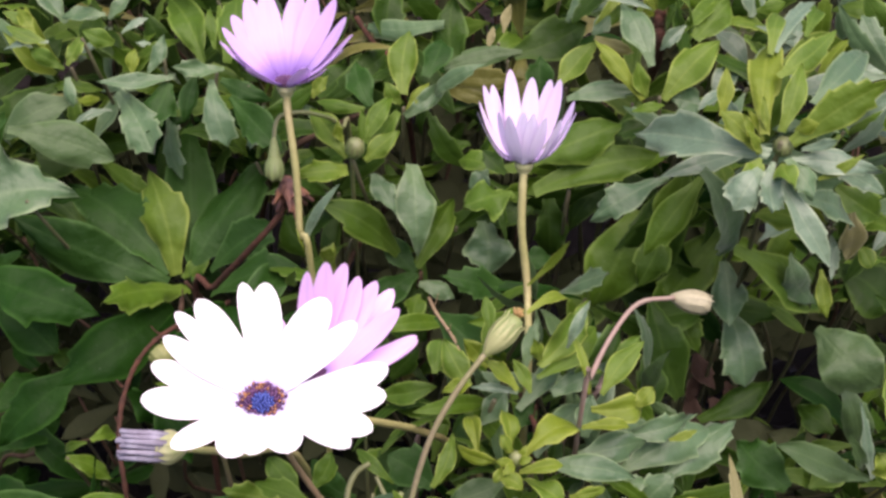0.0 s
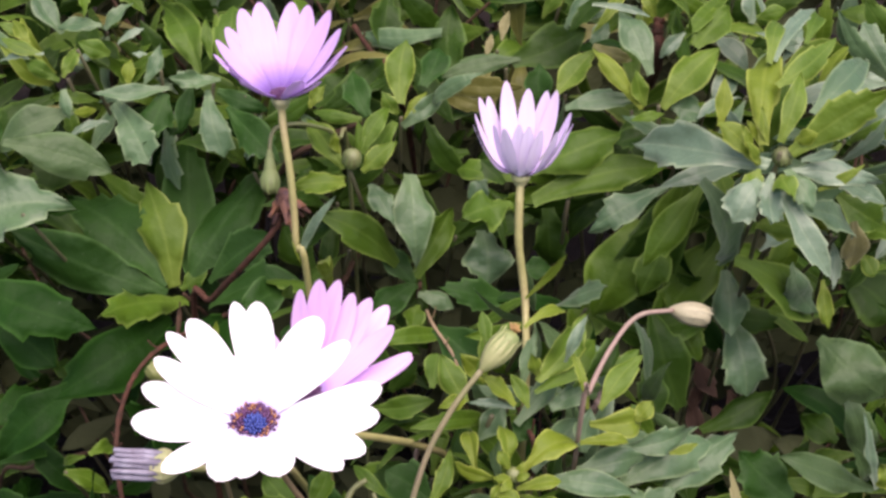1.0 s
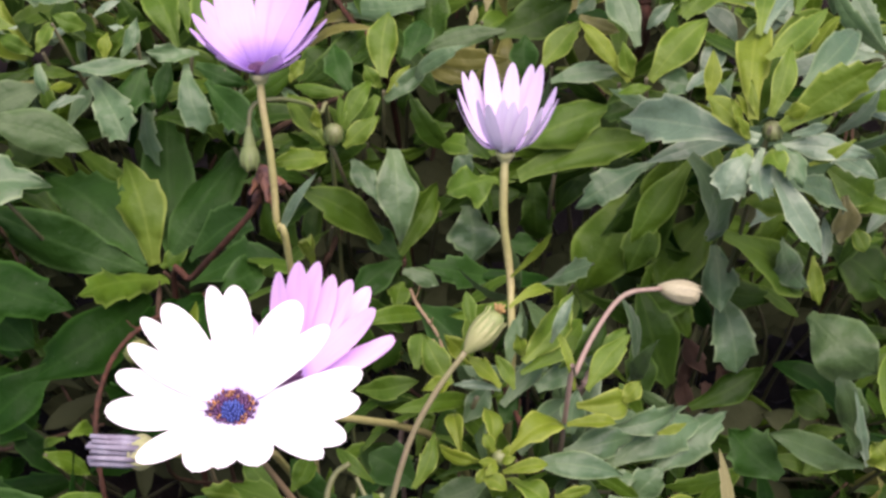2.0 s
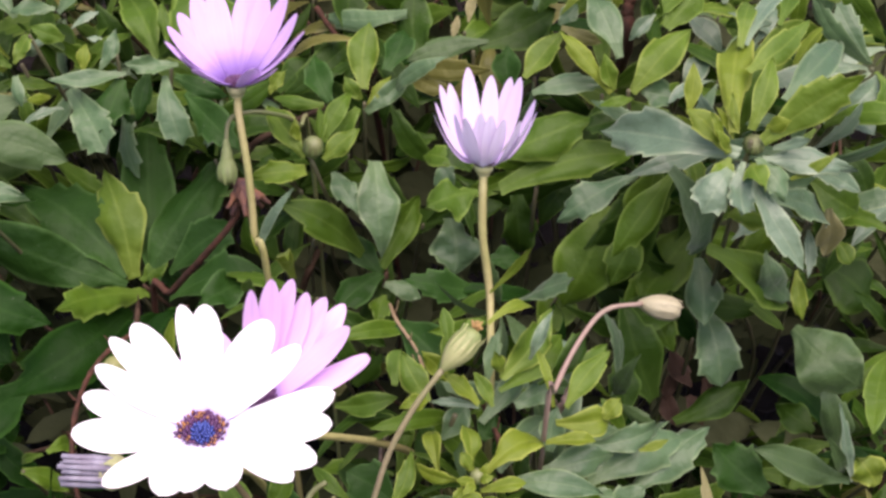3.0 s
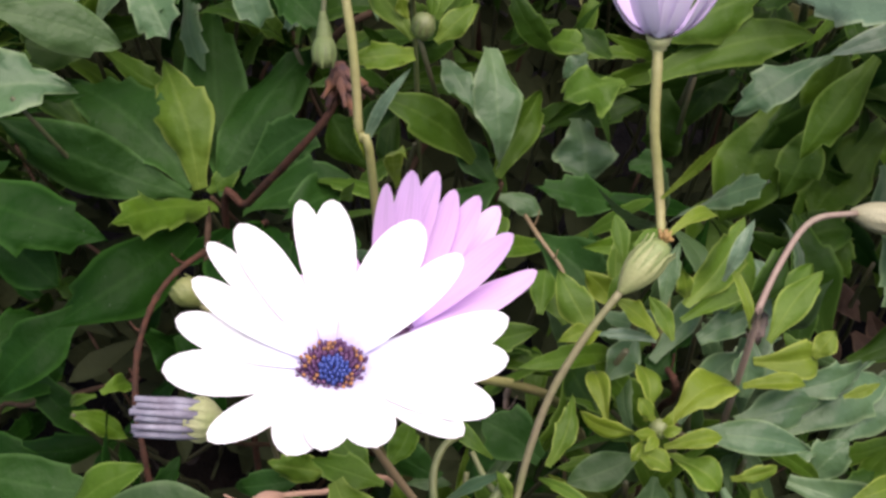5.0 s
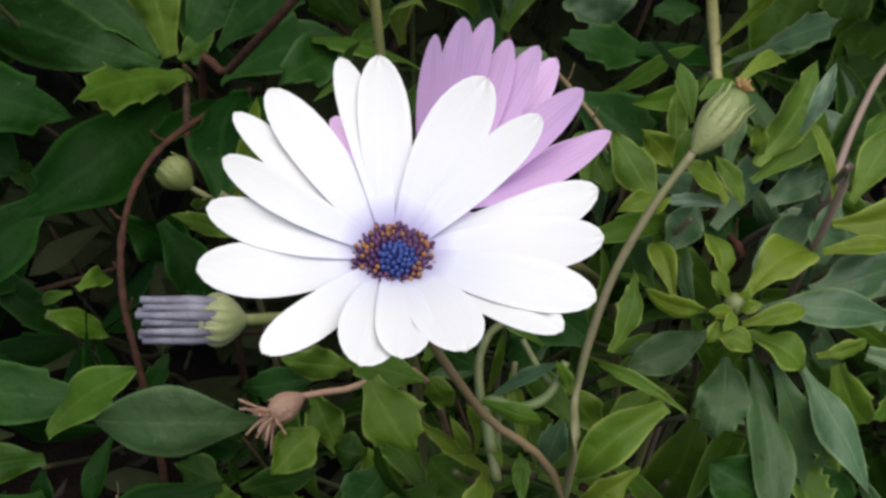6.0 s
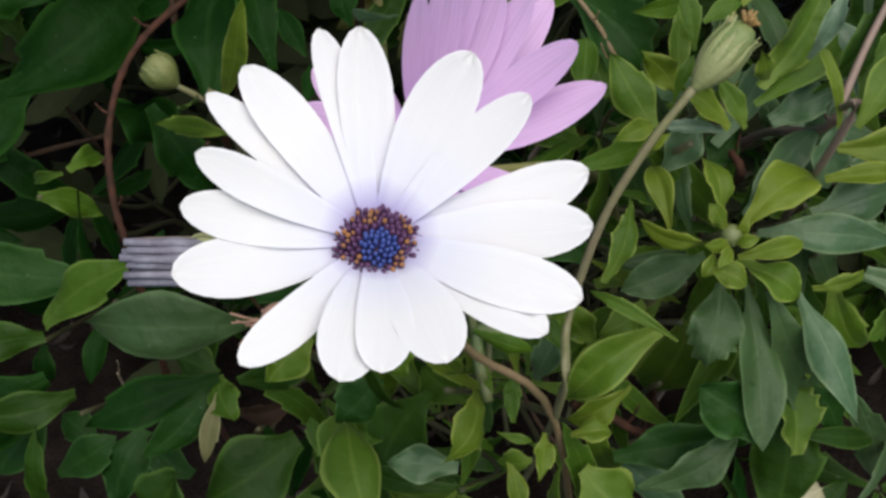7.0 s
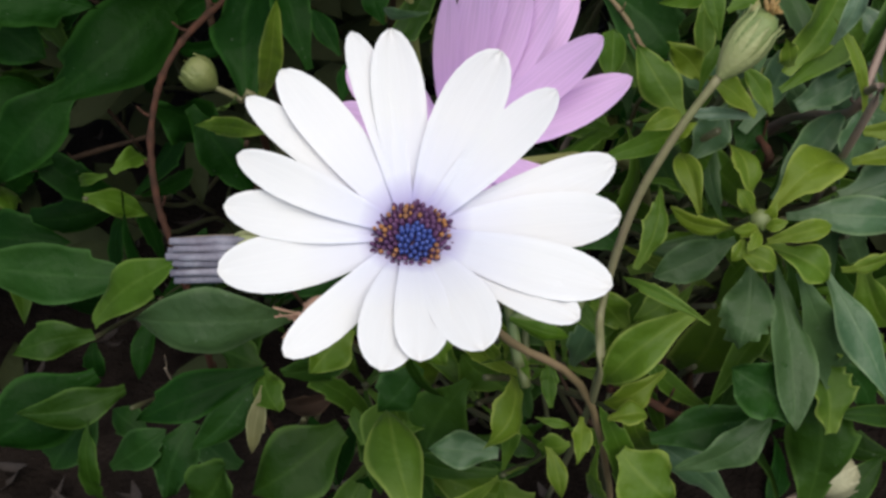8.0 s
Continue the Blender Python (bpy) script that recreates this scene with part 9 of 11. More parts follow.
leaf(plant, (0.2036, 0.4781, 0.2722), (0.1864, 0.4398, 0.2732), 0.0062, "grey", 0.10, -21, 2, 1372)

plant = shoot("mixed green daisy leaves crowding the shrub", (-0.2113, 0.6616, 0.0000), (-0.2113, 0.4948, 0.2558))
leaf(plant, (-0.2110, 0.4922, 0.2551), (-0.2082, 0.4529, 0.2406), 0.0119, "forest", 0.02, 10, 1, 1374)
leaf(plant, (-0.2108, 0.4939, 0.2584), (-0.2068, 0.4872, 0.2945), 0.0105, "forest", 0.05, 26, 1, 1375)
leaf(plant, (-0.2093, 0.4924, 0.2555), (-0.1779, 0.4622, 0.2473), 0.0090, "forest", 0.02, -18, 0, 1376)
leaf(plant, (-0.2125, 0.4930, 0.2567), (-0.2421, 0.4879, 0.2583), 0.0076, "forest", 0.06, -30, 1, 1377)
leaf(plant, (-0.2096, 0.4938, 0.2582), (-0.1911, 0.5156, 0.2823), 0.0128, "forest", 0.09, 39, 1, 1378)
leaf(plant, (-0.2098, 0.4922, 0.2551), (-0.1885, 0.4555, 0.2513), 0.0083, "dark", 0.03, 32, 1, 1379)

plant = shoot("mixed green daisy leaves crowding the shrub", (-0.1519, 0.6661, 0.0000), (-0.1519, 0.5008, 0.2509))
leaf(plant, (-0.1526, 0.4997, 0.2531), (-0.1748, 0.5018, 0.2802), 0.0124, "dark", 0.02, 45, 0, 1389)

plant = shoot("mixed green daisy leaves crowding the shrub", (-0.1150, 0.6776, 0.0000), (-0.1150, 0.5175, 0.2338))
leaf(plant, (-0.1132, 0.5150, 0.2334), (-0.0871, 0.5012, 0.2138), 0.0082, "forest", 0.03, 37, 3, 1395)

plant = shoot("mixed green daisy leaves crowding the shrub", (-0.0369, 0.6562, 0.0000), (-0.0369, 0.4909, 0.2510))
leaf(plant, (-0.0379, 0.4898, 0.2533), (-0.0586, 0.4694, 0.2919), 0.0109, "dark", 0.10, 46, 1, 1401)
leaf(plant, (-0.0382, 0.4885, 0.2509), (-0.0588, 0.4788, 0.2409), 0.0078, "green", 0.10, 21, 1, 1403)

plant = shoot("mixed green daisy leaves crowding the shrub", (-0.0053, 0.6675, 0.0000), (-0.0053, 0.5064, 0.2371))
leaf(plant, (-0.0039, 0.5053, 0.2393), (0.0193, 0.5055, 0.2609), 0.0087, "dark", 0.02, -34, 3, 1406)
leaf(plant, (-0.0058, 0.5037, 0.2363), (-0.0156, 0.4752, 0.2130), 0.0138, "dark", 0.08, -13, 1, 1407)
leaf(plant, (-0.0070, 0.5051, 0.2390), (-0.0294, 0.5174, 0.2464), 0.0085, "green", 0.08, -39, 3, 1408)
leaf(plant, (-0.0057, 0.5055, 0.2398), (-0.0123, 0.5233, 0.2582), 0.0098, "green", 0.02, 11, 3, 1409)

plant = shoot("mixed green daisy leaves crowding the shrub", (0.0081, 0.6668, 0.0000), (0.0081, 0.5012, 0.2522))
leaf(plant, (0.0070, 0.5001, 0.2545), (-0.0109, 0.5151, 0.2700), 0.0099, "dark", 0.10, -38, 1, 1410)
leaf(plant, (0.0100, 0.4997, 0.2535), (0.0417, 0.4965, 0.2633), 0.0108, "dark", 0.08, -22, 1, 1411)
leaf(plant, (0.0097, 0.5000, 0.2541), (0.0273, 0.4885, 0.2727), 0.0054, "dark", 0.08, 36, 1, 1416)

plant = shoot("mixed green daisy leaves crowding the shrub", (0.0978, 0.6512, 0.0000), (0.0978, 0.4807, 0.2684))
leaf(plant, (0.0993, 0.4788, 0.2691), (0.1285, 0.4725, 0.2702), 0.0101, "deep", 0.04, -44, 1, 1417)
leaf(plant, (0.0987, 0.4795, 0.2705), (0.1155, 0.4755, 0.2919), 0.0084, "deep", 0.05, -30, 2, 1419)
leaf(plant, (0.0980, 0.4781, 0.2677), (0.1064, 0.4652, 0.2485), 0.0085, "deep", 0.08, 44, 1, 1420)
leaf(plant, (0.0991, 0.4793, 0.2700), (0.1296, 0.4670, 0.2932), 0.0112, "deep", 0.06, -34, 0, 1422)

plant = shoot("mixed green daisy leaves crowding the shrub", (0.1569, 0.6334, 0.0000), (0.1569, 0.4618, 0.2720))
leaf(plant, (0.1551, 0.4606, 0.2741), (0.1222, 0.4442, 0.3059), 0.0116, "pale", 0.09, 22, 2, 1424)
leaf(plant, (0.1581, 0.4600, 0.2728), (0.1793, 0.4355, 0.2841), 0.0088, "green", 0.06, -37, 3, 1425)
leaf(plant, (0.1546, 0.4599, 0.2728), (0.1208, 0.4277, 0.2871), 0.0081, "pale", 0.04, 37, 1, 1426)
leaf(plant, (0.1566, 0.4608, 0.2745), (0.1495, 0.4395, 0.3053), 0.0054, "green", 0.03, 13, 1, 1427)
leaf(plant, (0.1565, 0.4592, 0.2713), (0.1523, 0.4340, 0.2641), 0.0046, "pale", 0.08, 14, 1, 1428)
leaf(plant, (0.1550, 0.4605, 0.2739), (0.1297, 0.4518, 0.2940), 0.0083, "young", 0.08, -41, 3, 1429)
leaf(plant, (0.1580, 0.4604, 0.2736), (0.1855, 0.4488, 0.2943), 0.0077, "grey", 0.10, -43, 1, 1430)

plant = shoot("mixed green daisy leaves crowding the shrub", (0.1855, 0.6408, 0.0000), (0.1855, 0.4712, 0.2654))
leaf(plant, (0.1830, 0.4692, 0.2659), (0.1471, 0.4692, 0.2562), 0.0105, "dark", 0.05, -47, 1, 1431)
leaf(plant, (0.1852, 0.4702, 0.2679), (0.1959, 0.4902, 0.2884), 0.0094, "green", 0.09, -25, 1, 1432)
leaf(plant, (0.1858, 0.4687, 0.2650), (0.1985, 0.4502, 0.2504), 0.0064, "dark", 0.06, 41, 2, 1433)
leaf(plant, (0.1832, 0.4698, 0.2672), (0.1608, 0.4580, 0.2826), 0.0055, "dark", 0.02, 34, 2, 1434)
leaf(plant, (0.1866, 0.4696, 0.2666), (0.2070, 0.4649, 0.2733), 0.0058, "dark", 0.07, -17, 1, 1435)
leaf(plant, (0.1837, 0.4687, 0.2650), (0.1629, 0.4520, 0.2511), 0.0084, "dark", 0.08, 31, 3, 1436)
leaf(plant, (0.1844, 0.4702, 0.2679), (0.1718, 0.4695, 0.2993), 0.0103, "dark", 0.08, 16, 0, 1437)

plant = shoot("mixed green daisy leaves crowding the shrub", (-0.1989, 0.6474, 0.0000), (-0.1989, 0.4909, 0.2217))
leaf(plant, (-0.1999, 0.4895, 0.2234), (-0.2294, 0.4851, 0.2398), 0.0100, "forest", 0.09, -22, 3, 1438)
leaf(plant, (-0.1967, 0.4898, 0.2239), (-0.1813, 0.5010, 0.2334), 0.0067, "forest", 0.09, -11, 1, 1439)
leaf(plant, (-0.1985, 0.4883, 0.2210), (-0.1998, 0.4621, 0.2033), 0.0101, "forest", 0.09, -31, 3, 1440)
leaf(plant, (-0.1984, 0.4901, 0.2244), (-0.1908, 0.4728, 0.2543), 0.0063, "forest", 0.06, -46, 1, 1441)
leaf(plant, (-0.1965, 0.4886, 0.2217), (-0.1632, 0.4757, 0.2062), 0.0103, "dark", 0.07, -42, 3, 1442)
leaf(plant, (-0.2001, 0.4891, 0.2226), (-0.2089, 0.4586, 0.2388), 0.0077, "forest", 0.10, -29, 1, 1443)
leaf(plant, (-0.1972, 0.4900, 0.2242), (-0.1735, 0.4672, 0.2569), 0.0082, "forest", 0.07, -14, 1, 1444)

plant = shoot("mixed green daisy leaves crowding the shrub", (-0.0333, 0.6180, 0.0000), (-0.0333, 0.4547, 0.2443))
leaf(plant, (-0.0324, 0.4522, 0.2439), (-0.0175, 0.4427, 0.2193), 0.0084, "dark", 0.05, -1, 1, 1445)
leaf(plant, (-0.0349, 0.4533, 0.2459), (-0.0673, 0.4432, 0.2641), 0.0096, "green", 0.02, 33, 1, 1446)
leaf(plant, (-0.0342, 0.4523, 0.2441), (-0.0501, 0.4128, 0.2421), 0.0082, "dark", 0.02, -41, 1, 1448)
leaf(plant, (-0.0318, 0.4524, 0.2443), (-0.0073, 0.4391, 0.2321), 0.0090, "dark", 0.05, 9, 1, 1449)
leaf(plant, (-0.0350, 0.4529, 0.2453), (-0.0649, 0.4228, 0.2610), 0.0084, "green", 0.05, 41, 0, 1450)

plant = shoot("mixed green daisy leaves crowding the shrub", (0.0103, 0.5971, 0.0000), (0.0103, 0.4338, 0.2444))
leaf(plant, (0.0099, 0.4313, 0.2440), (0.0044, 0.3933, 0.2403), 0.0062, "green", 0.04, -23, 3, 1451)
leaf(plant, (0.0114, 0.4314, 0.2443), (0.0286, 0.4304, 0.2240), 0.0066, "green", 0.02, 35, 3, 1453)
leaf(plant, (0.0085, 0.4320, 0.2454), (-0.0198, 0.4021, 0.2619), 0.0066, "green", 0.09, -1, 0, 1454)
leaf(plant, (0.0117, 0.4325, 0.2463), (0.0348, 0.4180, 0.2695), 0.0058, "green", 0.04, -24, 1, 1455)
leaf(plant, (0.0106, 0.4313, 0.2440), (0.0168, 0.4223, 0.2172), 0.0089, "green", 0.04, -39, 3, 1456)

plant = shoot("mixed green daisy leaves crowding the shrub", (0.0364, 0.5766, 0.0000), (0.0364, 0.4063, 0.2677))
leaf(plant, (0.0348, 0.4043, 0.2683), (0.0139, 0.3796, 0.2762), 0.0062, "green", 0.10, -41, 0, 1458)
leaf(plant, (0.0370, 0.4039, 0.2675), (0.0498, 0.3685, 0.2606), 0.0079, "sage", 0.07, -8, 1, 1459)
leaf(plant, (0.0347, 0.4047, 0.2691), (0.0157, 0.3803, 0.2878), 0.0048, "sage", 0.05, -48, 1, 1460)
leaf(plant, (0.0377, 0.4050, 0.2695), (0.0576, 0.3847, 0.2939), 0.0072, "grey", 0.03, -41, 2, 1461)
leaf(plant, (0.0361, 0.4038, 0.2673), (0.0322, 0.3833, 0.2546), 0.0060, "sage", 0.06, -28, 1, 1462)
leaf(plant, (0.0360, 0.4053, 0.2702), (0.0318, 0.3963, 0.2939), 0.0051, "sage", 0.07, 25, 1, 1463)

plant = shoot("mixed green daisy leaves crowding the shrub", (0.0607, 0.6208, 0.0000), (0.0607, 0.4586, 0.2405))
leaf(plant, (0.0597, 0.4561, 0.2400), (0.0425, 0.4179, 0.2347), 0.0083, "deep", 0.05, -48, 1, 1465)
leaf(plant, (0.0621, 0.4565, 0.2407), (0.0939, 0.4541, 0.2269), 0.0083, "dark", 0.09, 47, 1, 1467)
leaf(plant, (0.0587, 0.4571, 0.2419), (0.0258, 0.4345, 0.2636), 0.0069, "deep", 0.04, 34, 1, 1468)
leaf(plant, (0.0604, 0.4561, 0.2398), (0.0565, 0.4223, 0.2355), 0.0081, "deep", 0.08, -49, 1, 1470)

plant = shoot("mixed green daisy leaves crowding the shrub", (0.1064, 0.6403, 0.0000), (0.1064, 0.4809, 0.2313))
leaf(plant, (0.1049, 0.4799, 0.2337), (0.0819, 0.4819, 0.2605), 0.0098, "deep", 0.04, 3, 1, 1471)
leaf(plant, (0.1079, 0.4790, 0.2319), (0.1464, 0.4679, 0.2282), 0.0117, "dark", 0.07, 3, 0, 1472)
leaf(plant, (0.1044, 0.4788, 0.2315), (0.0716, 0.4501, 0.2337), 0.0099, "deep", 0.08, -44, 1, 1473)
leaf(plant, (0.1067, 0.4801, 0.2339), (0.1150, 0.4770, 0.2709), 0.0128, "dark", 0.03, 49, 1, 1474)
leaf(plant, (0.1069, 0.4784, 0.2308), (0.1175, 0.4562, 0.2175), 0.0095, "deep", 0.08, 39, 0, 1475)
leaf(plant, (0.1042, 0.4795, 0.2328), (0.0751, 0.4827, 0.2397), 0.0094, "dark", 0.09, -47, 1, 1476)

plant = shoot("mixed green daisy leaves crowding the shrub", (0.1326, 0.6418, 0.0000), (0.1326, 0.4827, 0.2303))
leaf(plant, (0.1304, 0.4813, 0.2319), (0.0957, 0.4611, 0.2545), 0.0070, "dark", 0.02, -33, 1, 1478)
leaf(plant, (0.1340, 0.4813, 0.2318), (0.1631, 0.4830, 0.2400), 0.0085, "green", 0.03, 1, 1, 1479)
leaf(plant, (0.1319, 0.4801, 0.2296), (0.1284, 0.4739, 0.1969), 0.0079, "green", 0.09, 34, 0, 1480)
leaf(plant, (0.1312, 0.4817, 0.2327), (0.1156, 0.4749, 0.2562), 0.0053, "dark", 0.02, -22, 1, 1481)
leaf(plant, (0.1337, 0.4804, 0.2302), (0.1545, 0.4633, 0.2224), 0.0065, "green", 0.05, -17, 0, 1482)
leaf(plant, (0.1303, 0.4809, 0.2312), (0.1003, 0.4860, 0.2271), 0.0074, "dark", 0.09, 29, 3, 1483)
leaf(plant, (0.1334, 0.4817, 0.2326), (0.1535, 0.4794, 0.2605), 0.0121, "green", 0.09, 37, 1, 1484)

plant = shoot("mixed green daisy leaves crowding the shrub", (0.1966, 0.6101, 0.0000), (0.1966, 0.4548, 0.2179))
leaf(plant, (0.1974, 0.4536, 0.2199), (0.2266, 0.4589, 0.2366), 0.0106, "dark", 0.07, -22, 3, 1485)
leaf(plant, (0.1956, 0.4522, 0.2174), (0.1769, 0.4090, 0.2113), 0.0111, "green", 0.06, -10, 0, 1486)
leaf(plant, (0.1950, 0.4538, 0.2204), (0.1720, 0.4420, 0.2524), 0.0060, "dark", 0.02, -15, 1, 1487)
leaf(plant, (0.1977, 0.4533, 0.2193), (0.2245, 0.4340, 0.2397), 0.0084, "dark", 0.02, -36, 1, 1488)
leaf(plant, (0.1947, 0.4524, 0.2177), (0.1701, 0.4296, 0.2101), 0.0074, "green", 0.08, 16, 1, 1489)
leaf(plant, (0.1960, 0.4539, 0.2206), (0.1879, 0.4394, 0.2520), 0.0061, "dark", 0.10, 4, 3, 1490)
leaf(plant, (0.1965, 0.4523, 0.2174), (0.1995, 0.4286, 0.2058), 0.0071, "dark", 0.07, -26, 2, 1491)

plant = shoot("mixed green daisy leaves crowding the shrub", (0.0477, 0.5611, 0.0000), (0.0477, 0.3989, 0.2406))
leaf(plant, (0.0459, 0.3972, 0.2418), (0.0183, 0.3700, 0.2603), 0.0084, "grey", 0.03, -22, 3, 1493)
leaf(plant, (0.0487, 0.3978, 0.2428), (0.0667, 0.4107, 0.2524), 0.0080, "green", 0.06, 14, 3, 1494)
leaf(plant, (0.0481, 0.3965, 0.2403), (0.0536, 0.3809, 0.2317), 0.0063, "sage", 0.04, 47, 1, 1495)
leaf(plant, (0.0468, 0.3979, 0.2430), (0.0364, 0.4028, 0.2611), 0.0064, "green", 0.03, -18, 2, 1496)
leaf(plant, (0.0492, 0.3972, 0.2416), (0.0698, 0.3963, 0.2409), 0.0058, "sage", 0.04, 6, 3, 1497)
leaf(plant, (0.0461, 0.3969, 0.2411), (0.0238, 0.3691, 0.2508), 0.0049, "green", 0.02, 46, 1, 1498)

plant = shoot("mixed green daisy leaves crowding the shrub", (0.0798, 0.5761, 0.0000), (0.0798, 0.4203, 0.2191))
leaf(plant, (0.0803, 0.4194, 0.2216), (0.0859, 0.4040, 0.2498), 0.0069, "sage", 0.09, -6, 0, 1499)
leaf(plant, (0.0796, 0.4179, 0.2187), (0.0812, 0.4052, 0.2004), 0.0059, "grey", 0.09, -11, 2, 1500)
leaf(plant, (0.0782, 0.4192, 0.2212), (0.0512, 0.4217, 0.2412), 0.0075, "green", 0.05, -19, 1, 1501)
leaf(plant, (0.0781, 0.4182, 0.2193), (0.0551, 0.3990, 0.2161), 0.0065, "grey", 0.03, -19, 1, 1502)
leaf(plant, (0.0795, 0.4195, 0.2218), (0.0751, 0.4105, 0.2648), 0.0086, "grey", 0.05, 47, 3, 1503)
leaf(plant, (0.0809, 0.4182, 0.2193), (0.0953, 0.4093, 0.2130), 0.0057, "sage", 0.02, 17, 3, 1504)

plant = shoot("mixed green daisy leaves crowding the shrub", (0.1632, 0.6141, 0.0000), (0.1632, 0.4724, 0.1721))
leaf(plant, (0.1638, 0.4716, 0.1747), (0.1712, 0.4616, 0.2013), 0.0072, "green", 0.09, 46, 3, 1505)
leaf(plant, (0.1619, 0.4699, 0.1716), (0.1440, 0.4465, 0.1499), 0.0099, "green", 0.06, -27, 2, 1506)
leaf(plant, (0.1646, 0.4708, 0.1731), (0.1865, 0.4619, 0.1784), 0.0081, "green", 0.05, -23, 2, 1507)

plant = shoot("mixed green daisy leaves crowding the shrub", (0.2055, 0.6129, 0.0000), (0.2055, 0.4595, 0.2112))
leaf(plant, (0.2066, 0.4580, 0.2125), (0.2339, 0.4593, 0.2150), 0.0064, "dark", 0.05, 21, 3, 1508)
leaf(plant, (0.2041, 0.4570, 0.2107), (0.1854, 0.4314, 0.1931), 0.0083, "dark", 0.04, 49, 2, 1509)
leaf(plant, (0.2049, 0.4587, 0.2140), (0.1967, 0.4453, 0.2473), 0.0080, "green", 0.04, 7, 3, 1510)
leaf(plant, (0.2060, 0.4572, 0.2110), (0.2204, 0.4492, 0.1992), 0.0057, "dark", 0.03, -11, 3, 1511)
leaf(plant, (0.2029, 0.4580, 0.2126), (0.1710, 0.4663, 0.2128), 0.0086, "dark", 0.07, 20, 2, 1512)
leaf(plant, (0.2060, 0.4585, 0.2136), (0.2141, 0.4447, 0.2438), 0.0061, "dark", 0.06, 46, 0, 1513)
leaf(plant, (0.2050, 0.4570, 0.2107), (0.2121, 0.4551, 0.1882), 0.0072, "dark", 0.08, -1, 1, 1514)

plant = shoot("mixed green daisy leaves crowding the shrub", (0.0533, 0.5214, 0.0000), (0.0533, 0.3626, 0.2292))
leaf(plant, (0.0526, 0.3603, 0.2292), (0.0440, 0.3333, 0.2321), 0.0061, "sage", 0.08, 1, 1, 1522)
leaf(plant, (0.0533, 0.3617, 0.2318), (0.0587, 0.3727, 0.2577), 0.0095, "grey", 0.03, -25, 1, 1526)
leaf(plant, (0.0536, 0.3603, 0.2292), (0.0628, 0.3495, 0.2087), 0.0072, "sage", 0.09, -3, 1, 1527)

plant = shoot("mixed green daisy leaves crowding the shrub", (0.0828, 0.5500, 0.0000), (0.0828, 0.3940, 0.2198))
leaf(plant, (0.0809, 0.3926, 0.2215), (0.0500, 0.3897, 0.2327), 0.0093, "grey", 0.09, 19, 1, 1530)
leaf(plant, (0.0816, 0.3930, 0.2223), (0.0714, 0.3936, 0.2378), 0.0057, "green", 0.05, -48, 0, 1532)
leaf(plant, (0.0809, 0.3922, 0.2206), (0.0505, 0.3856, 0.2161), 0.0086, "sage", 0.05, -12, 2, 1534)

plant = shoot("mixed green daisy leaves crowding the shrub", (0.1397, 0.5859, 0.0000), (0.1397, 0.4470, 0.1629))
leaf(plant, (0.1375, 0.4450, 0.1633), (0.1027, 0.4151, 0.1699), 0.0074, "green", 0.03, -43, 2, 1535)
leaf(plant, (0.1406, 0.4461, 0.1654), (0.1547, 0.4438, 0.1846), 0.0065, "dark", 0.09, -20, 1, 1536)
leaf(plant, (0.1396, 0.4446, 0.1625), (0.1398, 0.4078, 0.1565), 0.0074, "deep", 0.06, 9, 1, 1537)
leaf(plant, (0.1375, 0.4458, 0.1649), (0.0953, 0.4340, 0.1909), 0.0094, "dark", 0.05, -22, 3, 1538)
leaf(plant, (0.1411, 0.4452, 0.1637), (0.1719, 0.4421, 0.1579), 0.0085, "green", 0.03, 0, 3, 1539)
leaf(plant, (0.1379, 0.4448, 0.1629), (0.1060, 0.4081, 0.1652), 0.0090, "green", 0.05, 38, 1, 1540)

plant = shoot("mixed green daisy leaves crowding the shrub", (0.1770, 0.5891, 0.0000), (0.1770, 0.4459, 0.1774))
leaf(plant, (0.1779, 0.4448, 0.1796), (0.2074, 0.4475, 0.2012), 0.0116, "dark", 0.06, 25, 1, 1541)
leaf(plant, (0.1761, 0.4434, 0.1770), (0.1763, 0.4397, 0.1514), 0.0086, "dark", 0.03, 28, 2, 1542)
leaf(plant, (0.1752, 0.4450, 0.1800), (0.1499, 0.4537, 0.2078), 0.0129, "deep", 0.07, 12, 0, 1543)
leaf(plant, (0.1781, 0.4440, 0.1780), (0.2000, 0.4402, 0.1715), 0.0071, "deep", 0.05, 28, 3, 1544)
leaf(plant, (0.1745, 0.4440, 0.1782), (0.1519, 0.4442, 0.1715), 0.0080, "green", 0.07, 2, 3, 1545)
leaf(plant, (0.1769, 0.4451, 0.1802), (0.1824, 0.4509, 0.1963), 0.0048, "deep", 0.02, -41, 3, 1546)
leaf(plant, (0.1774, 0.4436, 0.1773), (0.1891, 0.4342, 0.1651), 0.0068, "green", 0.08, 3, 0, 1547)

plant = shoot("mixed green daisy leaves crowding the shrub", (0.2053, 0.5862, 0.0000), (0.2053, 0.4463, 0.1663))
leaf(plant, (0.2027, 0.4449, 0.1679), (0.1693, 0.4364, 0.1809), 0.0088, "deep", 0.03, 4, 3, 1548)
leaf(plant, (0.2062, 0.4451, 0.1684), (0.2277, 0.4379, 0.1903), 0.0070, "dark", 0.03, -39, 3, 1549)
leaf(plant, (0.2039, 0.4439, 0.1660), (0.1862, 0.4212, 0.1472), 0.0093, "dark", 0.02, 12, 1, 1550)
leaf(plant, (0.2036, 0.4454, 0.1690), (0.1898, 0.4453, 0.1872), 0.0052, "dark", 0.10, 39, 1, 1551)
leaf(plant, (0.2064, 0.4444, 0.1670), (0.2347, 0.4451, 0.1573), 0.0069, "deep", 0.07, -6, 3, 1552)
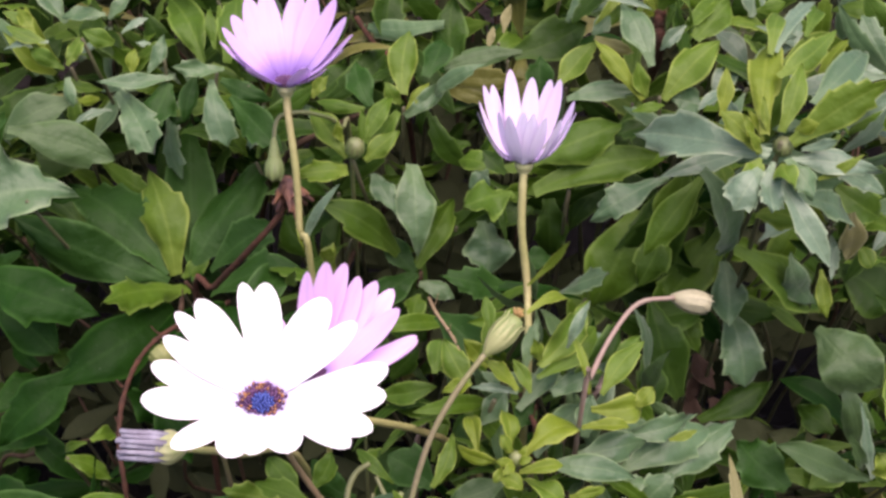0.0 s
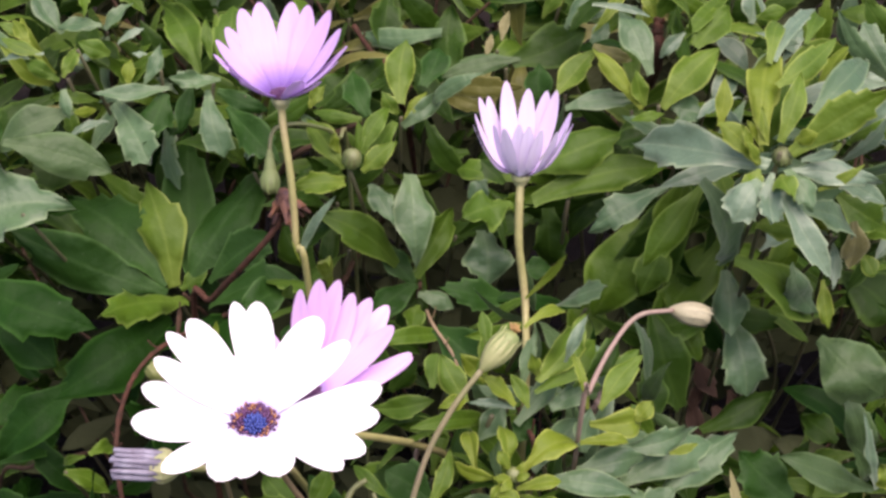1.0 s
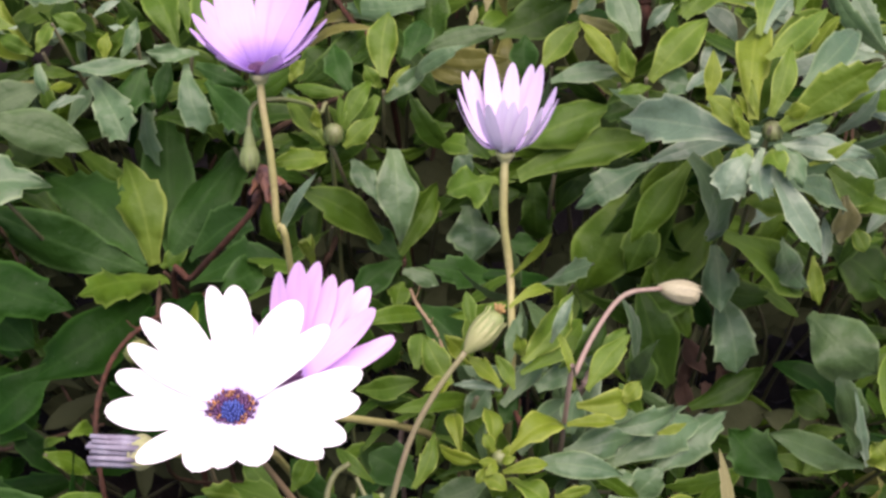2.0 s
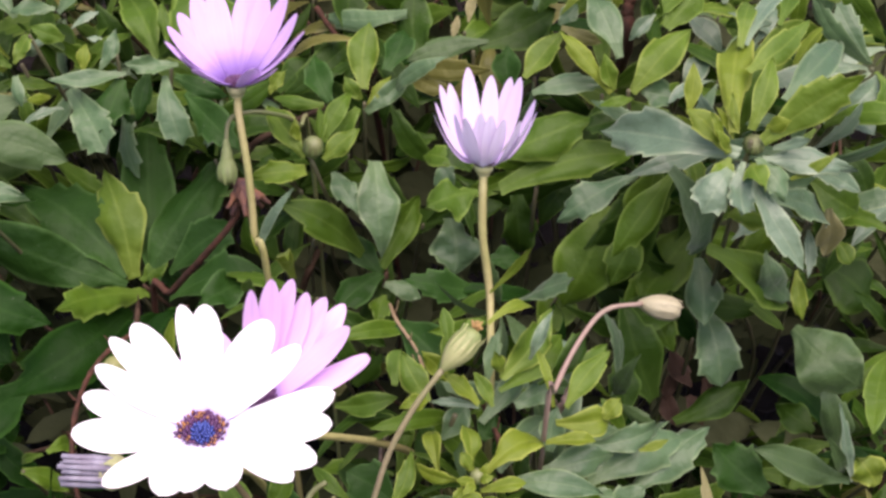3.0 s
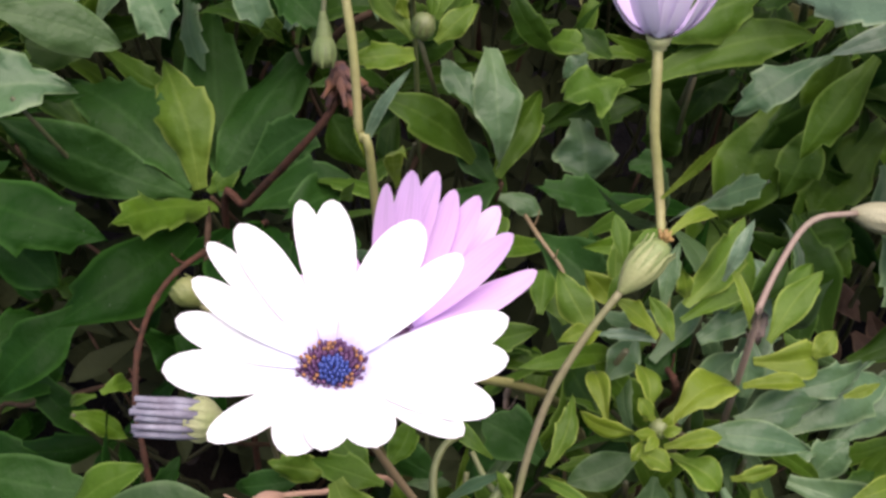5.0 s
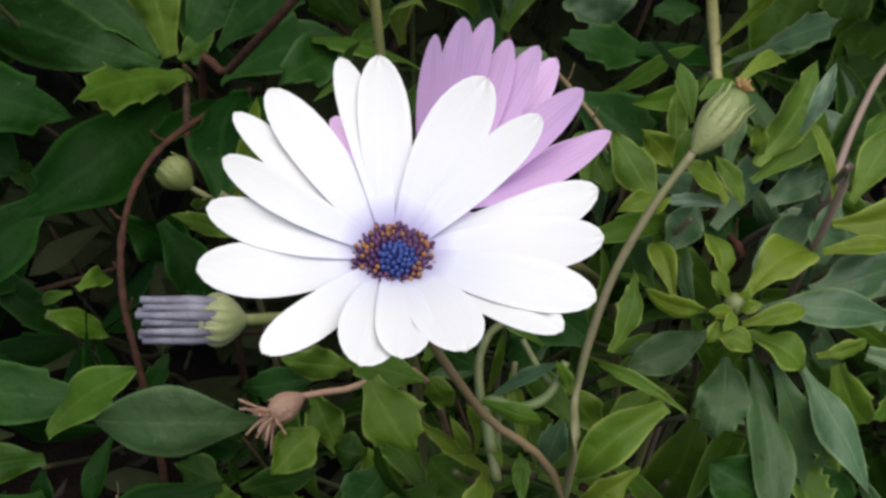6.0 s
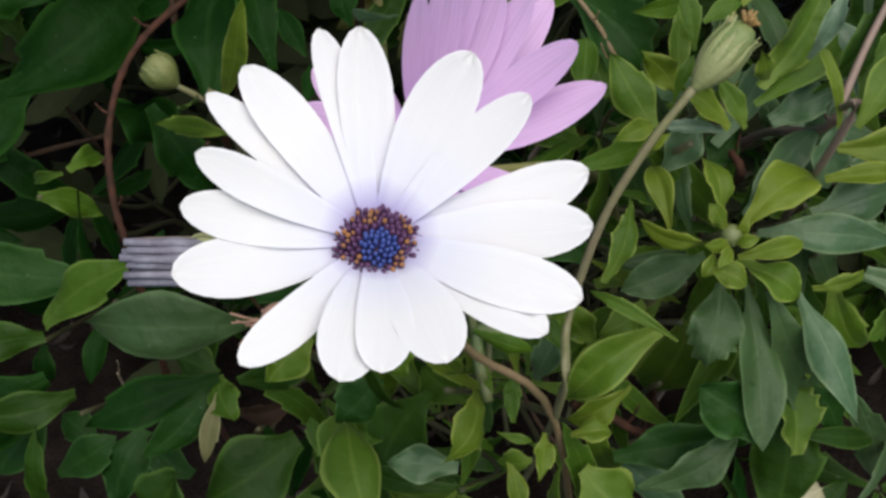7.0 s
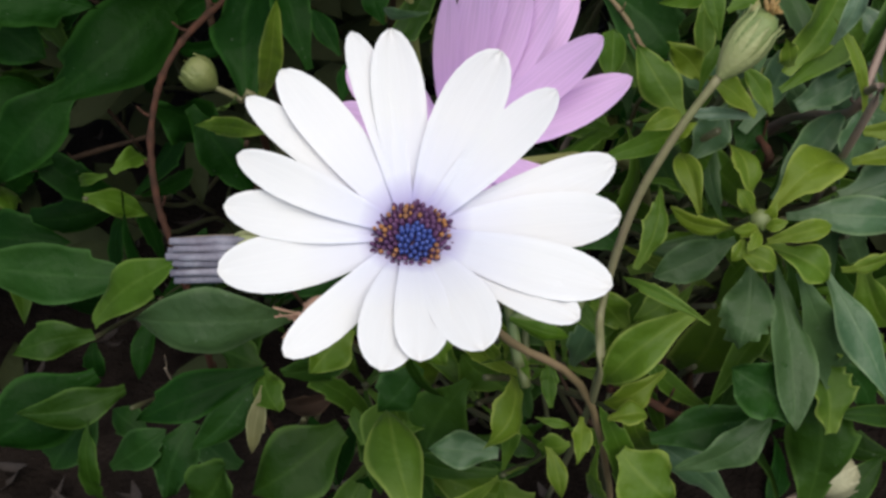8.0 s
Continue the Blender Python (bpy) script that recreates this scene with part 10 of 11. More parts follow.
leaf(plant, (0.2027, 0.4446, 0.1674), (0.1693, 0.4501, 0.1583), 0.0092, "dark", 0.02, 32, 3, 1553)
leaf(plant, (0.2060, 0.4453, 0.1687), (0.2246, 0.4498, 0.1848), 0.0062, "deep", 0.03, -34, 1, 1554)

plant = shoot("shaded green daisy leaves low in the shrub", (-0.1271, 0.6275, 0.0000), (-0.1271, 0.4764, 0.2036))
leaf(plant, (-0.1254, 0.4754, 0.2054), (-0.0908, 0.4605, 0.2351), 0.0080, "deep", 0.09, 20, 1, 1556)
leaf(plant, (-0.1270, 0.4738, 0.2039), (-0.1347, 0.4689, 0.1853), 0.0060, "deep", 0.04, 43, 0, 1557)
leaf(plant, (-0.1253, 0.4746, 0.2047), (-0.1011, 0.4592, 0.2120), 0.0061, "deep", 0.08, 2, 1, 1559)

plant = shoot("shaded green daisy leaves low in the shrub", (0.0083, 0.5528, 0.0000), (0.0083, 0.3949, 0.2263))
leaf(plant, (0.0068, 0.3934, 0.2277), (-0.0263, 0.3774, 0.2409), 0.0079, "dark", 0.05, 29, 0, 1561)
leaf(plant, (0.0091, 0.3936, 0.2279), (0.0355, 0.4038, 0.2258), 0.0064, "green", 0.07, -8, 0, 1562)
leaf(plant, (0.0079, 0.3926, 0.2269), (0.0042, 0.3651, 0.2188), 0.0075, "green", 0.08, -43, 2, 1563)
leaf(plant, (0.0079, 0.3943, 0.2285), (0.0036, 0.4025, 0.2522), 0.0063, "sage", 0.02, 14, 2, 1564)
leaf(plant, (0.0091, 0.3931, 0.2274), (0.0263, 0.3682, 0.2416), 0.0064, "sage", 0.09, 12, 1, 1565)
leaf(plant, (0.0070, 0.3929, 0.2273), (-0.0188, 0.3667, 0.2353), 0.0076, "green", 0.03, 21, 1, 1566)

plant = shoot("shaded green daisy leaves low in the shrub", (0.0230, 0.5352, 0.0000), (0.0230, 0.3711, 0.2468))
leaf(plant, (0.0221, 0.3704, 0.2488), (0.0117, 0.3718, 0.2654), 0.0042, "sage", 0.07, 1, 2, 1568)
leaf(plant, (0.0216, 0.3694, 0.2479), (-0.0030, 0.3436, 0.2655), 0.0062, "green", 0.09, -16, 0, 1570)
leaf(plant, (0.0225, 0.3689, 0.2474), (0.0194, 0.3469, 0.2427), 0.0046, "sage", 0.04, 15, 3, 1572)

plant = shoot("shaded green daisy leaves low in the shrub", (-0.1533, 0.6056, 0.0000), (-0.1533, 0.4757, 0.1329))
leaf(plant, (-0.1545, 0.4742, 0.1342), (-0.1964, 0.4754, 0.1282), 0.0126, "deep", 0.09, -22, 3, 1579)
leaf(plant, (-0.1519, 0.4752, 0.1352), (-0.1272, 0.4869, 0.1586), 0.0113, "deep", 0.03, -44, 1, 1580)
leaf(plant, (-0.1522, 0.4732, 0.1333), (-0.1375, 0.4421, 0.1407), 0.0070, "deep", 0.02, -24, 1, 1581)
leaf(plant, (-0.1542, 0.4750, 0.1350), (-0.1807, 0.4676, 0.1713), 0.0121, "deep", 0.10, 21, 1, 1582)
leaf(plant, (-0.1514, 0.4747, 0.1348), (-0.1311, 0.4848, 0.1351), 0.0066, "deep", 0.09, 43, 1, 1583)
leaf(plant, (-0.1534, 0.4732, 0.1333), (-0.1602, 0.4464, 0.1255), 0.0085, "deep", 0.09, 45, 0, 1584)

plant = shoot("shaded green daisy leaves low in the shrub", (-0.0015, 0.5472, 0.0000), (-0.0015, 0.3963, 0.2029))
leaf(plant, (-0.0005, 0.3952, 0.2046), (0.0280, 0.3911, 0.2213), 0.0100, "dark", 0.09, 41, 3, 1585)
leaf(plant, (-0.0023, 0.3941, 0.2036), (-0.0162, 0.3650, 0.2078), 0.0055, "sage", 0.08, 33, 1, 1586)
leaf(plant, (-0.0015, 0.3958, 0.2052), (0.0021, 0.4148, 0.2206), 0.0075, "green", 0.03, 7, 3, 1587)
leaf(plant, (-0.0007, 0.3943, 0.2038), (0.0165, 0.3876, 0.1936), 0.0051, "green", 0.03, 11, 1, 1588)
leaf(plant, (-0.0029, 0.3951, 0.2045), (-0.0298, 0.4012, 0.2054), 0.0087, "green", 0.06, 38, 2, 1589)
leaf(plant, (-0.0009, 0.3956, 0.2050), (0.0159, 0.4115, 0.2097), 0.0076, "green", 0.09, 39, 1, 1590)

plant = shoot("shaded green daisy leaves low in the shrub", (0.0254, 0.5153, 0.0000), (0.0254, 0.3590, 0.2208))
leaf(plant, (0.0249, 0.3585, 0.2231), (0.0227, 0.3700, 0.2401), 0.0055, "sage", 0.05, 41, 1, 1591)
leaf(plant, (0.0257, 0.3571, 0.2218), (0.0439, 0.3532, 0.2052), 0.0068, "green", 0.10, -33, 2, 1592)
leaf(plant, (0.0239, 0.3575, 0.2222), (0.0057, 0.3479, 0.2299), 0.0051, "green", 0.08, -17, 1, 1593)
leaf(plant, (0.0243, 0.3583, 0.2230), (0.0086, 0.3537, 0.2484), 0.0044, "green", 0.05, 44, 3, 1596)

plant = shoot("shaded green daisy leaves low in the shrub", (0.0375, 0.5188, 0.0000), (0.0375, 0.3637, 0.2169))
leaf(plant, (0.0364, 0.3631, 0.2190), (0.0142, 0.3540, 0.2581), 0.0087, "green", 0.03, 41, 1, 1597)
leaf(plant, (0.0381, 0.3623, 0.2182), (0.0466, 0.3422, 0.2373), 0.0051, "dark", 0.08, 44, 1, 1598)
leaf(plant, (0.0359, 0.3623, 0.2182), (0.0054, 0.3498, 0.2266), 0.0076, "sage", 0.08, 7, 0, 1599)
leaf(plant, (0.0374, 0.3632, 0.2191), (0.0426, 0.3703, 0.2383), 0.0073, "dark", 0.05, 45, 1, 1600)
leaf(plant, (0.0373, 0.3616, 0.2176), (0.0438, 0.3412, 0.2021), 0.0060, "dark", 0.10, -34, 1, 1601)
leaf(plant, (0.0359, 0.3626, 0.2186), (0.0093, 0.3542, 0.2359), 0.0050, "dark", 0.09, 28, 3, 1602)

plant = shoot("shaded green daisy leaves low in the shrub", (0.0776, 0.5338, 0.0000), (0.0776, 0.3814, 0.2079))
leaf(plant, (0.0759, 0.3795, 0.2089), (0.0450, 0.3490, 0.2242), 0.0085, "dark", 0.04, 42, 1, 1603)
leaf(plant, (0.0757, 0.3802, 0.2095), (0.0405, 0.3709, 0.2248), 0.0077, "green", 0.06, -28, 0, 1606)
leaf(plant, (0.0771, 0.3792, 0.2086), (0.0788, 0.3536, 0.2032), 0.0088, "dark", 0.06, -21, 1, 1608)

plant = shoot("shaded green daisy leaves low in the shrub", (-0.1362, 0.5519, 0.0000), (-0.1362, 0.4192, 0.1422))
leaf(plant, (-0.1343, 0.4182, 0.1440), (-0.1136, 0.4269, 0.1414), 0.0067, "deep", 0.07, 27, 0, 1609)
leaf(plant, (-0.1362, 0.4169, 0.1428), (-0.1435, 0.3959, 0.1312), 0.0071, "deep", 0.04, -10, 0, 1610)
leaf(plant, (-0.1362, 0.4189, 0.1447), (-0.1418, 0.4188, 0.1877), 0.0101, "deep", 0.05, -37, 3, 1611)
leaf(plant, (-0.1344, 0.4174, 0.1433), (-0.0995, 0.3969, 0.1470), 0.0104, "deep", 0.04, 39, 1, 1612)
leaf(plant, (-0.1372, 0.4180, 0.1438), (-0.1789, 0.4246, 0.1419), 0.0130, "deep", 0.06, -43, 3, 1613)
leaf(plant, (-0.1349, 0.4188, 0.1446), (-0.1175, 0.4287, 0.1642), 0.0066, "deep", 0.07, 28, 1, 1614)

plant = shoot("shaded green daisy leaves low in the shrub", (0.0242, 0.5008, 0.0000), (0.0242, 0.3498, 0.2034))
leaf(plant, (0.0247, 0.3480, 0.2045), (0.0438, 0.3304, 0.2016), 0.0071, "green", 0.05, 30, 1, 1618)
leaf(plant, (0.0247, 0.3491, 0.2055), (0.0353, 0.3377, 0.2408), 0.0052, "green", 0.03, -4, 3, 1620)

plant = shoot("shaded green daisy leaves low in the shrub", (0.0405, 0.5025, 0.0000), (0.0405, 0.3542, 0.1942))
leaf(plant, (0.0399, 0.3522, 0.1950), (0.0402, 0.3465, 0.1795), 0.0042, "sage", 0.09, 36, 1, 1621)
leaf(plant, (0.0396, 0.3538, 0.1965), (0.0230, 0.3460, 0.2344), 0.0059, "green", 0.04, -13, 2, 1622)
leaf(plant, (0.0411, 0.3526, 0.1954), (0.0639, 0.3339, 0.2012), 0.0067, "green", 0.06, 12, 2, 1623)
leaf(plant, (0.0394, 0.3523, 0.1951), (0.0168, 0.3189, 0.2097), 0.0074, "green", 0.08, 37, 3, 1624)
leaf(plant, (0.0399, 0.3538, 0.1966), (0.0311, 0.3506, 0.2274), 0.0045, "green", 0.08, 40, 3, 1625)
leaf(plant, (0.0406, 0.3523, 0.1951), (0.0552, 0.3436, 0.1758), 0.0052, "sage", 0.05, -50, 1, 1626)

plant = shoot("shaded green daisy leaves low in the shrub", (0.0786, 0.5115, 0.0000), (0.0786, 0.3597, 0.2059))
leaf(plant, (0.0787, 0.3579, 0.2069), (0.0868, 0.3268, 0.2200), 0.0092, "sage", 0.05, -11, 1, 1627)
leaf(plant, (0.0768, 0.3581, 0.2071), (0.0593, 0.3493, 0.2093), 0.0039, "dark", 0.09, 3, 1, 1628)
leaf(plant, (0.0789, 0.3589, 0.2078), (0.0967, 0.3676, 0.2086), 0.0056, "dark", 0.07, 15, 1, 1629)
leaf(plant, (0.0777, 0.3576, 0.2066), (0.0631, 0.3260, 0.2230), 0.0056, "green", 0.03, -16, 1, 1630)
leaf(plant, (0.0771, 0.3591, 0.2080), (0.0565, 0.3494, 0.2346), 0.0043, "green", 0.06, -27, 1, 1631)
leaf(plant, (0.0790, 0.3586, 0.2075), (0.1010, 0.3636, 0.2063), 0.0064, "dark", 0.10, 15, 1, 1632)

plant = shoot("shaded green daisy leaves low in the shrub", (-0.0693, 0.5072, 0.0000), (-0.0693, 0.3720, 0.1508))
leaf(plant, (-0.0696, 0.3717, 0.1533), (-0.0805, 0.3832, 0.1750), 0.0071, "dark", 0.04, -9, 3, 1633)
leaf(plant, (-0.0683, 0.3701, 0.1517), (-0.0499, 0.3407, 0.1626), 0.0072, "green", 0.06, -11, 1, 1634)
leaf(plant, (-0.0681, 0.3714, 0.1530), (-0.0414, 0.3869, 0.1641), 0.0088, "dark", 0.03, 7, 1, 1636)
leaf(plant, (-0.0691, 0.3699, 0.1515), (-0.0662, 0.3410, 0.1420), 0.0087, "dark", 0.03, 15, 0, 1637)
leaf(plant, (-0.0697, 0.3717, 0.1532), (-0.0804, 0.3696, 0.1957), 0.0080, "green", 0.06, -19, 1, 1638)

plant = shoot("shaded green daisy leaves low in the shrub", (-0.0369, 0.4838, 0.0000), (-0.0369, 0.3380, 0.1862))
leaf(plant, (-0.0375, 0.3376, 0.1886), (-0.0519, 0.3601, 0.1983), 0.0081, "green", 0.07, 35, 1, 1639)
leaf(plant, (-0.0380, 0.3365, 0.1876), (-0.0604, 0.3250, 0.1916), 0.0048, "green", 0.06, 34, 3, 1641)
leaf(plant, (-0.0366, 0.3376, 0.1886), (-0.0307, 0.3532, 0.1968), 0.0051, "fresh", 0.06, -19, 1, 1642)
leaf(plant, (-0.0360, 0.3363, 0.1874), (-0.0232, 0.3295, 0.1828), 0.0033, "green", 0.04, -11, 1, 1643)
leaf(plant, (-0.0380, 0.3372, 0.1882), (-0.0544, 0.3219, 0.2217), 0.0043, "dark", 0.08, -22, 1, 1644)

plant = shoot("shaded green daisy leaves low in the shrub", (-0.0144, 0.4913, 0.0000), (-0.0144, 0.3440, 0.1912))
leaf(plant, (-0.0135, 0.3426, 0.1926), (0.0102, 0.3354, 0.1928), 0.0058, "fresh", 0.07, -10, 0, 1645)
leaf(plant, (-0.0157, 0.3425, 0.1926), (-0.0342, 0.3367, 0.1926), 0.0045, "green", 0.07, -5, 3, 1646)
leaf(plant, (-0.0145, 0.3436, 0.1936), (-0.0117, 0.3612, 0.1995), 0.0059, "green", 0.03, -3, 2, 1647)
leaf(plant, (-0.0157, 0.3430, 0.1930), (-0.0332, 0.3255, 0.2232), 0.0038, "fresh", 0.06, 50, 1, 1649)
leaf(plant, (-0.0137, 0.3433, 0.1934), (0.0085, 0.3541, 0.2061), 0.0096, "green", 0.09, 32, 3, 1650)

plant = shoot("shaded green daisy leaves low in the shrub", (0.0224, 0.4745, 0.0000), (0.0224, 0.3288, 0.1858))
leaf(plant, (0.0213, 0.3283, 0.1881), (0.0019, 0.3366, 0.2060), 0.0053, "green", 0.02, 2, 3, 1652)
leaf(plant, (0.0227, 0.3283, 0.1882), (0.0340, 0.3383, 0.1982), 0.0067, "dark", 0.06, -38, 3, 1655)

plant = shoot("shaded green daisy leaves low in the shrub", (0.0468, 0.4865, 0.0000), (0.0468, 0.3421, 0.1816))
leaf(plant, (0.0474, 0.3407, 0.1831), (0.0744, 0.3398, 0.1738), 0.0057, "green", 0.08, -34, 1, 1657)
leaf(plant, (0.0452, 0.3407, 0.1830), (0.0172, 0.3407, 0.1689), 0.0080, "dark", 0.05, -10, 0, 1658)
leaf(plant, (0.0468, 0.3417, 0.1840), (0.0491, 0.3389, 0.2158), 0.0051, "green", 0.09, 4, 1, 1659)
leaf(plant, (0.0454, 0.3414, 0.1838), (0.0306, 0.3522, 0.1871), 0.0048, "green", 0.03, -13, 1, 1661)

plant = shoot("shaded green daisy leaves low in the shrub", (0.0751, 0.4737, 0.0000), (0.0751, 0.3291, 0.1821))
leaf(plant, (0.0754, 0.3283, 0.1841), (0.1008, 0.3345, 0.1912), 0.0060, "green", 0.03, -13, 3, 1663)
leaf(plant, (0.0741, 0.3272, 0.1830), (0.0615, 0.3028, 0.1941), 0.0043, "sage", 0.09, -42, 1, 1664)
leaf(plant, (0.0751, 0.3273, 0.1832), (0.0815, 0.2998, 0.1949), 0.0089, "dark", 0.07, -12, 3, 1665)
leaf(plant, (0.0732, 0.3280, 0.1838), (0.0461, 0.3135, 0.2060), 0.0055, "dark", 0.08, 13, 0, 1666)

plant = shoot("shaded green daisy leaves low in the shrub", (-0.0811, 0.4833, 0.0000), (-0.0811, 0.3579, 0.1180))
leaf(plant, (-0.0805, 0.3578, 0.1207), (-0.0726, 0.3588, 0.1523), 0.0057, "deep", 0.06, -41, 3, 1667)
leaf(plant, (-0.0806, 0.3558, 0.1188), (-0.0755, 0.3426, 0.0970), 0.0088, "deep", 0.05, 43, 0, 1668)
leaf(plant, (-0.0795, 0.3569, 0.1199), (-0.0543, 0.3447, 0.1447), 0.0075, "deep", 0.03, 14, 2, 1670)
leaf(plant, (-0.0821, 0.3564, 0.1193), (-0.1011, 0.3347, 0.1370), 0.0074, "deep", 0.05, -33, 3, 1671)
leaf(plant, (-0.0812, 0.3578, 0.1207), (-0.0887, 0.3789, 0.1278), 0.0058, "deep", 0.06, -6, 1, 1672)

plant = shoot("shaded green daisy leaves low in the shrub", (-0.0670, 0.4907, 0.0000), (-0.0670, 0.3605, 0.1339))
leaf(plant, (-0.0661, 0.3586, 0.1349), (-0.0502, 0.3293, 0.1531), 0.0078, "dark", 0.03, -5, 2, 1673)
leaf(plant, (-0.0658, 0.3599, 0.1361), (-0.0475, 0.3609, 0.1517), 0.0060, "dark", 0.03, -11, 2, 1675)
leaf(plant, (-0.0675, 0.3585, 0.1348), (-0.0837, 0.3363, 0.1209), 0.0109, "green", 0.08, 23, 3, 1676)
leaf(plant, (-0.0674, 0.3603, 0.1365), (-0.0753, 0.3558, 0.1767), 0.0068, "green", 0.08, 46, 2, 1677)
leaf(plant, (-0.0659, 0.3588, 0.1350), (-0.0380, 0.3455, 0.1196), 0.0116, "green", 0.05, 39, 1, 1678)

plant = shoot("shaded green daisy leaves low in the shrub", (-0.0319, 0.4703, 0.0000), (-0.0319, 0.3322, 0.1604))
leaf(plant, (-0.0330, 0.3306, 0.1617), (-0.0554, 0.3085, 0.1723), 0.0071, "fresh", 0.03, -34, 1, 1679)
leaf(plant, (-0.0318, 0.3320, 0.1630), (-0.0284, 0.3426, 0.1805), 0.0061, "green", 0.03, -9, 2, 1680)
leaf(plant, (-0.0331, 0.3315, 0.1625), (-0.0627, 0.3440, 0.1633), 0.0076, "dark", 0.08, -13, 3, 1682)
leaf(plant, (-0.0310, 0.3315, 0.1626), (-0.0149, 0.3341, 0.1729), 0.0052, "fresh", 0.03, 48, 3, 1683)
leaf(plant, (-0.0322, 0.3302, 0.1614), (-0.0360, 0.3050, 0.1608), 0.0056, "green", 0.06, -39, 0, 1684)

plant = shoot("shaded green daisy leaves low in the shrub", (-0.0058, 0.4554, 0.0000), (-0.0058, 0.3152, 0.1673))
leaf(plant, (-0.0062, 0.3134, 0.1683), (-0.0138, 0.2811, 0.1814), 0.0063, "green", 0.02, -11, 1, 1686)
leaf(plant, (-0.0061, 0.3150, 0.1699), (-0.0105, 0.3126, 0.2004), 0.0049, "fresh", 0.08, -25, 3, 1687)
leaf(plant, (-0.0052, 0.3136, 0.1686), (0.0093, 0.3072, 0.1576), 0.0052, "sage", 0.03, -26, 3, 1688)
leaf(plant, (-0.0071, 0.3139, 0.1689), (-0.0327, 0.3052, 0.1710), 0.0063, "green", 0.08, -19, 1, 1689)
leaf(plant, (-0.0058, 0.3150, 0.1699), (-0.0058, 0.3113, 0.2100), 0.0068, "green", 0.07, 18, 1, 1690)

plant = shoot("shaded green daisy leaves low in the shrub", (0.0119, 0.4724, 0.0000), (0.0119, 0.3328, 0.1652))
leaf(plant, (0.0114, 0.3326, 0.1678), (0.0064, 0.3405, 0.1870), 0.0044, "green", 0.06, -12, 1, 1691)
leaf(plant, (0.0105, 0.3320, 0.1673), (-0.0094, 0.3234, 0.1909), 0.0058, "fresh", 0.04, 21, 1, 1693)
leaf(plant, (0.0111, 0.3325, 0.1677), (-0.0023, 0.3228, 0.2068), 0.0061, "fresh", 0.08, -12, 1, 1696)

plant = shoot("shaded green daisy leaves low in the shrub", (0.0367, 0.4494, 0.0000), (0.0367, 0.3096, 0.1659))
leaf(plant, (0.0372, 0.3089, 0.1681), (0.0578, 0.3090, 0.1880), 0.0087, "dark", 0.05, -14, 0, 1697)
leaf(plant, (0.0357, 0.3078, 0.1670), (0.0237, 0.2880, 0.1739), 0.0041, "green", 0.04, -41, 1, 1698)
leaf(plant, (0.0360, 0.3094, 0.1685), (0.0318, 0.3267, 0.1815), 0.0068, "dark", 0.09, 50, 1, 1699)
leaf(plant, (0.0370, 0.3080, 0.1672), (0.0484, 0.2810, 0.1878), 0.0075, "green", 0.04, 33, 0, 1700)
leaf(plant, (0.0351, 0.3084, 0.1675), (0.0101, 0.3073, 0.1564), 0.0065, "dark", 0.02, 3, 1, 1701)

plant = shoot("shaded green daisy leaves low in the shrub", (0.0750, 0.4625, 0.0000), (0.0750, 0.3235, 0.1634))
leaf(plant, (0.0747, 0.3217, 0.1644), (0.0820, 0.3087, 0.1530), 0.0061, "green", 0.07, -30, 2, 1703)
leaf(plant, (0.0733, 0.3228, 0.1655), (0.0474, 0.3333, 0.1683), 0.0084, "dark", 0.07, -11, 1, 1704)
leaf(plant, (0.0754, 0.3228, 0.1654), (0.1048, 0.3312, 0.1678), 0.0071, "dark", 0.06, -35, 1, 1705)
leaf(plant, (0.0739, 0.3217, 0.1644), (0.0642, 0.3059, 0.1455), 0.0069, "dark", 0.03, 46, 3, 1706)
leaf(plant, (0.0742, 0.3233, 0.1659), (0.0611, 0.3248, 0.2037), 0.0089, "sage", 0.05, 20, 1, 1707)
leaf(plant, (0.0755, 0.3223, 0.1650), (0.1024, 0.3153, 0.1697), 0.0077, "dark", 0.04, -28, 3, 1708)


# ---------------------------------------------------------------- the shrub behind
GAPS = [  # open pockets between the shoots: two points of their axis and their radius
    ((0.127, 0.388, 0.260), (0.274, 0.854, -0.037), 0.014),
    ((0.114, 0.378, 0.242), (0.245, 0.833, -0.078), 0.012),
    ((-0.001, 0.373, 0.233), (-0.009, 0.821, -0.098), 0.024),
    ((0.044, 0.409, 0.303), (0.090, 0.902, 0.057), 0.012),
    ((0.095, 0.381, 0.248), (0.204, 0.840, -0.064), 0.014),
    ((-0.108, 0.411, 0.307), (-0.248, 0.905, 0.068), 0.010),
    ((-0.057, 0.404, 0.295), (-0.134, 0.891, 0.040), 0.012),
    ((-0.0248, 0.4102, 0.2837), (-0.0615, 0.8842, 0.0254), 0.013),
    ((0.0105, 0.4119, 0.2864), (0.0153, 0.8880, 0.0314), 0.010),
    ((0.0490, 0.4184, 0.2983), (0.0989, 0.9021, 0.0573), 0.012),
    ((0.0373, 0.4197, 0.3011), (0.0735, 0.9050, 0.0633), 0.009),
    ((-0.1130, 0.3418, 0.2829), (-0.2826, 0.8153, -0.1523), 0.022),
    ((-0.0930, 0.3350, 0.2767), (-0.2133, 0.7916, -0.1739), 0.016),
    ((-0.1053, 0.3116, 0.2542), (-0.2559, 0.7107, -0.2517), 0.016),
]


def open_pocket(p, spare=0.0):
    for a, b, r in GAPS:
        way = (Vector(b) - Vector(a)).normalized()
        off = Vector(p) - Vector(a)
        if (off - way * off.dot(way)).length < r + spare:
            return True
    return False


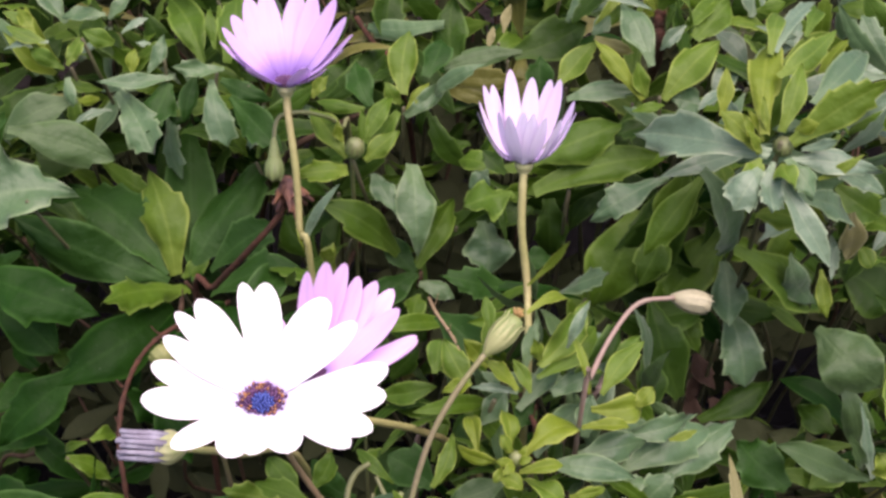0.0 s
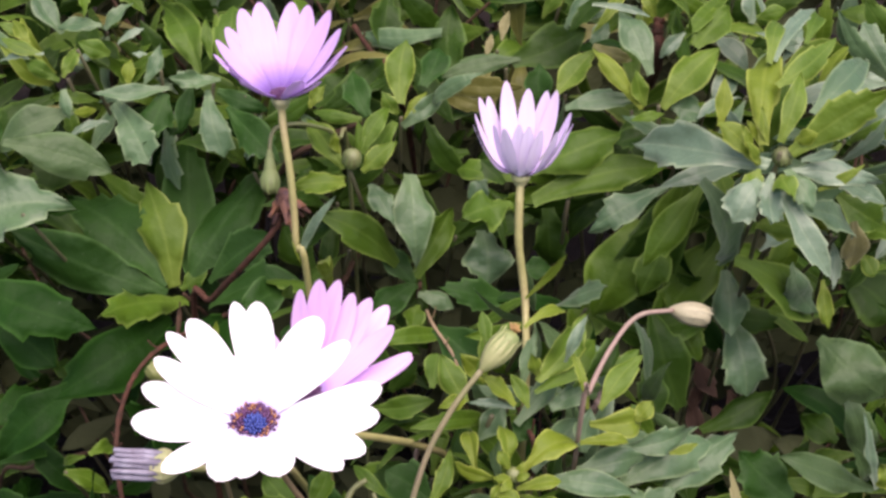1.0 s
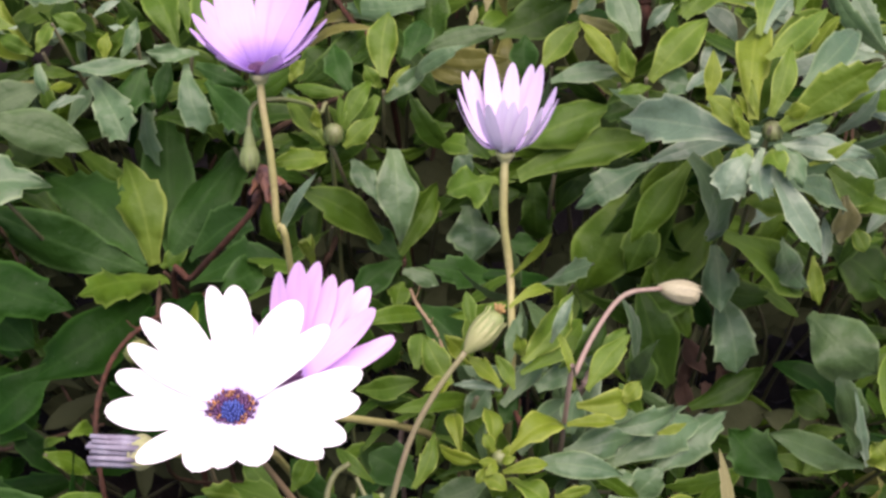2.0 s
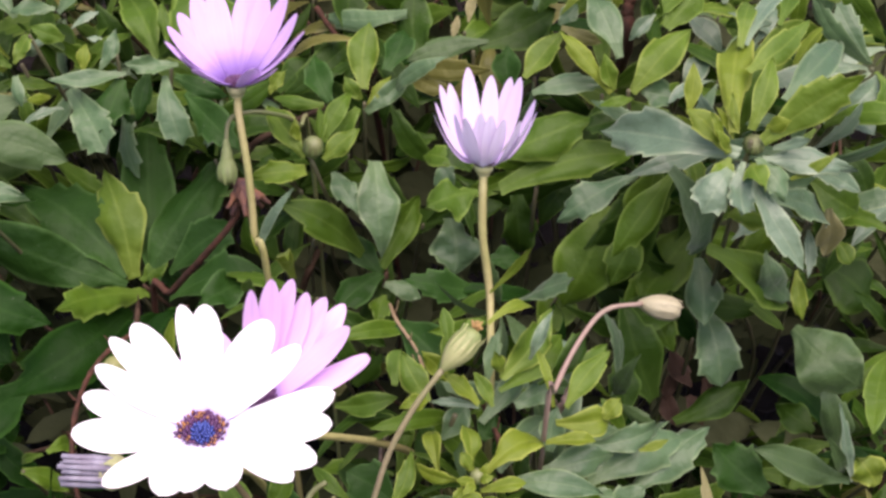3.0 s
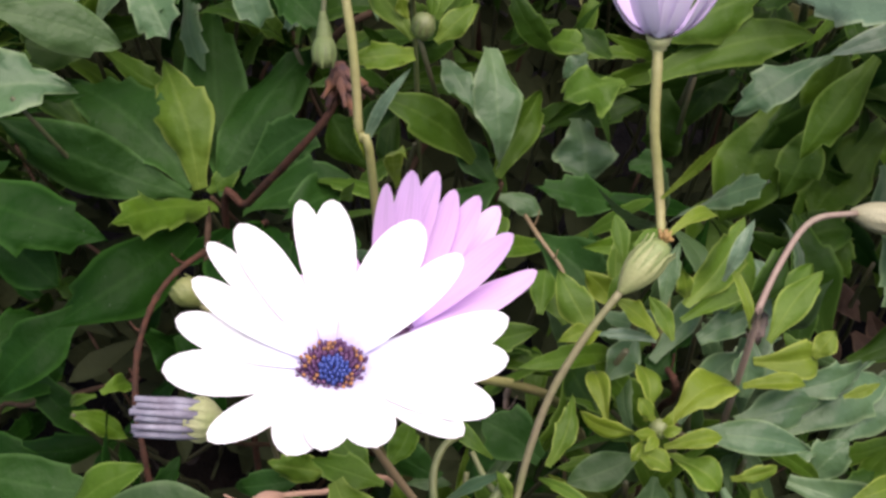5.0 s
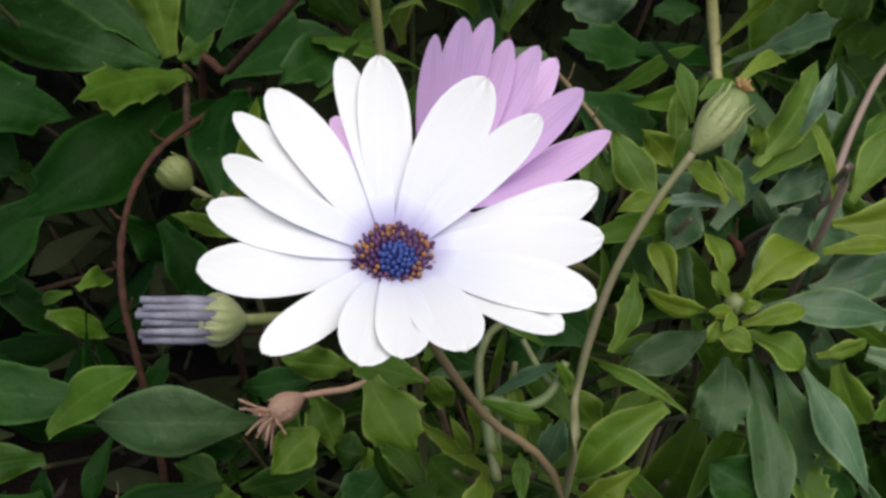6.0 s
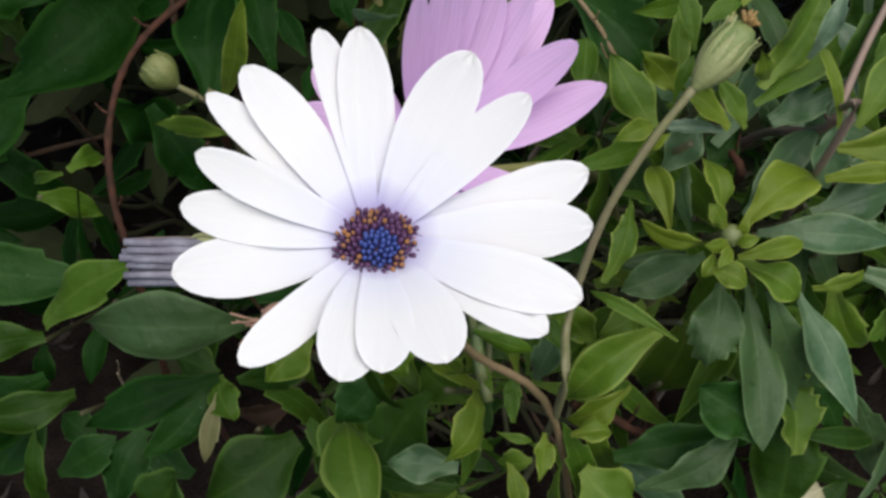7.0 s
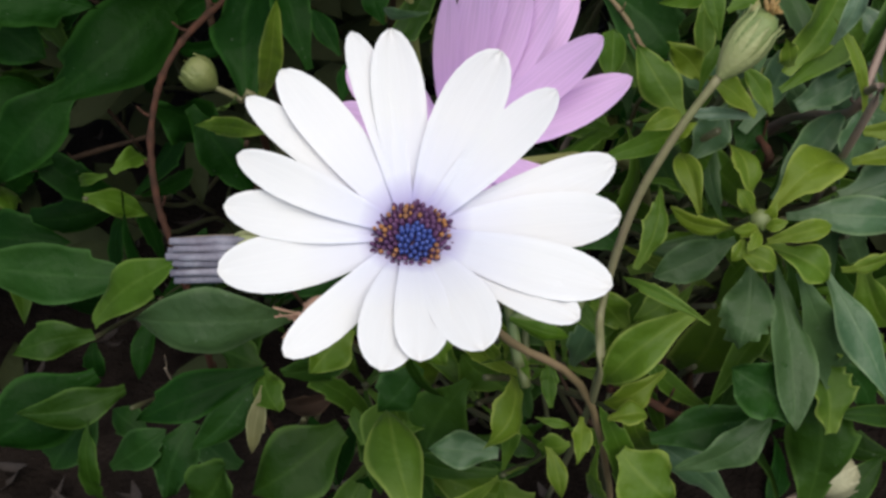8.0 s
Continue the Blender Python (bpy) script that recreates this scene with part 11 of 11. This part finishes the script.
def interior():
    """The uncounted leaves deep inside the shrub, joined; dark colour stands for shade."""
    rng = random.Random(31)
    verts, faces = [], []
    spots = []
    for _ in range(5200):
        z = rng.uniform(0.0, 0.62)
        c = Vector((rng.uniform(-0.55, 0.55), 0.60 + 0.55 * (z - 0.2) + rng.uniform(0.0, 0.16), z))
        if not open_pocket(c, 0.008):
            spots.append(c)
    for _ in range(6500):  # the rounded top, flanks and back of the mound
        a, f = rng.uniform(0, 2 * math.pi), math.sqrt(rng.random())
        c = Vector((0.72 * f * math.cos(a), 1.02 + 0.42 * f * math.sin(a), 0))
        c.z = 0.66 * (1 - f**3) * rng.uniform(0.8, 1.0) + rng.uniform(0.0, 0.04)
        if c.y > 0.68 + 0.55 * (c.z - 0.2) and not open_pocket(c, 0.02):
            spots.append(c)
    for c in spots:
        x = Vector((rng.uniform(-1, 1), rng.uniform(-0.6, 0.2), rng.uniform(-0.6, 0.8))).normalized()
        up = Vector((rng.uniform(-0.5, 0.5), -0.7, 0.7))
        y = x.cross(up).normalized()
        up = y.cross(x)
        long, wide = rng.uniform(0.026, 0.046), rng.uniform(0.005, 0.010)
        b = len(verts)
        for s, w in ((0, 0.1), (0.3, 0.6), (0.62, 1.0), (0.85, 0.65), (1, 0.05)):
            for u in (-1, 0, 1):
                verts.append(c + x * (long * s) + y * (wide * w * u) + up * (0.25 * wide * abs(u) - 0.2 * long * s * s))
        for i in range(4):
            for u in (0, 1):
                q = b + i * 3 + u
                faces.append((q, q + 1, q + 4, q + 3))
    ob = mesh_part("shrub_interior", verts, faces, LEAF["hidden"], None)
    tagged(ob, "shade-coloured leaves deep inside the daisy shrub", "foliage", kind="stuff")


interior()


def model(seed, kinds, size):
    """One free-standing shoot round the origin, its leaves spread upward and outward."""
    rng = random.Random(seed)
    ob = thing("daisy_shoot", "shade-coloured daisy shoot deep in the shrub", "plant", (0, 0, 0), "shoots deep in the shrub")
    stem(ob, [(0.012, 0.03, -0.06), (0.012, 0.012, -0.03), (0, 0, 0)], 0.0009, 0.0008, BARK, label="thin brown stem")
    for k in range(11):
        a = 2.4 * k + rng.uniform(-0.3, 0.3)
        rise = rng.uniform(-0.2, 0.9)
        way = Vector((math.cos(a), 0.7 * math.sin(a) - 0.25, rise)).normalized()
        long = size * rng.uniform(0.85, 1.4)
        foot = Vector((0, 0, -0.003 * k))
        leaf(ob, foot, foot + way * long, long * rng.uniform(0.20, 0.32), rng.choice(kinds), rng.uniform(0.0, 0.12), rng.uniform(-35, 35), rng.random() < 0.6, seed * 50 + k)
    return ob


# Mostly dark and deep leaves: the shrub's inner shade put into colour.
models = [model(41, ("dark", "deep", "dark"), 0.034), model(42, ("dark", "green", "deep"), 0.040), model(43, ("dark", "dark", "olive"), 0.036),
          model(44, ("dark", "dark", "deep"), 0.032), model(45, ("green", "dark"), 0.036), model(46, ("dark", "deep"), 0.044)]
rng = random.Random(77)
spots = []
for i in range(150):
    z = rng.uniform(0.06, 0.46)
    y = 0.545 + 0.5 * (z - 0.2) + rng.uniform(0.0, 0.09)
    spots.append((rng.uniform(-0.36, 0.40), y, z))
for i in range(26):
    spots.append((rng.uniform(-0.06, 0.28), rng.uniform(0.43, 0.60), rng.uniform(0.015, 0.07)))
spots = [p for p in spots if not open_pocket(p, 0.02)]
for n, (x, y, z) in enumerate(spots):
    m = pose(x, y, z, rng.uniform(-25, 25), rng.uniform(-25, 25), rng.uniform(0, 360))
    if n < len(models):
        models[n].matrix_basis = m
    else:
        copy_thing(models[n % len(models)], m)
